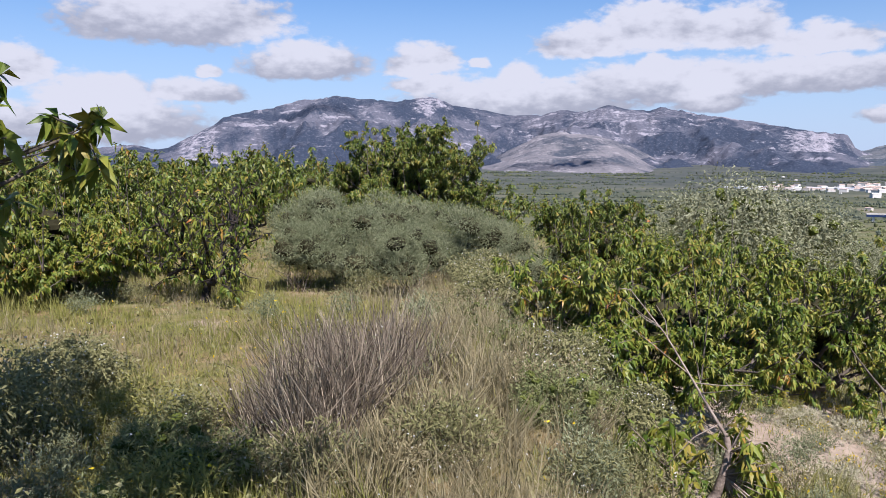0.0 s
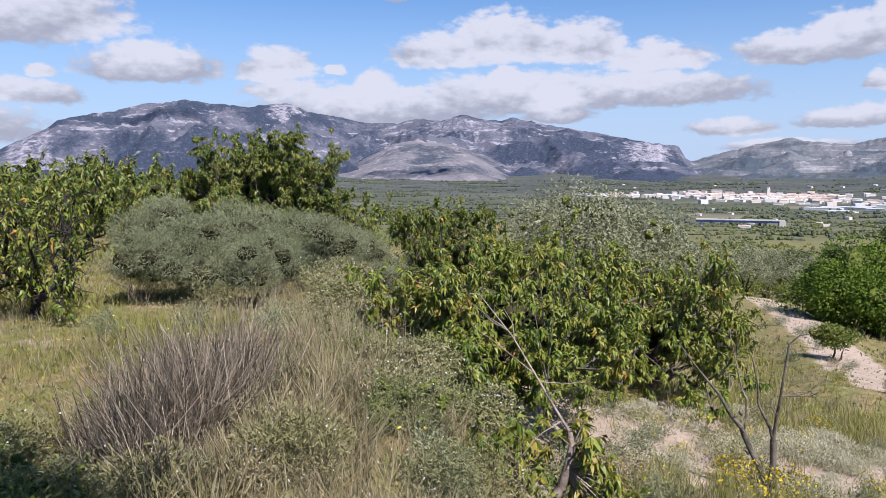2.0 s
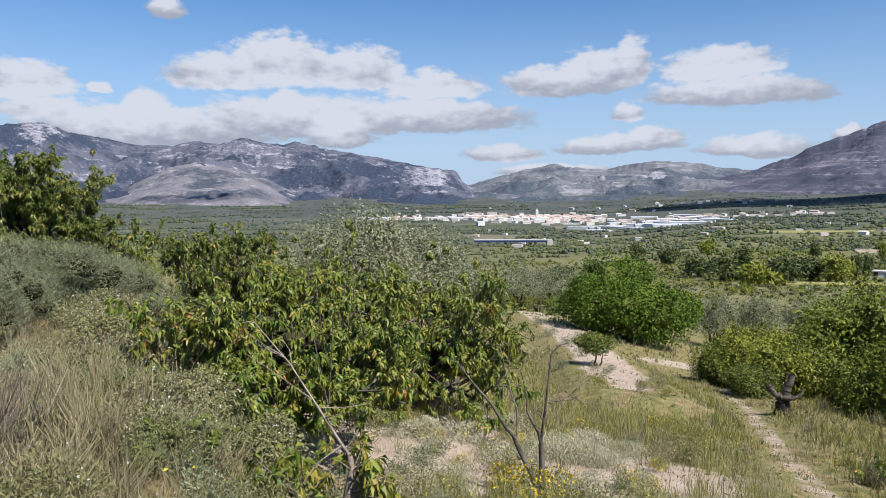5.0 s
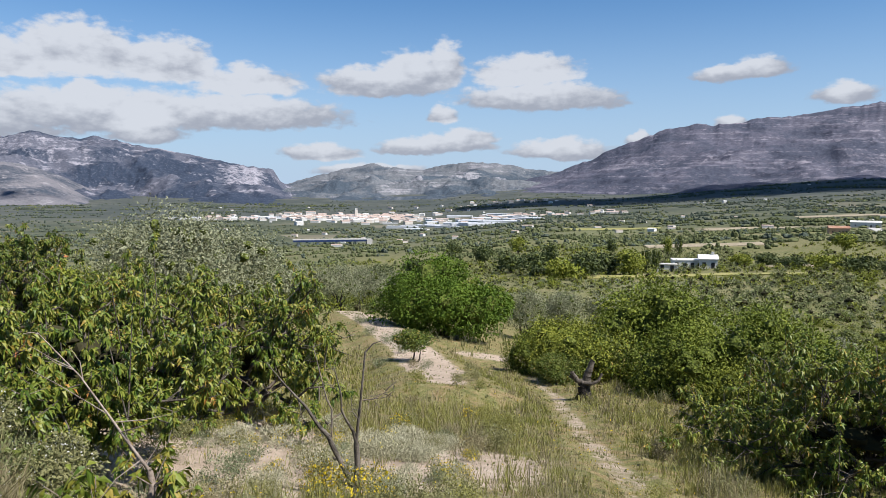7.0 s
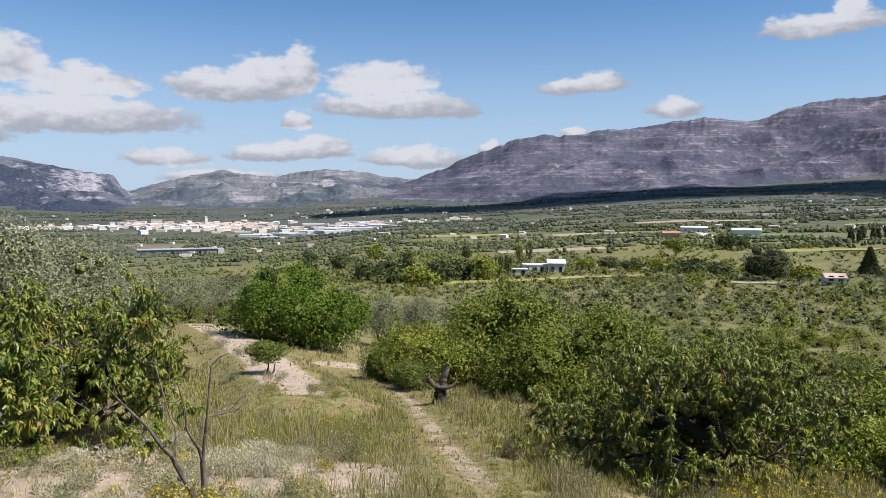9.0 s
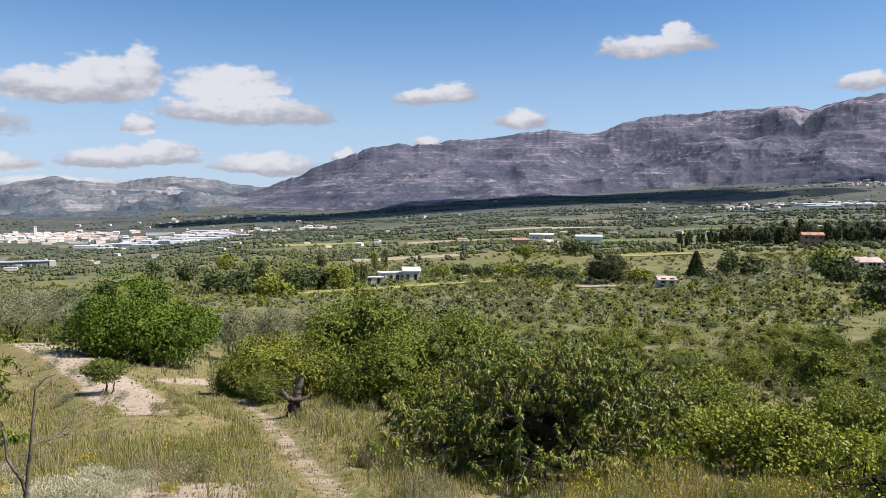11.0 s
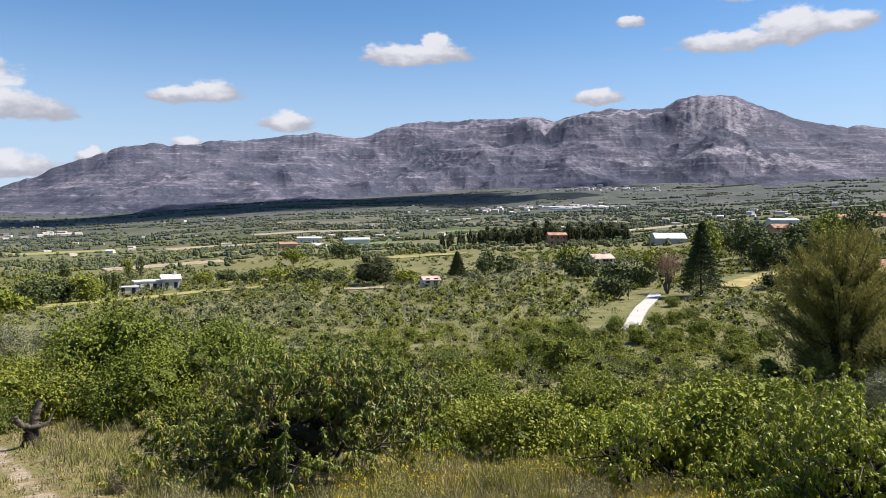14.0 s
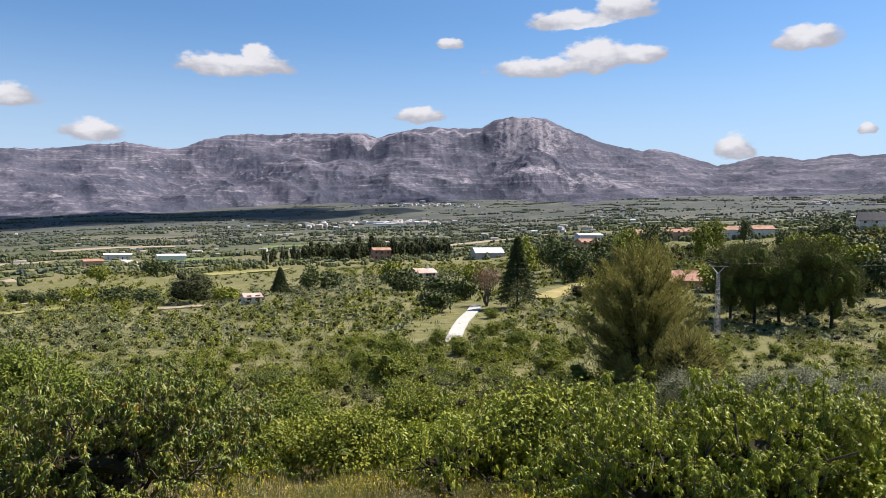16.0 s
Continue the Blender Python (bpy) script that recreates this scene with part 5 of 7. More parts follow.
bare = lambda x, y: np.clip(1 - 1.15 * dirt_at(x, y), 0.06, 1)
meadow("green_grass", "fresh green grass of the terraces", "grass", 201, 100000, (-36, 128), (2.4, 45), (0.09, 0.27), 0.006, GRASS, lambda x, y, h, d: (0.35 + 0.65 * patchy(x, y, 0.8)) * (1 - 0.65 * berm(x, y)) * bare(x, y))
meadow("dry_grass", "tall dry straw-coloured grass", "grass", 202, 90000, (-36, 128), (2.4, 45), (0.10, 0.30), 0.005, STRAW, lambda x, y, h, d: (0.16 + 0.4 * patchy(x, y, 0.9, 2.0) + 0.75 * berm(x, y)) * bare(x, y))
meadow("dry_grass", "pale dry grass of the grassy bank", "grass", 203, 40000, (-14, 20), (2.4, 12), (0.12, 0.34), 0.004, STRAW, lambda x, y, h, d: 0.05 + 0.95 * berm(x, y), 0.9)
meadow("short_grass", "short green and yellowing grass of the upper terrace", "grass", 207, 90000, (-36, -4), (3.0, 13), (0.06, 0.24), 0.006, GRASS, lambda x, y, h, d: (0.45 + 0.55 * patchy(x, y, 1.6, 6.0)) * bare(x, y), 0.6)
meadow("short_dry_grass", "short straw-coloured grass of the upper terrace", "grass", 208, 90000, (-36, -4), (3.0, 13), (0.06, 0.26), 0.005, STRAW, lambda x, y, h, d: 0.1 + 0.9 * patchy(x, y, 1.9, 8.0) ** 2, 0.7)
meadow("rough_grass", "rough tufted grass between the orchards", "grass", 206, 100000, (28, 128), (34, 150), (0.25, 0.6), 0.008, HERB, lambda x, y, h, d: 0.15 + 0.85 * patchy(x, y, 0.12, 3.0) ** 2, 0.6)
meadow("dry_grass", "seeding dry grass of the lower slope", "grass", 205, 170000, (20, 124), (5.5, 32), (0.12, 0.34), 0.005, STRAW, lambda x, y, h, d: (0.25 + 0.75 * patchy(x, y, 0.6, 4.0)) * bare(x, y), 0.5)
meadow("meadow_grass", "yellow-green meadow grass of the lower slope", "grass", 204, 190000, (20, 90), (5.5, 30), (0.10, 0.30), 0.006, GRASS, lambda x, y, h, d: (0.5 + 0.5 * patchy(x, y, 0.5, 1.0)) * bare(x, y))


def herbs(name, label, seed, n, heads, dists, size, mat, keep, height):
    """Low leafy weeds strewn as small leaves close to the ground."""
    rng = np.random.default_rng(seed)
    x, y, h, d = spread(rng, n, heads, dists)
    ok = rng.uniform(0, 1, n) < keep(x, y, h, d)
    x, y, d = x[ok], y[ok], d[ok]
    z = level(x, y) + rng.uniform(0, 1, len(x)) * height * patchy(x, y, 2.1, seed) * 1.6
    p = np.stack([x, y, z], -1)
    way = rng.normal(size=(len(x), 3)) + np.array([0, 0, 0.5])
    me = leaf_mesh(name, p, way, size * rng.uniform(0.6, 1.3, len(x)) * np.maximum(1, d / 9), 0.4, mat, rng, 0.1)
    return tagged(new(name, me), label, "weeds", kind="stuff")


herbs("herbs", "grey-green weeds between the grass", 211, 60000, (-36, 128), (2.4, 40), 0.045, HERB, lambda x, y, h, d: (0.2 + 0.8 * patchy(x, y, 1.7, 3.0) ** 2) * (0.4 + 0.6 * bare(x, y)), 0.22)
herbs("yellow_wildflowers", "small yellow wildflowers", 212, 26000, (-36, 112), (3, 22), 0.028, YELLOW, lambda x, y, h, d: patchy(x, y, 1.4, 5.0) ** 3 * np.where((h > 22) & (h < 42) & (d < 9), 1.0, 0.4) + 0.5 * (np.hypot(x - 3.5, y - 5.0) < 0.6), 0.3)
meadow("short_grass", "short trodden grass of the terrace", "grass", 221, 9000, (-180, 180), (0.5, 2.7), (0.03, 0.12), 0.006, GRASS, lambda x, y, h, d: 0.5 + 0.5 * patchy(x, y, 1.6, 6.0), 0.6)
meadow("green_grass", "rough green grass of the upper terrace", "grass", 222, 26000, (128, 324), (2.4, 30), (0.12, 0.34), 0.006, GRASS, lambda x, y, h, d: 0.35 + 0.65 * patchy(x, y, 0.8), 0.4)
herbs("yellow_wildflowers", "small yellow wildflowers of the dry terrace edge", 214, 60000, (72, 118), (5, 14), 0.03, YELLOW, lambda x, y, h, d: patchy(x, y, 1.4, 5.0) ** 1.3, 0.34)
meadow("meadow_grass", "yellow-green grass of the flowering terrace edge", "grass", 210, 60000, (72, 120), (4.5, 14), (0.06, 0.24), 0.006, HERB, lambda x, y, h, d: 0.4 + 0.6 * patchy(x, y, 1.2, 7.0), 0.6)
meadow("short_dry_grass", "short dry grass of the terrace edge", "grass", 209, 24000, (72, 120), (4.5, 14), (0.06, 0.26), 0.006, STRAW, lambda x, y, h, d: 0.3 + 0.7 * patchy(x, y, 1.2, 3.0), 0.6)
herbs("white_wildflowers", "small white wildflowers", 213, 12000, (-36, 50), (3, 14), 0.016, WHITE, lambda x, y, h, d: patchy(x, y, 1.6, 7.0) ** 3 * (0.3 + 0.7 * berm(x, y)), 0.32)


def tussock(head, dist, seed, w, h, n, label, mat=STALK):
    rng = np.random.default_rng(seed)
    a, r = rng.uniform(0, 2 * np.pi, 11), np.sqrt(rng.uniform(0, 1, 11)) * w * 0.36
    k = rng.integers(0, 11, n)
    bx, by = (r * np.cos(a))[k] + rng.normal(size=n) * 0.028, (r * np.sin(a))[k] + rng.normal(size=n) * 0.028
    lean = rng.normal(size=(11, 3))[k] * 0.24
    tall = rng.uniform(0.55, 1.1, 11)[k]
    a, r = np.arctan2(by, bx), np.hypot(bx, by)
    cx, cy = polar(head, dist)
    p = np.stack([r * np.cos(a), r * np.sin(a), level(cx + r * np.cos(a), cy + r * np.sin(a)) - ground_z(cx, cy) - 0.03], -1)
    out = np.stack([np.cos(a), np.sin(a), 0 * a], -1) * (r / (w * 0.3))[:, None] * 0.14 + lean + rng.normal(size=(n, 3)) * np.where(rng.uniform(size=(n, 1)) < 0.22, 0.65, 0.16)
    up = unit(out + np.array([0, 0, 1.0]))
    hh = h * tall * rng.uniform(0.45, 1.1, n)
    b = rng.uniform(0, 2 * np.pi, n)
    side = np.stack([np.cos(b), np.sin(b), 0 * b], -1) * rng.uniform(0.0018, 0.0042, (n, 1))
    mid = p + up * (hh * 0.5)[:, None]
    tip = mid + unit(up + rng.normal(size=(n, 3)) * np.where(rng.uniform(size=(n, 1)) < 0.3, 0.6, 0.22)) * (hh * 0.5)[:, None]
    v = np.stack([p - side, p + side, mid - side * 0.8, mid + side * 0.8, tip - side * 0.4, tip + side * 0.4], 1).reshape(-1, 3)
    f = np.array([[0, 1, 3], [0, 3, 2], [2, 3, 5], [2, 5, 4]])
    v = v.reshape(n, 6, 3)
    bundles = []
    for j in range(11):
        part_v = v[k == j]
        if len(part_v):
            bundles.append(("stalk_bundle", fast_mesh("stalk_bundle", part_v.reshape(-1, 3), (np.arange(len(part_v))[:, None, None] * 6 + f[None]).reshape(-1, 3), mat)))
    return plant("grass_tussock", label, "grass tussock", bundles, head, dist, 0, 1.0, "dry tussocks")


for k, (head, dist, w, h, n) in enumerate(((-12.2, 4.2, 0.42, 0.62, 330), (-9.6, 4.0, 0.45, 0.8, 420), (-7.4, 4.1, 0.4, 0.84, 380), (-4.6, 4.3, 0.5, 0.74, 380), (-10.6, 4.7, 0.5, 0.74, 340), (-6.3, 4.9, 0.55, 0.78, 380), (-2.6, 4.6, 0.5, 0.6, 280), (-13.8, 4.6, 0.45, 0.48, 240), (-8.6, 5.3, 0.6, 0.66, 300), (-8.0, 3.6, 0.4, 0.5, 220))):
    tussock(head, dist, 301 + k, w * 1.05, h * 0.86, int(n * 2.3), "tall tussock of dry grey-violet stalks on the bank")
for k, (head, dist, w, h, n) in enumerate(((-3.5, 3.5, 0.9, 0.36, 900), (0.0, 4.2, 0.8, 0.4, 800), (3.5, 4.8, 0.8, 0.4, 800), (1.0, 5.6, 0.9, 0.42, 800), (6.0, 5.2, 0.7, 0.36, 700), (9.0, 4.4, 0.7, 0.34, 600), (3.0, 6.4, 0.9, 0.4, 700))):
    tussock(head, dist, 311 + k, w, h, n, "pale straw tussock on the grassy bank", STRAW)
for k, (head, dist, w, h, n) in enumerate(((-9.5, 3.5, 0.8, 0.3, 900), (-6.0, 3.45, 0.8, 0.34, 900), (-12.5, 3.7, 0.7, 0.28, 700), (-2.0, 3.9, 0.8, 0.36, 800), (2.5, 3.7, 0.8, 0.34, 800), (6.0, 4.1, 0.7, 0.3, 700))):
    tussock(head, dist, 331 + k, w, h, n, "matted pale straw at the foot of dry stalks", STRAW)
tussock(25.3, 8.1, 321, 0.3, 0.22, 500, "small dark green tuft on bare soil", GRASS)

CUSHIONS = []
for k, (mat, dots) in enumerate(((HERB, WHITE), (BROOM, WHITE), (GRASS, YELLOW), (HERB, YELLOW), (STRAW, WHITE))):
    CUSHIONS.append([("foliage", lobed_crown("foliage", 330 + k, 0.62, 0.42, -0.04, 1500, 0.04, mat, 18, 0.22, 0.3, 0.9, 1.0, 0.5, heart=0)), ("blossom", lobed_crown("blossom", 330 + k, 0.64, 0.46, -0.02, 22, 0.016, dots, 16, 0.9, 0.9, 1.0, heart=0))])


def cushions():
    r = random.Random(341)
    made = 0
    while made < 180:
        head, dist = r.uniform(-34, 62), 3.4 * (16 / 3.4) ** r.random()
        x, y = polar(head, dist)
        b = float(berm(x, y))
        if r.random() > 0.25 + 0.75 * b + (0.3 if 8 < head < 24 else 0) or float(dirt_at(x, y)) > 0.4 and r.random() < 0.55 or abs(head - 51) < 4:
            continue
        k = r.choice((4, 1, 4, 4, 0)) if b > 0.3 else r.choice((0, 1, 2, 3))
        plant("weed_clump", "straggly clump of flowering weeds on the bank" if b > 0.3 else "low clump of wild herbs in the meadow", "weeds", CUSHIONS[k], head, dist, r.uniform(0, 360), r.uniform(0.45, 1.0), "weed clumps")
        made += 1


cushions()


def slope_weeds():
    """Weed clumps of the lower meadow and of the dry terrace edge."""
    r = random.Random(351)
    for k in range(110):
        head, dist = (r.uniform(38, 72), r.uniform(8, 24)) if k % 2 else (r.uniform(74, 118), r.uniform(5.5, 13))
        x, y = polar(head, dist)
        if float(strip(x, y, FOOT_TRACK, 0.8)) > 0.1:
            continue
        plant("weed_clump", "clump of yellow-green weeds in dry grass", "weeds", CUSHIONS[r.choice((2, 3, 2, 0, 4))], head, dist, r.uniform(0, 360), r.uniform(0.6, 1.2), "weed clumps")


slope_weeds()
DARK_WEED = [("foliage", lobed_crown("foliage", 352, 0.7, 0.5, -0.04, 1800, 0.04, OLIVE, 18, 0.22, 0.3, 0.8, 1.0, 0.4, heart=0.3)), ("blossom", lobed_crown("blossom", 352, 0.7, 0.52, -0.02, 14, 0.016, WHITE, 16, 0.9, 0.9, 1.0, heart=0))]
for k in range(9):
    plant("weed_clump", "grey-green clump of weeds on the bank's shaded side", "weeds", DARK_WEED, 6.5 + 9.0 * ((k * 0.618) % 1), 3.9 + 2.6 * ((k * 0.414) % 1), k * 71, 0.45 + 0.35 * ((k * 0.73) % 1), "weed clumps")
for k in range(9):
    plant("weed_clump", "grey-green clump of weeds in the bank's dry grass", "weeds", DARK_WEED, 0.5 + 11.0 * ((k * 0.618 + 0.3) % 1), 3.6 + 3.2 * ((k * 0.414 + 0.5) % 1), k * 53, 0.4 + 0.4 * ((k * 0.73) % 1), "weed clumps")
for k in range(9):
    plant("weed_clump", "grey-green clump of weeds among dry stalks", "weeds", DARK_WEED, -24.0 + 9.0 * ((k * 0.618) % 1), 3.3 + 1.2 * ((k * 0.414) % 1), k * 71, 0.4 + 0.4 * ((k * 0.73) % 1), "weed clumps")


def soil_weeds():
    """Small weeds and yellow flowers of the bare ground round the dead sapling."""
    r = random.Random(347)
    gold = [("foliage", lobed_crown("foliage", 348, 0.5, 0.34, -0.03, 380, 0.06, HERB, 14, 0.16, 0.3, 0.9, 1.0, 0.6, heart=0)), ("blossom", lobed_crown("blossom", 349, 0.52, 0.4, 0.02, 110, 0.034, YELLOW, 14, 0.95, 0.8, 1.0, heart=0))]
    for k in range(70):
        head, dist = r.uniform(21, 43), r.uniform(5.4, 12)
        yellow = k % 3 == 0 or (abs(head - 33) < 4 and dist < 7)
        plant("weed_clump", "small clump of yellow-flowering weeds on bare soil" if yellow else "small grey-green weed clump on bare soil", "weeds", gold if yellow else CUSHIONS[k % 2], head, dist, r.uniform(0, 360), r.uniform(0.3, 0.6), "weed clumps")
    for head, dist, sc in ((33.4, 6.2, 0.9), (35.4, 6.3, 0.8), (32.0, 6.6, 0.7), (36.6, 9.5, 0.6), (25.5, 9.6, 0.8), (27.0, 10.2, 0.8), (37.5, 11.5, 0.7), (43.0, 14.0, 0.8)):
        plant("yellow_flower_clump", "dense clump of yellow wildflowers beside bare soil", "flowers", gold, head, dist, dist * 50, sc, "yellow flower clumps")
    for head, dist, sc in ((36.0, 24, 1.0), (37.6, 27, 1.1), (36.6, 31, 1.3), (35.2, 36, 1.4), (37.2, 34, 1.2), (34.5, 42, 1.6), (39.5, 22.5, 0.9)):
        plant("weed_clump", "dark weed tuft on the sandy bank", "weeds", CUSHIONS[1], head, dist, dist * 30, sc, "weed clumps")


soil_weeds()


SILVER = material("silver_herb_leaf", [(0.30, 0.29, 0.17), (0.47, 0.45, 0.30), (0.65, 0.61, 0.45)], 1.2, island=0.6, rough=0.8, translucent=0.08, spec=0.1)


def silver_herbs():
    """Low cushions of pale woolly herbs on the stony ground round the dead sapling."""
    r = random.Random(361)
    kinds = [[("foliage", lobed_crown("foliage", 362 + k, 0.7, 0.26, -0.05, 2200, 0.035, SILVER, 20, 0.2, 0.3, 0.7, 1.0, 0.7, heart=0))] for k in range(2)]
    for k in range(36):
        head, dist = (r.gauss(38.0, 1.6), r.uniform(7.8, 10.0)) if k % 2 else (r.uniform(24, 43), r.uniform(6.4, 11.5))
        plant("silver_herb", "low cushion of silvery woolly herbs on stony soil", "weeds", kinds[k % 2], head, dist, r.uniform(0, 360), r.uniform(0.5, 1.1), "silvery herb cushions")


silver_herbs()


def pebbles():
    rng = np.random.default_rng(345)
    x, y, h, d = spread(rng, 5200, (18, 46), (4.5, 50))
    ok = dirt_at(x, y) > 0.25 + 0.3 * rng.uniform(size=len(x))
    x, y, d = x[ok], y[ok], d[ok]
    size = rng.uniform(0.006, 0.024, len(x)) * np.maximum(1, d / 12)
    oct_ = np.array([(1, 0, 0), (0, 1, 0), (-1, 0, 0), (0, -1, 0), (0, 0, 0.7), (0, 0, -0.7)])
    tri = np.array([(0, 1, 4), (1, 2, 4), (2, 3, 4), (3, 0, 4), (1, 0, 5), (2, 1, 5), (3, 2, 5), (0, 3, 5)])
    v = np.stack([x, y, level(x, y)], -1)[:, None] + oct_[None] * size[:, None, None] * rng.uniform(0.6, 1.3, (len(x), 6, 1))
    f = np.arange(len(x))[:, None, None] * 6 + tri[None]
    tagged(new("pebbles", fast_mesh("pebbles", v.reshape(-1, 3), f.reshape(-1, 3), PEBBLE)), "pale pebbles strewn on bare soil", "stones", kind="stuff")


pebbles()


def flower_bush(head, dist, seed, w, h, label):
    leaves = lobed_crown("foliage", seed, w, h, 0.0, 7500, 0.034, HERB, 18, 0.3, 0.4, 0.6, heart=0)
    petals = lobed_crown("blossom", seed, w * 1.02, h * 1.1, 0.02, 260, 0.014, WHITE, 18, 0.9, 0.92, 0.7, heart=0)
    plant("flowering_bush", label, "bush", [("stem_cluster", stems(seed, w * 0.6, h, 14, STALK, 0.005)), ("foliage", leaves), ("blossom", petals)], head, dist, 0, 1.0, "flowering bushes")


flower_bush(-29.0, 4.6, 321, 1.0, 0.62, "leafy bush dotted with tiny white flowers")
flower_bush(-26.0, 5.3, 322, 0.8, 0.5, "leafy bush dotted with tiny white flowers")
flower_bush(2.5, 8.0, 323, 0.9, 0.55, "straggly bush with cream flowers on the bank")
flower_bush(4.0, 7.0, 324, 0.9, 0.5, "straggly bush with cream flowers on the bank")
flower_bush(8.5, 5.2, 325, 0.7, 0.4, "low bush with cream flowers on the bank's side")
flower_bush(13.5, 4.9, 326, 0.7, 0.4, "low bush with cream flowers on the bank's side")


# ---- woods, orchards and houses of the valley ----
def pine(seed, w, h, mat, n=5200, size=0.5, z0=0.12, tall=False):
    rng = np.random.default_rng(seed)
    segs = []
    limb(segs, bent(rng, (0, 0, -0.5), (0, 0, h * 0.85), 5, 0.015), h * 0.022, h * 0.006)
    for _ in range(14):
        z = rng.uniform(0.25, 0.8) * h
        a = rng.uniform(0, 6.28)
        segs.append((np.array([0, 0, z]), np.array([math.cos(a) * w * 0.33, math.sin(a) * w * 0.33, z + h * 0.1]), h * 0.007, h * 0.002))
    return [("trunk", tube_mesh("trunk", segs, DARKBARK, 6)), ("crown", lobed_crown("crown", seed, w, h * (1.12 - z0), h * (z0 - 0.12), n, size, mat, 34, 0.2, 0.45, 0.35, 1.0, 0.8))]


def bushy_pine(seed, w, h, n, mat):
    """A broad young pine: upswept feathery boughs from the ground to a ragged top."""
    rng = np.random.default_rng(seed)
    nb = 230
    segs = [((0, 0, -0.5), (0, 0, h * 0.8), h * 0.02, 0.05)]
    z0 = h * 0.7 * rng.uniform(0.0, 1, nb) ** 0.9
    a = rng.uniform(0, 2 * np.pi, nb)
    e = np.clip(z0 / h + rng.uniform(0.04, 0.36, nb), 0, 1.0)
    reach = w / 2 * np.sqrt(np.clip(1 - ((e - 0.38) / 0.66) ** 2, 0.02, 1)) * rng.uniform(0.5, 1.08, nb)
    p0 = np.stack([0 * a, 0 * a, z0], -1)
    p1 = np.stack([reach * np.cos(a), reach * np.sin(a), e * h], -1)
    for u, v in zip(p0, p1):
        m = u * 0.45 + v * 0.55 + np.array([0, 0, -0.06 * h])
        segs += [(u, m, 0.07, 0.045), (m, v, 0.045, 0.012)]
    k = rng.integers(0, nb, n)
    t = rng.uniform(0.3, 1.03, n)[:, None]
    mid = p0[k] * 0.45 + p1[k] * 0.55 + np.array([0, 0, -0.06 * h])
    p = np.where(t < 0.55, p0[k] + (mid - p0[k]) * t / 0.55, mid + (p1[k] - mid) * (t - 0.55) / 0.45)
    p = p + rng.normal(size=(n, 3)) * np.array([0.3, 0.3, 0.36]) * (1.25 - 0.75 * t)
    p[:, 2] = np.maximum(p[:, 2], 0.05)
    way = unit(p1[k] - mid) * 0.5 + np.array([0, 0, 0.45]) + rng.normal(size=(n, 3)) * 0.5
    me = leaf_mesh("crown", p, way, 0.44 * rng.uniform(0.4, 1.3, n), 0.18, mat, rng, 0.0, p * np.array([1, 1, 0]) / w + np.array([0, 0, 0.5]))
    z = np.linspace(0.08, 0.62, 7)
    me = with_hearts(me, np.stack([0.05 * w * np.sin(z * 40), 0.05 * w * np.cos(z * 31), z * h], -1), np.stack([w * 0.2 * (1 - z), w * 0.2 * (1 - z), 0 * z + h * 0.08], -1), mat, rng)
    return [("trunk", tube_mesh("trunk", segs, DARKBARK, 5)), ("crown", me)]


def fir(seed, w, h, mat):
    """A conical conifer with tiers of boughs."""
    rng = np.random.default_rng(seed)
    n = 17000
    t = rng.uniform(0, 1, n) ** 0.75
    tier = np.floor(t * 13) / 13
    r = (1 - t) * w / 2 * (0.55 + 0.45 * (1 - (t - tier) * 13)) * np.sqrt(rng.uniform(0.3, 1.0, n))
    a = rng.uniform(0, 2 * np.pi, n)
    p = np.stack([r * np.cos(a), r * np.sin(a), 0.06 * h + t * h * 0.94], -1)
    way = np.stack([np.cos(a), np.sin(a), -0.15 + 0 * a], -1) + rng.normal(size=(n, 3)) * 0.4
    return [("trunk", tube_mesh("trunk", [((0, 0, -0.3), (0, 0, h * 0.9), 0.2, 0.04)], DARKBARK, 6)), ("crown", leaf_mesh("crown", p, way, 0.6 * rng.uniform(0.5, 1.2, n), 0.3, mat, rng, 0.1))]


plant("pine_tree", "broad young pine with yellow-green needles", "tree", bushy_pine(401, 12.0, 14.2, 84000, YPINE), 108.4, 76, 0)
plant("pine_tree", "lower young pine beside the broad one", "tree", bushy_pine(402, 7.0, 6.0, 9000, YPINE), 111.6, 71, 0)
GROVE = [pine(410 + k, 11.5, 15.0, GROVEPINE, 19000, 0.42, 0.1) for k in range(3)]
for k, (head, dist, turn, scale) in enumerate(((114.6, 141, 60, 0.88), (116.2, 136, 120, 0.93), (117.8, 134, 200, 0.88), (119.6, 132, 280, 0.92), (121.0, 130, 30, 0.85), (115.4, 156, 90, 0.9), (118.8, 150, 20, 0.9))):
    plant("pine_tree", "tall dark pine of a shaded grove", "tree", GROVE[k % 3], head, dist, turn, scale, "pine grove")
plant("fir_tree", "dark conical fir with tiered boughs", "tree", fir(421, 11.0, 14.6, PINE), 99.3, 155)
plant("bare_red_tree", "half-bare tree with russet twigs beside a fir", "tree", [("trunk", stems(423, 6, 8, 12, BARK, 0.16, 0.9)), ("crown", lobed_crown("crown", 424, 8.0, 6.5, 2.8, 4200, 0.28, RUSSET, 20, 0.3, 0.5, heart=0))], 97.0, 160)
plant("round_dark_tree", "large rounded dark evergreen tree in the orchards", "tree", [("trunk", stems(425, 4, 5, 6, DARKBARK, 0.25)), ("crown", lobed_crown("crown", 426, 15.5, 10.6, -0.8, 9000, 0.45, PINE, 34, 0.4, 0.7, heart=0.6, leafy=False))], 75.0, 218)
plant("conifer", "small dark conifer beside a cottage", "tree", fir(427, 6.5, 7.5, PINE), 81.4, 224)
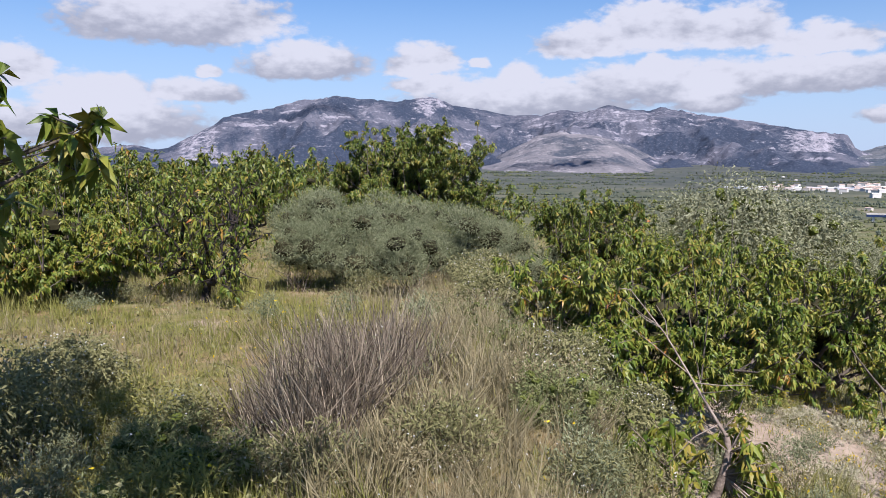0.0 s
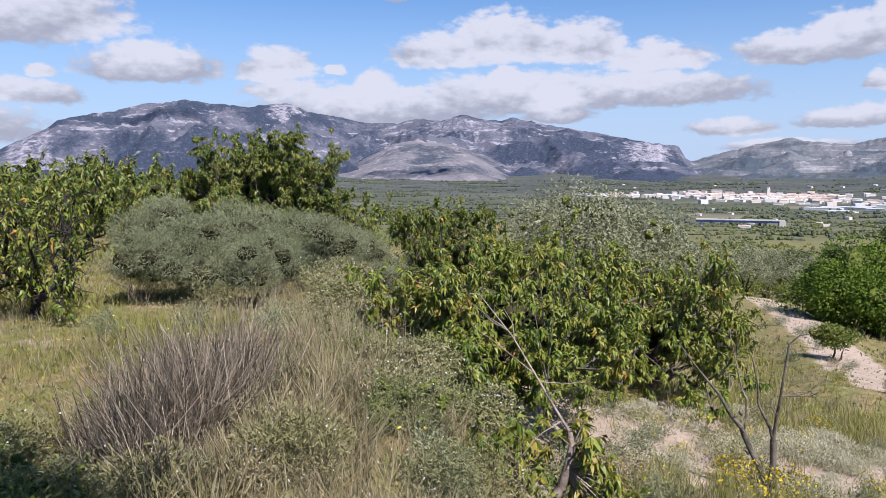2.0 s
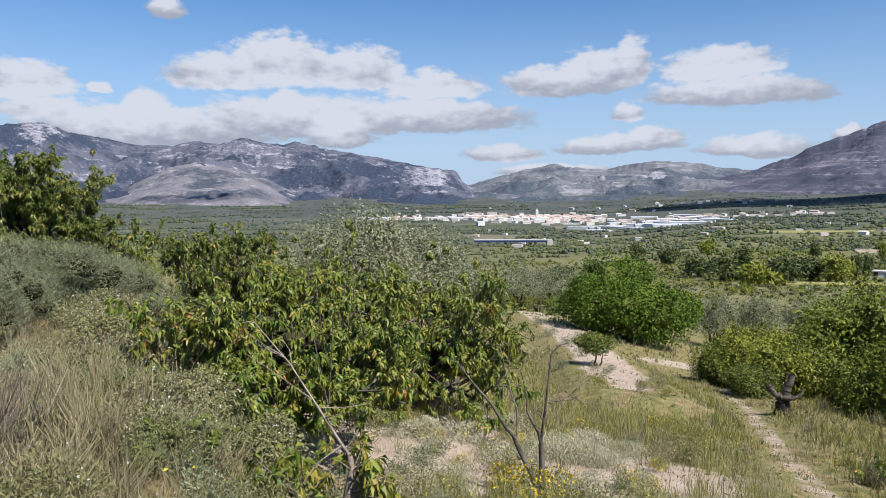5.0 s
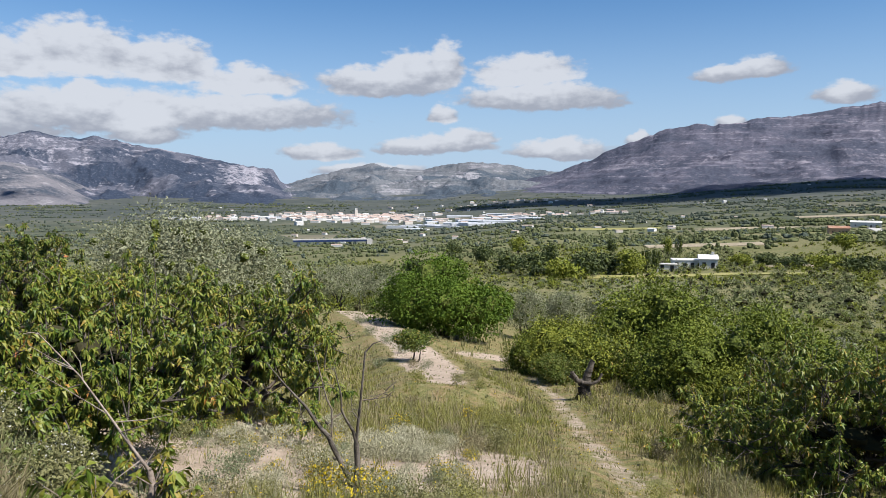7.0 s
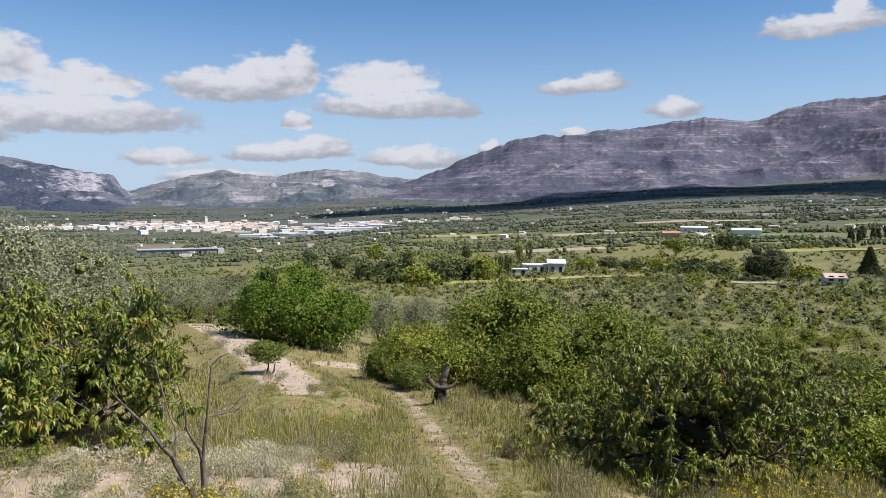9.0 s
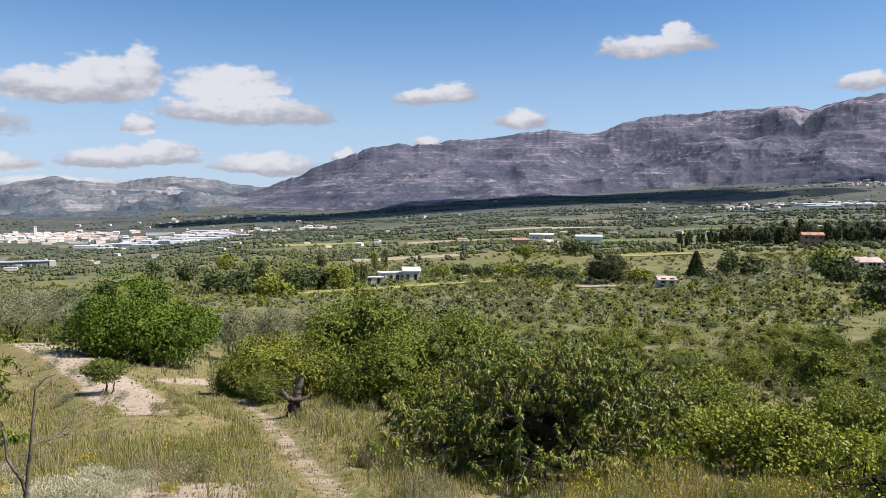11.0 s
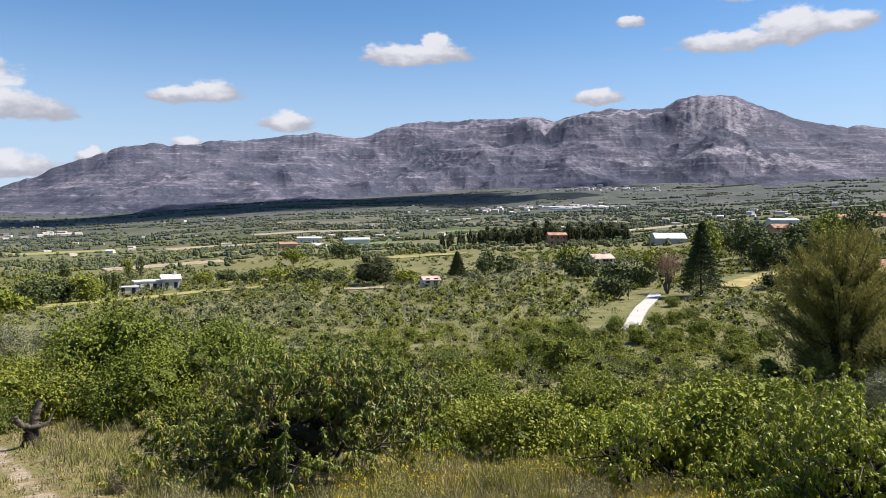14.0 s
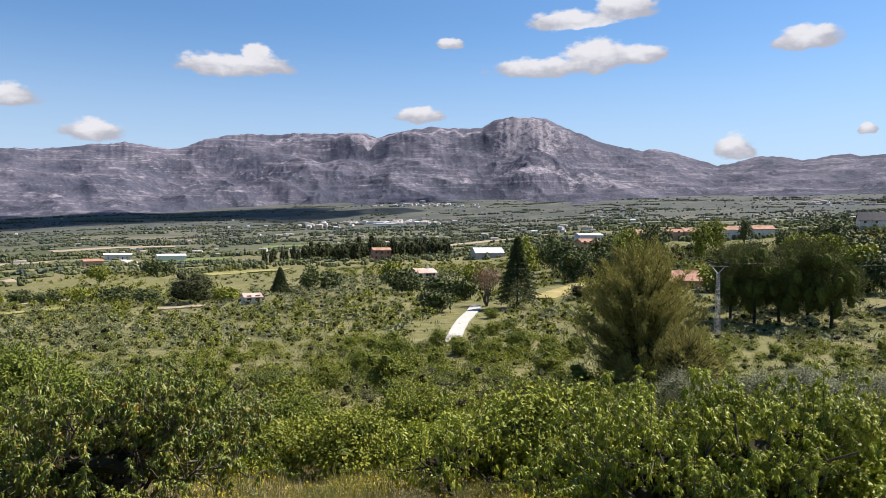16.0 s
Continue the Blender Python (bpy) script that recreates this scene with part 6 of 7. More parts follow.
for k, (head, dist, w, h) in enumerate(((69, 330, 9, 9), (72.5, 400, 12, 10), (73.5, 405, 9, 9), (89.5, 240, 9, 7), (44, 330, 12, 8), (41.5, 420, 12, 9), (46.5, 380, 10, 9), (38.5, 300, 11, 7), (36, 260, 10, 6), (40.3, 270, 9, 7), (49, 300, 8, 8), (53.5, 350, 6, 8),
                                        (57.5, 330, 5, 10), (58.3, 330, 4, 11), (102, 255, 8, 17), (100, 240, 10, 10), (103.5, 215, 11, 9), (105.5, 245, 10, 12), (106.5, 260, 10, 11), (101.2, 270, 8, 9), (109.5, 330, 12, 12), (112.5, 260, 8, 16),
                                        (95, 175, 9, 6), (93.3, 180, 8, 6), (96, 200, 10, 8), (91, 190, 8, 5), (118, 300, 10, 9), (121, 260, 9, 8), (46, 250, 12, 7), (48, 232, 12, 8), (50, 212, 11, 7), (51.6, 228, 12, 8), (53, 242, 12, 8), (54.8, 236, 10, 8), (56, 244, 4, 10), (56.7, 246, 4, 9), (62.5, 268, 8, 4), (64.2, 262, 9, 4), (66, 250, 9, 3.5), (68, 246, 10, 4), (70, 240, 11, 4), (72, 232, 9, 4), (77.5, 214, 9, 4), (83.5, 222, 7, 9), (85, 230, 10, 5), (99.8, 250, 11, 14), (102.8, 238, 11, 13), (104, 232, 10, 10), (107.5, 270, 12, 13), (106, 228, 9, 9), (109, 300, 11, 12), (113.5, 320, 12, 14), (90.5, 205, 11, 6), (93, 150, 8, 5), (114, 180, 10, 6), (117, 176, 11, 6), (120, 170, 11, 6), (122.5, 180, 12, 9), (124, 170, 10, 8), (116, 230, 12, 9), (119, 240, 12, 10), (123, 230, 12, 10), (121, 300, 14, 11), (112.5, 200, 9, 6), (115.5, 360, 8, 12), (110, 210, 8, 7))):
    plant("valley_tree", "dark leafy tree standing among the valley's orchards", "tree",
          [("trunk", stems(440 + k, w * 0.4, h * 0.6, 3, DARKBARK, 0.14)), ("crown", lobed_crown("crown", 480 + k, w, h * 0.95, 0.1, 1100, 0.1 * w, PINE if k % 3 else SHRUB, 16, 0.5, 0.6, 0.3))], head, dist, 0, 1.0, "trees of the valley")


def strewn(name, label, seed, x, y, w, h, per, mat, squash=0.5, heart=1.0, lobes=4):
    """Many far trees as one mass of clumps, each tree of a few uneven lobes."""
    rng = np.random.default_rng(seed)
    n = len(x)
    a, q = rng.uniform(0, 2 * np.pi, (n, lobes)), rng.uniform(0.1, 0.42, (n, lobes))
    lx, ly, lh = x[:, None] + w[:, None] * q * np.cos(a), y[:, None] + w[:, None] * q * np.sin(a), h[:, None] * rng.uniform(0.55, 1.05, (n, lobes))
    lr = w[:, None] * rng.uniform(0.2, 0.36, (n, lobes))
    idx, k = np.repeat(np.arange(n), per), rng.integers(0, lobes, n * per)
    d = unit(rng.normal(size=(n * per, 3)))
    d[:, 2] = np.abs(d[:, 2])
    q = d * rng.uniform(0.5, 1.0, (n * per, 1)) ** 0.6
    z = level(x, y)
    p = np.stack([lx[idx, k] + q[:, 0] * lr[idx, k], ly[idx, k] + q[:, 1] * lr[idx, k], z[idx] + q[:, 2] * lh[idx, k] * 0.95], -1)
    way = d * 0.6 + unit(rng.normal(size=(n * per, 3))) + np.array([0, 0, 0.2])
    size = (w[idx] * 0.5 + h[idx] * 0.5) * squash * rng.uniform(0.6, 1.2, n * per)
    me = leaf_mesh(name, p - way * 0.3 * size[:, None], way, size, 0.65, mat, rng, 0.1, d + np.array([0, 0, 0.5]), True, 0.45)
    if heart:
        me = with_hearts(me, np.stack([x, y, z + h * 0.3], -1), np.stack([w * 0.27, w * 0.27, h * 0.3], -1) * heart, mat, rng)
    else:
        c = np.stack([lx, ly, z[:, None] + lh * 0.28], -1).reshape(-1, 3)
        me = with_hearts(me, c, np.stack([lr * 1.05, lr * 1.05, lh * 0.45], -1).reshape(-1, 3), mat, rng, True, True)
    return tagged(new(name, me), label, "trees", kind="stuff")


FIELDS = [([polar(49.5, 222), polar(54, 227), polar(58, 229), polar(62, 232), polar(67.5, 227)], 6), ([polar(72.0, 206), polar(74.1, 204), polar(76.0, 203)], 5), ([polar(64.0, 258), polar(66.2, 256), polar(67.5, 256)], 8),
          ([polar(72.6, 640), polar(75.0, 646), polar(77.6, 640)], 42), ([polar(81.5, 520), polar(84.0, 512), polar(86.6, 500)], 34), ([polar(101.2, 170), polar(102.6, 184), polar(104.4, 200)], 5.5),
          ([polar(76.0, 395), polar(79.0, 398), polar(82.0, 392)], 20), ([polar(56.0, 420), polar(60.0, 425), polar(64.0, 428)], 22), ([polar(66.0, 1000), polar(70.0, 1010), polar(74.0, 1005)], 60), ([polar(80.0, 900), polar(84.0, 910), polar(88.0, 905)], 50),
          ([polar(94.0, 760), polar(98.0, 770), polar(102.0, 770)], 46), ([polar(50.0, 800), polar(54.0, 805), polar(57.0, 800)], 40), ([polar(104.0, 900), polar(108.0, 905), polar(112.0, 900)], 60), ([polar(60.0, 700), polar(63.0, 706), polar(66.0, 700)], 34)]


def fielded(x, y):
    """True on the open fields."""
    return sum(strip(x, y, line, width) for line, width in FIELDS) > 0.05


ROAD = [polar(94.3, 106), polar(94.55, 114), polar(94.8, 124), polar(95.2, 136), polar(95.9, 150), polar(96.2, 160)]


ORCHARD = [[[("trunk", stems(490 + 2 * k + j, 1.6, 1.6, 4, DARKBARK, 0.07, 0.8)), ("crown", lobed_crown("crown", 494 + 2 * k + j, 3.6, 2.7, -0.35, 3200, 0.13, mat, 22, 0.5, 0.6, 0.5, heart=0.55, leafy=True))] for j in range(2)] for k, mat in enumerate((OLIVE, SHRUB))]


def valley_trees():
    rng = np.random.default_rng(501)
    spots = []
    # orchard rows on the slope and the near valley floor
    for k, (mat, lo, hi, sp, name, label, wide, tall, share) in enumerate((
            (OLIVE, 55, 420, 5.6, "olive_orchard", "rows of grey-green olive trees", 3.3, 2.1, 0.48),
            (SHRUB, 40, 480, 5.4, "fruit_orchard", "rows of green fruit trees", 3.3, 2.1, 0.44),
            (BROOM, 36, 300, 5.6, "scrub", "low scrub between the orchards", 3.4, 1.4, 0.5))):
        gx, gy = np.meshgrid(np.arange(-300, 490, sp), np.arange(-300, 490, sp * 0.9))
        gx, gy = gx.ravel() + rng.normal(size=gx.size) * sp * 0.2, gy.ravel() + rng.normal(size=gx.size) * sp * 0.2
        ca, sa = math.cos(0.5 + k * 0.35), math.sin(0.5 + k * 0.35)
        x, y = gx * ca - gy * sa, gx * sa + gy * ca
        d, h = np.hypot(x, y), np.degrees(np.arctan2(x, y))
        field = patchy(x, y, 0.035, 1.5 * k)
        ok = (d > lo) & (d < hi) & (h > -34) & (h < 128) & (field + 0.13 * rng.normal(size=len(x)) > 1 - share - 0.07 + 0.3 * smooth(260, 430, d)) & (strip(x, y, ROAD, 8) < 0.05) & ~fielded(x, y) & ((k > 0) | (h < 70) | (rng.uniform(size=len(x)) < 0.3)) & ~((d < 62) & (h < 46) & (h > 26)) & ~((h < 8) & (d < 60))
        x, y, d = x[ok], y[ok], d[ok]
        w = wide * rng.uniform(0.45, 1.0, len(x)) ** 0.8 * np.where(rng.uniform(size=len(x)) < 0.12, 1.7, 1.15)
        hh = tall * w / wide * rng.uniform(0.8, 1.2, len(x))
        close = d < 115
        if k < 2:
            for a, b, q in zip(x[close], y[close], w[close]):
                spots.append((a, b, q, 1 if k == 1 or math.degrees(math.atan2(a, b)) > 74 else 0))
        else:
            strewn("green_scrub", "low bright green scrub between the orchards", 515, x[close][::2] + 2.0, y[close][::2] + 1.5, w[close][::2], hh[close][::2] * 1.2, 300, VINES, 0.1, 0.4, 6)
            strewn(name, label, 510 + k, x[close], y[close], w[close], hh[close], 300, SHRUB, 0.1, 0.4, 6)
        strewn(name, label, 520 + k, x[~close], y[~close], w[~close], hh[~close], 64, mat, 0.19, 0.55)
    rng.shuffle(spots)
    kept = []
    for a, b, q, k in sorted(spots[:330], key=lambda v: math.hypot(v[0], v[1])):
        if len(kept) < 210 and all(math.hypot(a - u[0], b - u[1]) > 3.2 for u in kept):
            kept.append((a, b))
            t = thing("orchard_tree", "silvery olive tree of the sloping orchards" if k == 0 else "rounded green fruit tree of the sloping orchards", "tree", pose(a, b, ground_z(a, b), 0, 0, (a * 37 + b * 11) % 360), "trees of the orchards")
            t.scale = (q / 3.4, q / 3.4, q / 3.4)
            for nm, me in ORCHARD[k][int(a * 7 + b) % 2]:
                piece(nm, me, t)
    # wild shrubs that fill the gaps between the orchards
    for j, (mat, seed, label) in enumerate(((SHRUB, 516, "low green shrubs between the orchards"), (MAQUIS, 517, "low dark green shrubs between the orchards"), (OLIVE, 518, "low grey-green shrubs between the orchards"))):
        x, y, h, d = spread(rng, 2300, (24, 128), (46, 260), 0.8)
        ok = (patchy(x, y, 0.07, 2.0 * j) + 0.2 * rng.normal(size=len(x)) > 0.56) & (strip(x, y, ROAD, 7) < 0.05) & ~fielded(x, y) & ~((d < 64) & (h < 46))
        x, y = x[ok], y[ok]
        w = rng.uniform(0.9, 3.2, len(x))
        strewn("wild_shrubs", label, seed, x, y, w, w * rng.uniform(0.45, 0.8, len(x)), 260, mat, 0.075, 0.6, 6)
    # wooded hillside below the far houses
    x, y, h, d = spread(rng, 1500, (103, 129), (165, 430), 0.8)
    ok = (patchy(x, y, 0.03, 5.0) + 0.2 * rng.normal(size=len(x)) > 0.5) & ~fielded(x, y)
    x, y = x[ok], y[ok]
    w = rng.uniform(3.0, 7.5, len(x))
    for mat, part_, seed, label in ((SHRUB, slice(0, None, 2), 535, "leafy green trees of the hillside"), (PINE, slice(1, None, 2), 536, "dark evergreen trees of the hillside")):
        strewn("hillside_trees", label, seed, x[part_], y[part_], w[part_], w[part_] * rng.uniform(0.6, 1.0, len(w[part_])), 150, mat, 0.085, 0.75, 6)
    # far hedges, groves and scattered trees
    n = 30000
    h = rng.uniform(-34, 128, n)
    d = 380 * (3000 / 380) ** rng.uniform(0, 1, n)
    x, y = d * np.sin(np.radians(h)), d * np.cos(np.radians(h))
    v = 0.55 * patchy(x, y, 0.012, 2.0) + 0.45 * patchy(h * 0.6 + 0.8 * np.sin(np.log(d) * 9), np.log(d) * 24, 1.0, 1.0) + 0.5 * (patchy(x, y, 0.05, 4.0) - 0.5) + 0.15 * rng.normal(size=n)
    ok = (v > 0.57 + 0.05 * (d < 1000)) & ~fielded(x, y) & ~((h > 27) & (h < 47) & (d > 1450) & (d < 1950))
    x, y, d, v = x[ok], y[ok], d[ok], v[ok]
    w = rng.uniform(2.5, 6.5, len(x)) * (0.75 + d / 3500)
    hh = rng.uniform(1.8, 4.5, len(x))
    dark = ((v > 0.72) | (rng.uniform(size=len(v)) < 0.25)) & (d > 800)
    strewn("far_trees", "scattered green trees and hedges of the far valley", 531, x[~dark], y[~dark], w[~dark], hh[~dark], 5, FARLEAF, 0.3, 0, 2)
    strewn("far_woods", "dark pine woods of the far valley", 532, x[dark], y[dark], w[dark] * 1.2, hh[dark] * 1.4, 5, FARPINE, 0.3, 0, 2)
    # hedgerows and groves, drawn out along the terraces
    hx, hy, hw, hz = [], [], [], []
    for _ in range(1200):
        h, d = rng.uniform(-34, 128), 430 * (2700 / 430) ** rng.uniform(0, 1)
        if 27 < h < 47 and 1400 < d < 1950 or d < 1000 and rng.uniform() < 0.3:
            continue
        long, deep = rng.uniform(15, 110) * (0.7 + d / 2000), rng.uniform(3, 22)
        m = int(4 + long * (0.1 + deep / 130))
        a = radians(h) + rng.normal() * 0.25
        u, v = rng.uniform(-0.5, 0.5, m) * long, rng.uniform(-0.5, 0.5, m) * deep
        cx, cy = polar(h, d)
        hx.append(cx + u * math.cos(a) + v * math.sin(a))
        hy.append(cy - u * math.sin(a) + v * math.cos(a))
        hw.append(rng.uniform(4, 9, m) * (0.8 + d / 4000))
        hz.append(rng.uniform(0.6, 1.1, m) * rng.uniform(2.5, 6.5) * (0.8 + d / 4000))
    hx, hy, hw, hz = (np.concatenate(v) for v in (hx, hy, hw, hz))
    free = ~fielded(hx, hy)
    hx, hy, hw, hz = hx[free], hy[free], hw[free], hz[free]
    half = rng.uniform(size=len(hx)) < np.where(np.hypot(hx, hy) < 1000, 0.8, 0.3)
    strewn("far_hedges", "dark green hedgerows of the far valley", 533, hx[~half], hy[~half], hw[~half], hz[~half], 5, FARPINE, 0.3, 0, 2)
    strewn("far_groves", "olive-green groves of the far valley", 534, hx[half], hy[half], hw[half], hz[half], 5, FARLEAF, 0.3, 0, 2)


valley_trees()


def poplar_wood():
    rng = np.random.default_rng(541)
    tall = [("trunk", tube_mesh("trunk", [((0, 0, -0.5), (0, 0, 9), 0.25, 0.08)], DARKBARK, 5)), ("crown", lobed_crown("crown", 542, 6.0, 16.5, -2.5, 1100, 0.75, PINE, 18, 0.45, 0.6, 0.4, heart=0.6, leafy=False))]
    wide = [("trunk", tube_mesh("trunk", [((0, 0, -0.5), (0, 0, 9), 0.3, 0.1)], DARKBARK, 5)), ("crown", lobed_crown("crown", 543, 12, 17, -2.5, 1500, 0.9, PINE, 20, 0.5, 0.6, 0.3, heart=0.6, leafy=False))]
    for k in range(34):
        head = 80.2 + 14.2 * (k + rng.uniform(-0.3, 0.3)) / 34
        plant("poplar" if k % 2 else "wood_tree", "tall dark tree of a wooded row by a red house", "tree", tall if k % 2 or k < 8 else wide, head, 470 + rng.uniform(-25, 30), rng.uniform(0, 360), rng.uniform(0.7, 1.1) * (0.75 if k < 8 else 1), "wooded row")


poplar_wood()


# ---- buildings ----
def box_mesh(name, x0, y0, z0, x1, y1, z1, mat):
    v = [(x, y, z) for x in (x0, x1) for y in (y0, y1) for z in (z0, z1)]
    f = [(0, 1, 3, 2), (4, 6, 7, 5), (0, 4, 5, 1), (2, 3, 7, 6), (0, 2, 6, 4), (1, 5, 7, 3)]
    return fast_mesh(name, v, f, mat)


def gable_mesh(w, d, z, rise, mat, over=0.4):
    """Two-pitched tiled roof with thickness and eaves."""
    x, y, t = w / 2 + over, d / 2 + over, 0.22
    v = [(-x, -y, z), (x, -y, z), (x, y, z), (-x, y, z), (-x, 0, z + rise), (x, 0, z + rise),
         (-x, -y, z + t), (x, -y, z + t), (x, y, z + t), (-x, y, z + t), (-x, 0, z + rise + t), (x, 0, z + rise + t)]
    f = [(6, 7, 11, 10), (8, 9, 10, 11), (0, 1, 7, 6), (2, 3, 9, 8), (0, 4, 5, 1), (3, 2, 5, 4), (0, 6, 10, 4), (4, 10, 9, 3), (1, 5, 11, 7), (5, 2, 8, 11)]
    return fast_mesh("roof", v, f, mat)


def wall_mesh(w, d, h, rise, mat):
    """Walls with gable ends."""
    x, y = w / 2, d / 2
    v = [(-x, -y, -1.5), (x, -y, -1.5), (x, y, -1.5), (-x, y, -1.5), (-x, -y, h), (x, -y, h), (x, y, h), (-x, y, h), (-x, 0, h + rise), (x, 0, h + rise)]
    f4 = [(0, 1, 5, 4), (2, 3, 7, 6), (1, 2, 6, 5), (3, 0, 4, 7), (4, 5, 9, 8), (6, 7, 8, 9), (5, 6, 9, 9), (7, 4, 8, 8)]
    me = bpy.data.meshes.new("wall")
    me.from_pydata(v, [], [tuple(dict.fromkeys(q)) for q in f4 if q not in (f4[4], f4[5])])
    me.materials.append(mat)
    return me


def house(label, head, dist, w, d, h, rise, wall, roof, turn=0.0, windows=3, flat=False, group="houses of the valley", category="house", chimney=False, floors=1):
    x, y = polar(head, dist)
    t = thing("house", label, category, pose(x, y, ground_z(x, y), 0, 0, -head + turn), group)
    if flat:
        piece("wall", box_mesh("wall", -w / 2, -d / 2, -1.5, w / 2, d / 2, h, wall), t)
        piece("roof", box_mesh("roof", -w / 2 - 0.15, -d / 2 - 0.15, h, w / 2 + 0.15, d / 2 + 0.15, h + 0.3, roof), t)
    else:
        piece("wall", wall_mesh(w, d, h, rise, wall), t)
        r = piece("roof", gable_mesh(w, d, h - 0.05, rise, roof), t)
        if chimney:
            piece("chimney", box_mesh("chimney", w * 0.2, -0.4, h, w * 0.2 + 0.8, 0.4, h + rise + 1.0, wall), r)
    if windows:
        pane = box_mesh("window", -0.55, -0.06, 0, 0.55, 0.06, 1.2, DARK)
        for fl in range(floors):
            for k in range(windows):
                piece("window", pane, t, at=pose(-w / 2 + w * (k + 0.5) / windows, -d / 2, 1.0 + 2.9 * fl))
        piece("door", box_mesh("door", -0.5, -0.05, 0, 0.5, 0.05, 2.05, DARK), t, at=pose(w * 0.5 / max(windows, 1), -d / 2 - 0.02, 0.0))
    return t


house("low white farmhouse with a flat roof in the orchards", 58.9, 262, 10, 6, 2.8, 0, WALL, WALL, 8, 4, True)
house("white farmhouse wing with a chimney", 60.3, 260, 5.5, 6, 3.2, 1.2, WALL, WALL, 5, 2, chimney=True)
house("small white outbuilding of a farmhouse", 57.5, 250, 6, 4, 2.2, 0, WALL, CONCRETE, 0, 2, True)
house("small cottage with a pale tiled roof", 79.3, 197, 4.2, 4, 1.6, 0.9, WALL, PALETILE, 15, 2)
house("cream villa with a shallow tiled roof", 92.1, 262, 7.6, 6, 1.9, 1.5, WALL, PALETILE, 30, 3, chimney=True)
house("square red-brown house before a dark wood", 88.9, 430, 10, 9, 5.6, 1.4, TILE, TILE, 10, 3, floors=2)
house("long white industrial shed with a shallow roof", 97.0, 395, 15, 12, 2.8, 2.6, CONCRETE, METAL, 14, 0, category="shed")
house("cream farmhouse among far orchards", 68.6, 590, 13, 8, 4, 1.5, OCHRE, TILE, 10, 3)
house("white farmhouse beside a lane", 70.2, 700, 22, 9, 4, 1.2, WALL, WALL, 0, 3)
house("white farm shed in green fields", 73.7, 640, 22, 10, 4, 1.4, WALL, METAL, 10, 0, category="shed")
house("ochre house with a terracotta roof", 104.5, 328, 8, 7, 4.4, 1.5, OCHRE, TILE, 25, 3, floors=2)
house("pale blue-white warehouse behind trees", 104.6, 440, 14, 9, 4.5, 1.0, METAL, METAL, 20, 0, category="shed")
house("villa with a broad brown tiled roof", 111.0, 190, 9, 8, 1.8, 2.2, OCHRE, TILE, 15, 2)
for k, (head, dist) in enumerate(((108.5, 415), (109.6, 418), (110.7, 412), (111.8, 415), (112.9, 410))):
    house("terracotta-roofed terrace house on the hillside", head, dist, 7.4, 7, 4.2, 1.7, OCHRE, TILE, 15 + 5 * (k % 2), 2, group="terracotta row", floors=2)
house("white villa with a tiled roof on the hillside", 115.0, 400, 12, 9, 4.5, 1.8, WALL, TILE, -15, 3)
house("white villa with a tiled roof on the hillside", 116.6, 405, 10, 8, 4, 1.8, WALL, TILE, 20, 2)
house("white house with a dark pitched roof on the hill", 123.5, 430, 15, 10, 5, 4.2, WALL, DARK, 10, 3, floors=2)
house("pale rendered house half hidden by trees", 126.4, 150, 9, 8, 4, 1.4, CONCRETE, TILE, 25, 2)

CHIPS = [(WALL, PALETILE), (WALL, WALL), (CREAM, PALETILE), (WALL, PALETILE)]
TOWN_MESHES = []
for k in range(8):
    r = random.Random(600 + k)
    w, d, h = r.uniform(9, 20), r.uniform(9, 14), r.uniform(6, 12)
    wl_, rf_ = CHIPS[k % 4]
    TOWN_MESHES.append((wall_mesh(w, d, h, 2.2, wl_), gable_mesh(w, d, h - 0.05, 2.2, rf_, 0.3)))
HALLS = [(box_mesh("wall", -24, -11, -2, 24, 11, 7, WALL), gable_mesh(48, 22, 6.9, 1.6, METAL, 0.4)), (box_mesh("wall", -34, -14, -2, 34, 14, 8, METAL), gable_mesh(68, 28, 7.9, 1.8, METAL, 0.4))]


def far_house(name, r, head, dist, meshes, label, group, scale=1.0):
    x, y = polar(head, dist)
    t = thing(name, label, "house", pose(x, y, ground_z(x, y), 0, 0, -head + r.uniform(-35, 35)), group)
    t.scale = (scale * 1.25, scale, scale * 0.65)
    piece("wall", meshes[0], t)
    piece("roof", meshes[1], t)


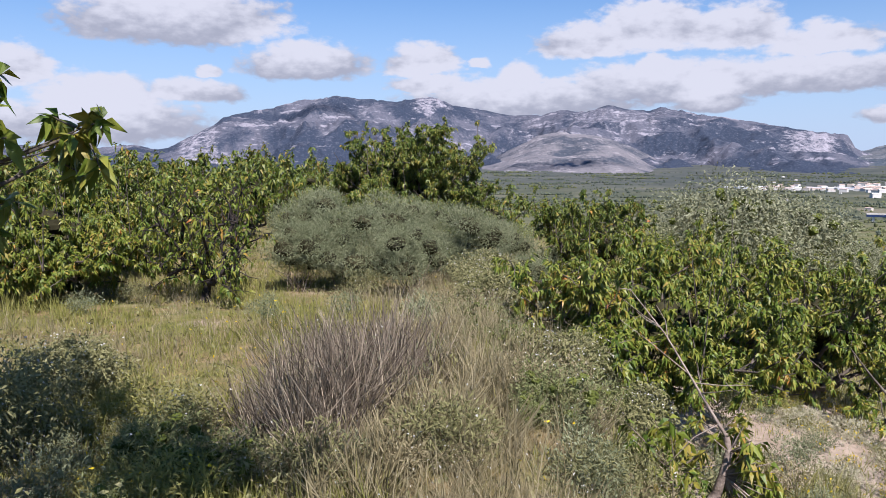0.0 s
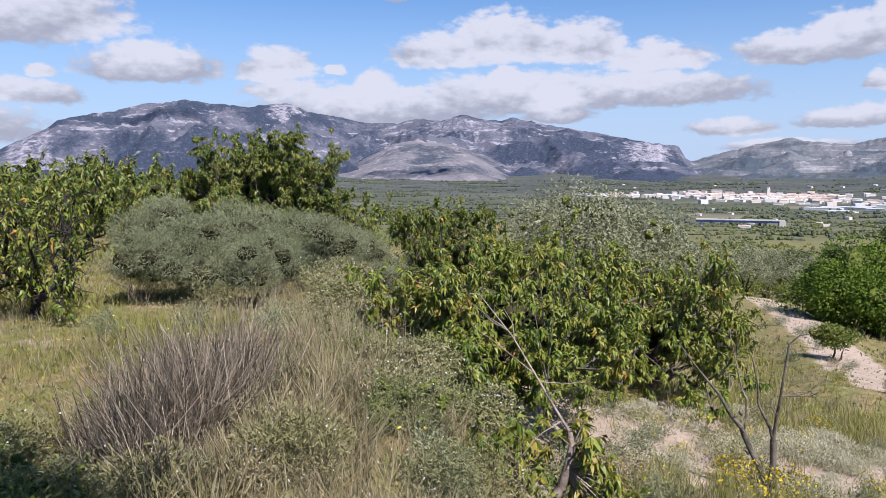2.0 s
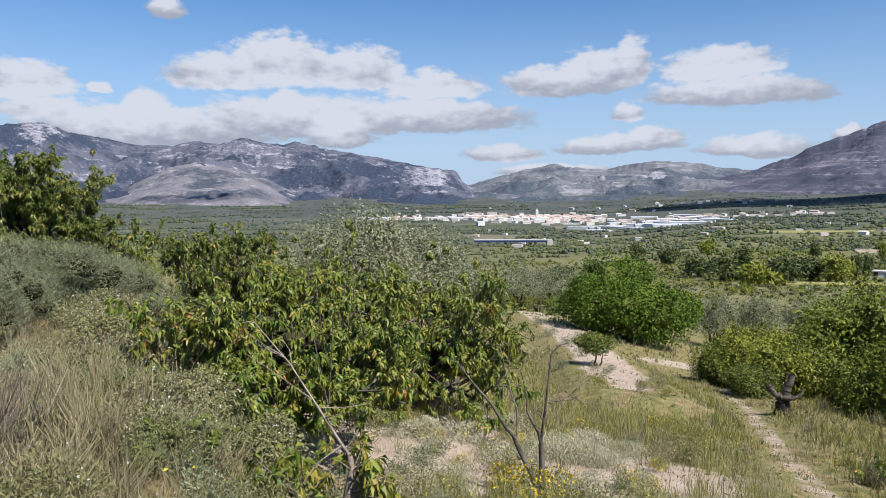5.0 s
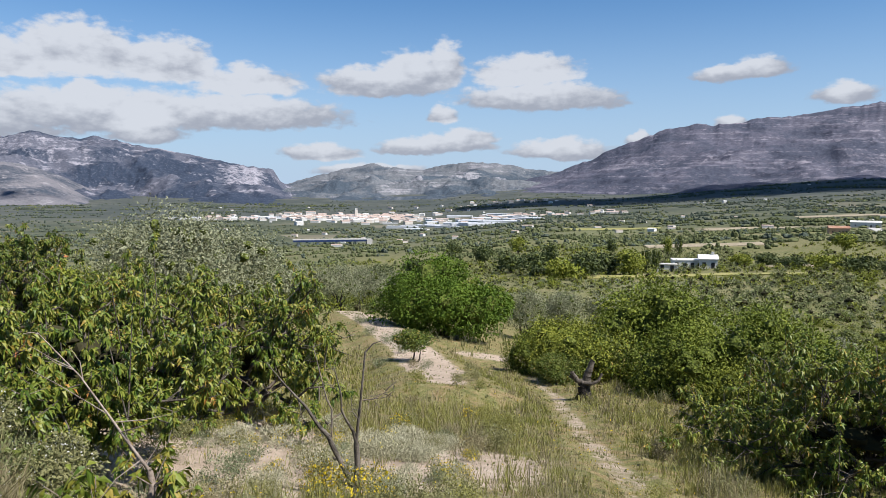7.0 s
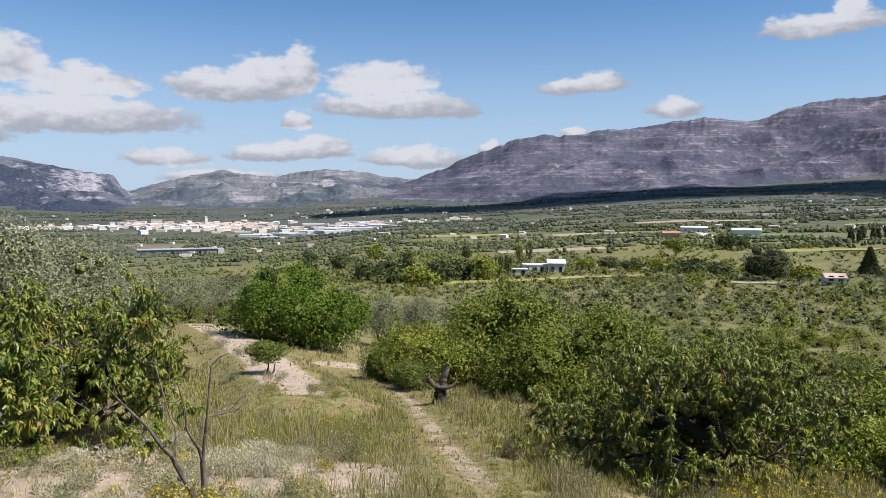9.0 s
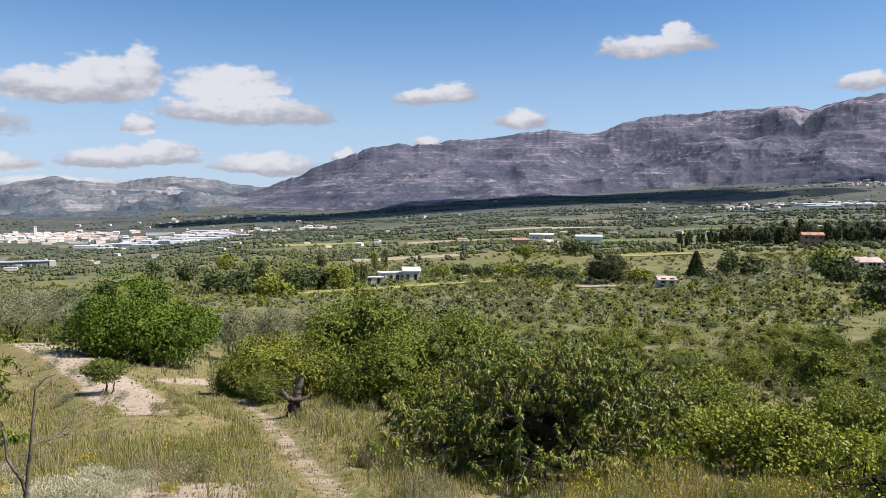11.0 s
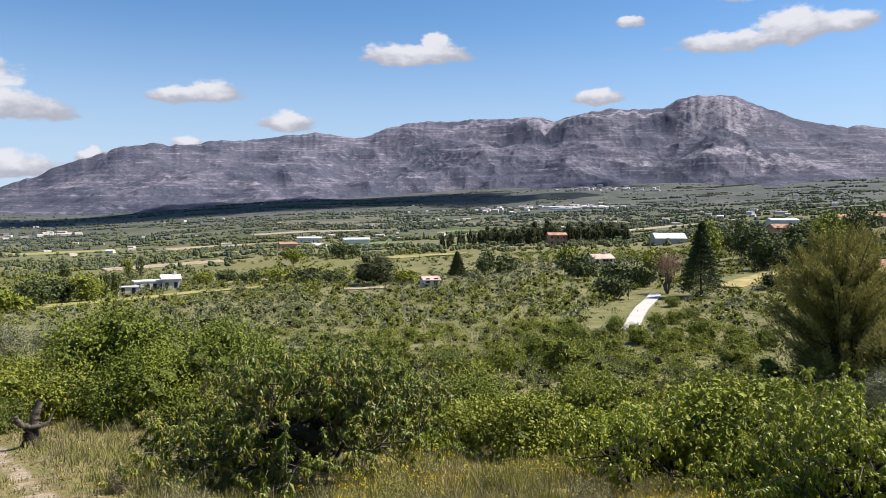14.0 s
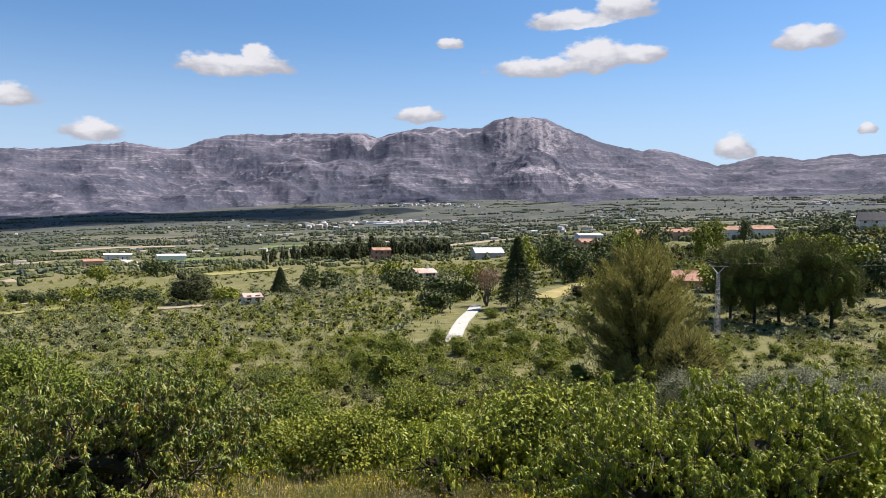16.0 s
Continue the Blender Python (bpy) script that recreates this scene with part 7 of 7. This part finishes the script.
def town():
    r = random.Random(610)
    for _ in range(260):
        head = r.triangular(27.5, 40.5, 35)
        far_house("town_house", r, head, 1720 + r.gauss(0, 120) + 8 * abs(head - 35), r.choice(TOWN_MESHES), "whitewashed town house with a tiled roof", "houses of the town", r.uniform(0.65, 1.05))
    for lo, hi, near, n in ((22.5, 28, 1700, 35), (40, 50.5, 1480, 50), (30, 41, 1560, 34)):
        for _ in range(n):
            far_house("town_house", r, r.uniform(lo, hi), near + r.gauss(0, 60), r.choice(TOWN_MESHES), "whitewashed house on the edge of town", "houses of the town", r.uniform(0.5, 0.85))
    for _ in range(34):
        head = r.uniform(36.5, 48)
        far_house("warehouse", r, head, 1440 + r.gauss(0, 110) - (head - 36) * 14, HALLS[r.randrange(2)], "long white warehouse on the edge of town", "warehouses of the town", r.uniform(0.4, 0.75))
    for _ in range(10):
        far_house("warehouse", r, r.uniform(21, 29), 1720 + r.gauss(0, 40), HALLS[r.randrange(2)], "long white warehouse on the edge of town", "warehouses of the town", r.uniform(0.4, 0.75))
    for head0, dist0, n, sh, sd in ((91.5, 1950, 46, 1.5, 60), (92.5, 2560, 34, 1.8, 60), (52.5, 1500, 12, 1.0, 40), (85, 1800, 24, 2.2, 110), (121, 2300, 22, 1.8, 80), (44, 2300, 22, 4, 160)):
        for _ in range(n):
            far_house("village_house", r, head0 + r.gauss(0, sh), dist0 + r.gauss(0, sd), r.choice(TOWN_MESHES), "pale village house in the far valley", "village houses", r.uniform(0.5, 0.9))
    for _ in range(6):
        far_house("warehouse", r, r.uniform(86.5, 91), 1900 + r.gauss(0, 40), HALLS[0], "long white warehouse by a village", "warehouses of the village", 0.8)
    for _ in range(150):
        far_house("farmhouse", r, r.uniform(20, 127), 700 * (2500 / 700) ** r.random(), r.choice(TOWN_MESHES), "lone pale farmhouse in the far valley", "far farmhouses", r.uniform(0.28, 0.55))
    x, y = polar(34.2, 1690)
    t = thing("church_tower", "square stone church tower over the town", "tower", pose(x, y, ground_z(x, y), 0, 0, -20))
    piece("tower", box_mesh("tower", -3, -3, -2, 3, 3, 20, CREAM), t)
    piece("belfry", box_mesh("belfry", -2.2, -2.2, 20, 2.2, 2.2, 24, WALL), t)
    piece("belfry_opening", box_mesh("belfry_opening", -0.8, -2.3, 21, 0.8, -2.15, 23.2, DARK), t)


town()


def viaduct():
    x, y = polar(32.3, 810)
    z = ground_z(x, y)
    t = thing("viaduct", "long blue road bridge on white piers", "bridge", pose(x, y, z, 0, 0, -32.3 + 6))
    piece("deck", box_mesh("deck", -40, -4, 6.0, 38, 4, 6.9, CONCRETE), t)
    piece("girder", box_mesh("girder", -40, -4.2, 4.0, 38, 3.2, 5.99, BLUE), t, "blue steel girder")
    pier = box_mesh("pier", -1.2, -2.2, -12, 1.2, 2.2, 4.0, WALL)
    for k in range(4):
        piece("pier", pier, t, at=pose(-34 + k * 20, 0, 0))
    piece("abutment", box_mesh("abutment", 38, -5, -10, 44, 5, 6.4, CONCRETE), t)


viaduct()


def lane(name, label, line, width, mat):
    pts = []
    for (x0, y0), (x1, y1) in zip(line, line[1:]):
        for s in range(6):
            pts.append((x0 + (x1 - x0) * s / 6, y0 + (y1 - y0) * s / 6))
    pts = np.array(pts + [line[-1]])
    tan = unit(np.gradient(pts, axis=0))
    nor = np.stack([-tan[:, 1], tan[:, 0]], -1) * width / 2
    rows = np.stack([pts + nor, pts, pts - nor], 1)
    z = level(rows[..., 0], rows[..., 1]).max(1, keepdims=True) + 0.25
    v = np.concatenate([rows, np.repeat(z, 3, 1)[..., None]], -1)
    low = v[:, [0, 2]].copy()
    low[..., 2] -= 0.9
    n = len(pts)
    allv = np.concatenate([v.reshape(-1, 3), low.reshape(-1, 3)])
    f = []
    for i in range(n - 1):
        a, b = 3 * i, 3 * i + 3
        f += [(a, b, b + 1, a + 1), (a + 1, b + 1, b + 2, a + 2)]
        q, w = 3 * n + 2 * i, 3 * n + 2 * i + 2
        f += [(a, q, w, b), (a + 2, b + 2, w + 1, q + 1)]
    return tagged(new(name, fast_mesh(name, allv, f, mat)), label, "road", kind="structure")


lane("road", "pale concrete farm lane curving through the orchards", ROAD, 2.3, CONCRETE)
PLOUGH = material("ploughed_soil", [(0.25, 0.20, 0.13), (0.36, 0.30, 0.20), (0.44, 0.38, 0.27)], 0.3, fine_scale=3.0, rough=0.95)
SOWN = material("sown_crop", [(0.10, 0.16, 0.04), (0.14, 0.21, 0.05), (0.19, 0.25, 0.075)], 0.05, fine_scale=1.0, rough=0.9)
FIELD = material("stubble", [(0.22, 0.19, 0.07), (0.34, 0.28, 0.10), (0.44, 0.37, 0.17)], 0.3, fine_scale=3.0, rough=0.95)
MOWN = material("mown_meadow", [(0.20, 0.20, 0.06), (0.30, 0.28, 0.09), (0.38, 0.34, 0.13)], 0.15, fine_scale=2.0, rough=0.95)
for (line, width), mat, label in zip(FIELDS, (MOWN, PLOUGH, PLOUGH, SOWN, SOWN, FIELD, MOWN, PLOUGH, PLOUGH, SOWN, PLOUGH, MOWN, SOWN, PLOUGH),
                                     ("narrow yellow-green mown field below a farmhouse", "narrow tan ploughed field among orchards", "narrow tan ploughed field among orchards", "green sown field of the valley", "green sown field of the valley", "yellow mown field beyond a fir",
                                      "yellow-green mown field among orchards", "tan ploughed field of the valley", "tan ploughed field of the valley", "green sown field of the valley", "tan ploughed field of the valley", "yellow-green mown field of the valley", "green sown field of the valley", "tan ploughed field of the valley")):
    tagged(lane("field", label, line, width, mat), category="field")
lane("road", "pale dirt lane beside a white farmhouse", [polar(70.6, 690), polar(71.2, 620), polar(72.2, 560)], 9, CONCRETE)


def pylon():
    x, y = polar(113.75, 125)
    t = thing("electricity_pylon", "slim galvanised lattice pylon with a forked head", "pylon", pose(x, y, ground_z(x, y), 0, 0, -113.75))
    h, b, q = 9.8, 0.42, 0.24

    def at(s, sx, sy):
        r = b + (q - b) * s
        return np.array([sx * r, sy * r, h * s - 0.4])

    for sx, sy in ((-1, -1), (1, -1), (1, 1), (-1, 1)):
        piece("post", tube_mesh("post", [(at(0, sx, sy), at(1, sx, sy), 0.06, 0.05)], STEEL, 4), t)
    braces = []
    for k in range(16):
        s0, s1 = k / 16, (k + 1) / 16
        for (ax, ay), (bx, by) in (((-1, -1), (1, -1)), ((1, -1), (1, 1)), ((1, 1), (-1, 1)), ((-1, 1), (-1, -1))):
            braces.append((at(s0, ax, ay), at(s1, bx, by), 0.035, 0.035))
            braces.append((at(s1, ax, ay), at(s1, bx, by), 0.03, 0.03))
    piece("lattice", tube_mesh("lattice", braces, STEEL, 4), t)
    top = np.array([0, 0, h - 0.4])
    arms = [(top, top + np.array([1.0, 0, 1.2]), 0.09, 0.06), (top, top + np.array([-1.0, 0, 1.2]), 0.09, 0.06), (top + np.array([-1.6, 0, 1.2]), top + np.array([1.6, 0, 1.2]), 0.05, 0.05)]
    piece("crossarm", tube_mesh("crossarm", arms, STEEL, 4), t)
    pot = tube_mesh("insulator", [((0, 0, 0), (0, 0, 0.5), 0.07, 0.11)], DARK, 6)
    for sx in (-1.5, 0, 1.5):
        piece("insulator", pot, t, at=pose(sx, 0, h + 0.8))
    z = h + 1.28
    for sx in (-1.5, 0, 1.5):
        wire = [((sx, 0, z + 0.02), (sx + 40, 30, z - 1.2), 0.02, 0.02), ((sx, 0, z + 0.02), (sx - 6, 60, z - 1.0), 0.02, 0.02)]
        piece("wire", tube_mesh("wire", wire, DARK, 3), t)


pylon()
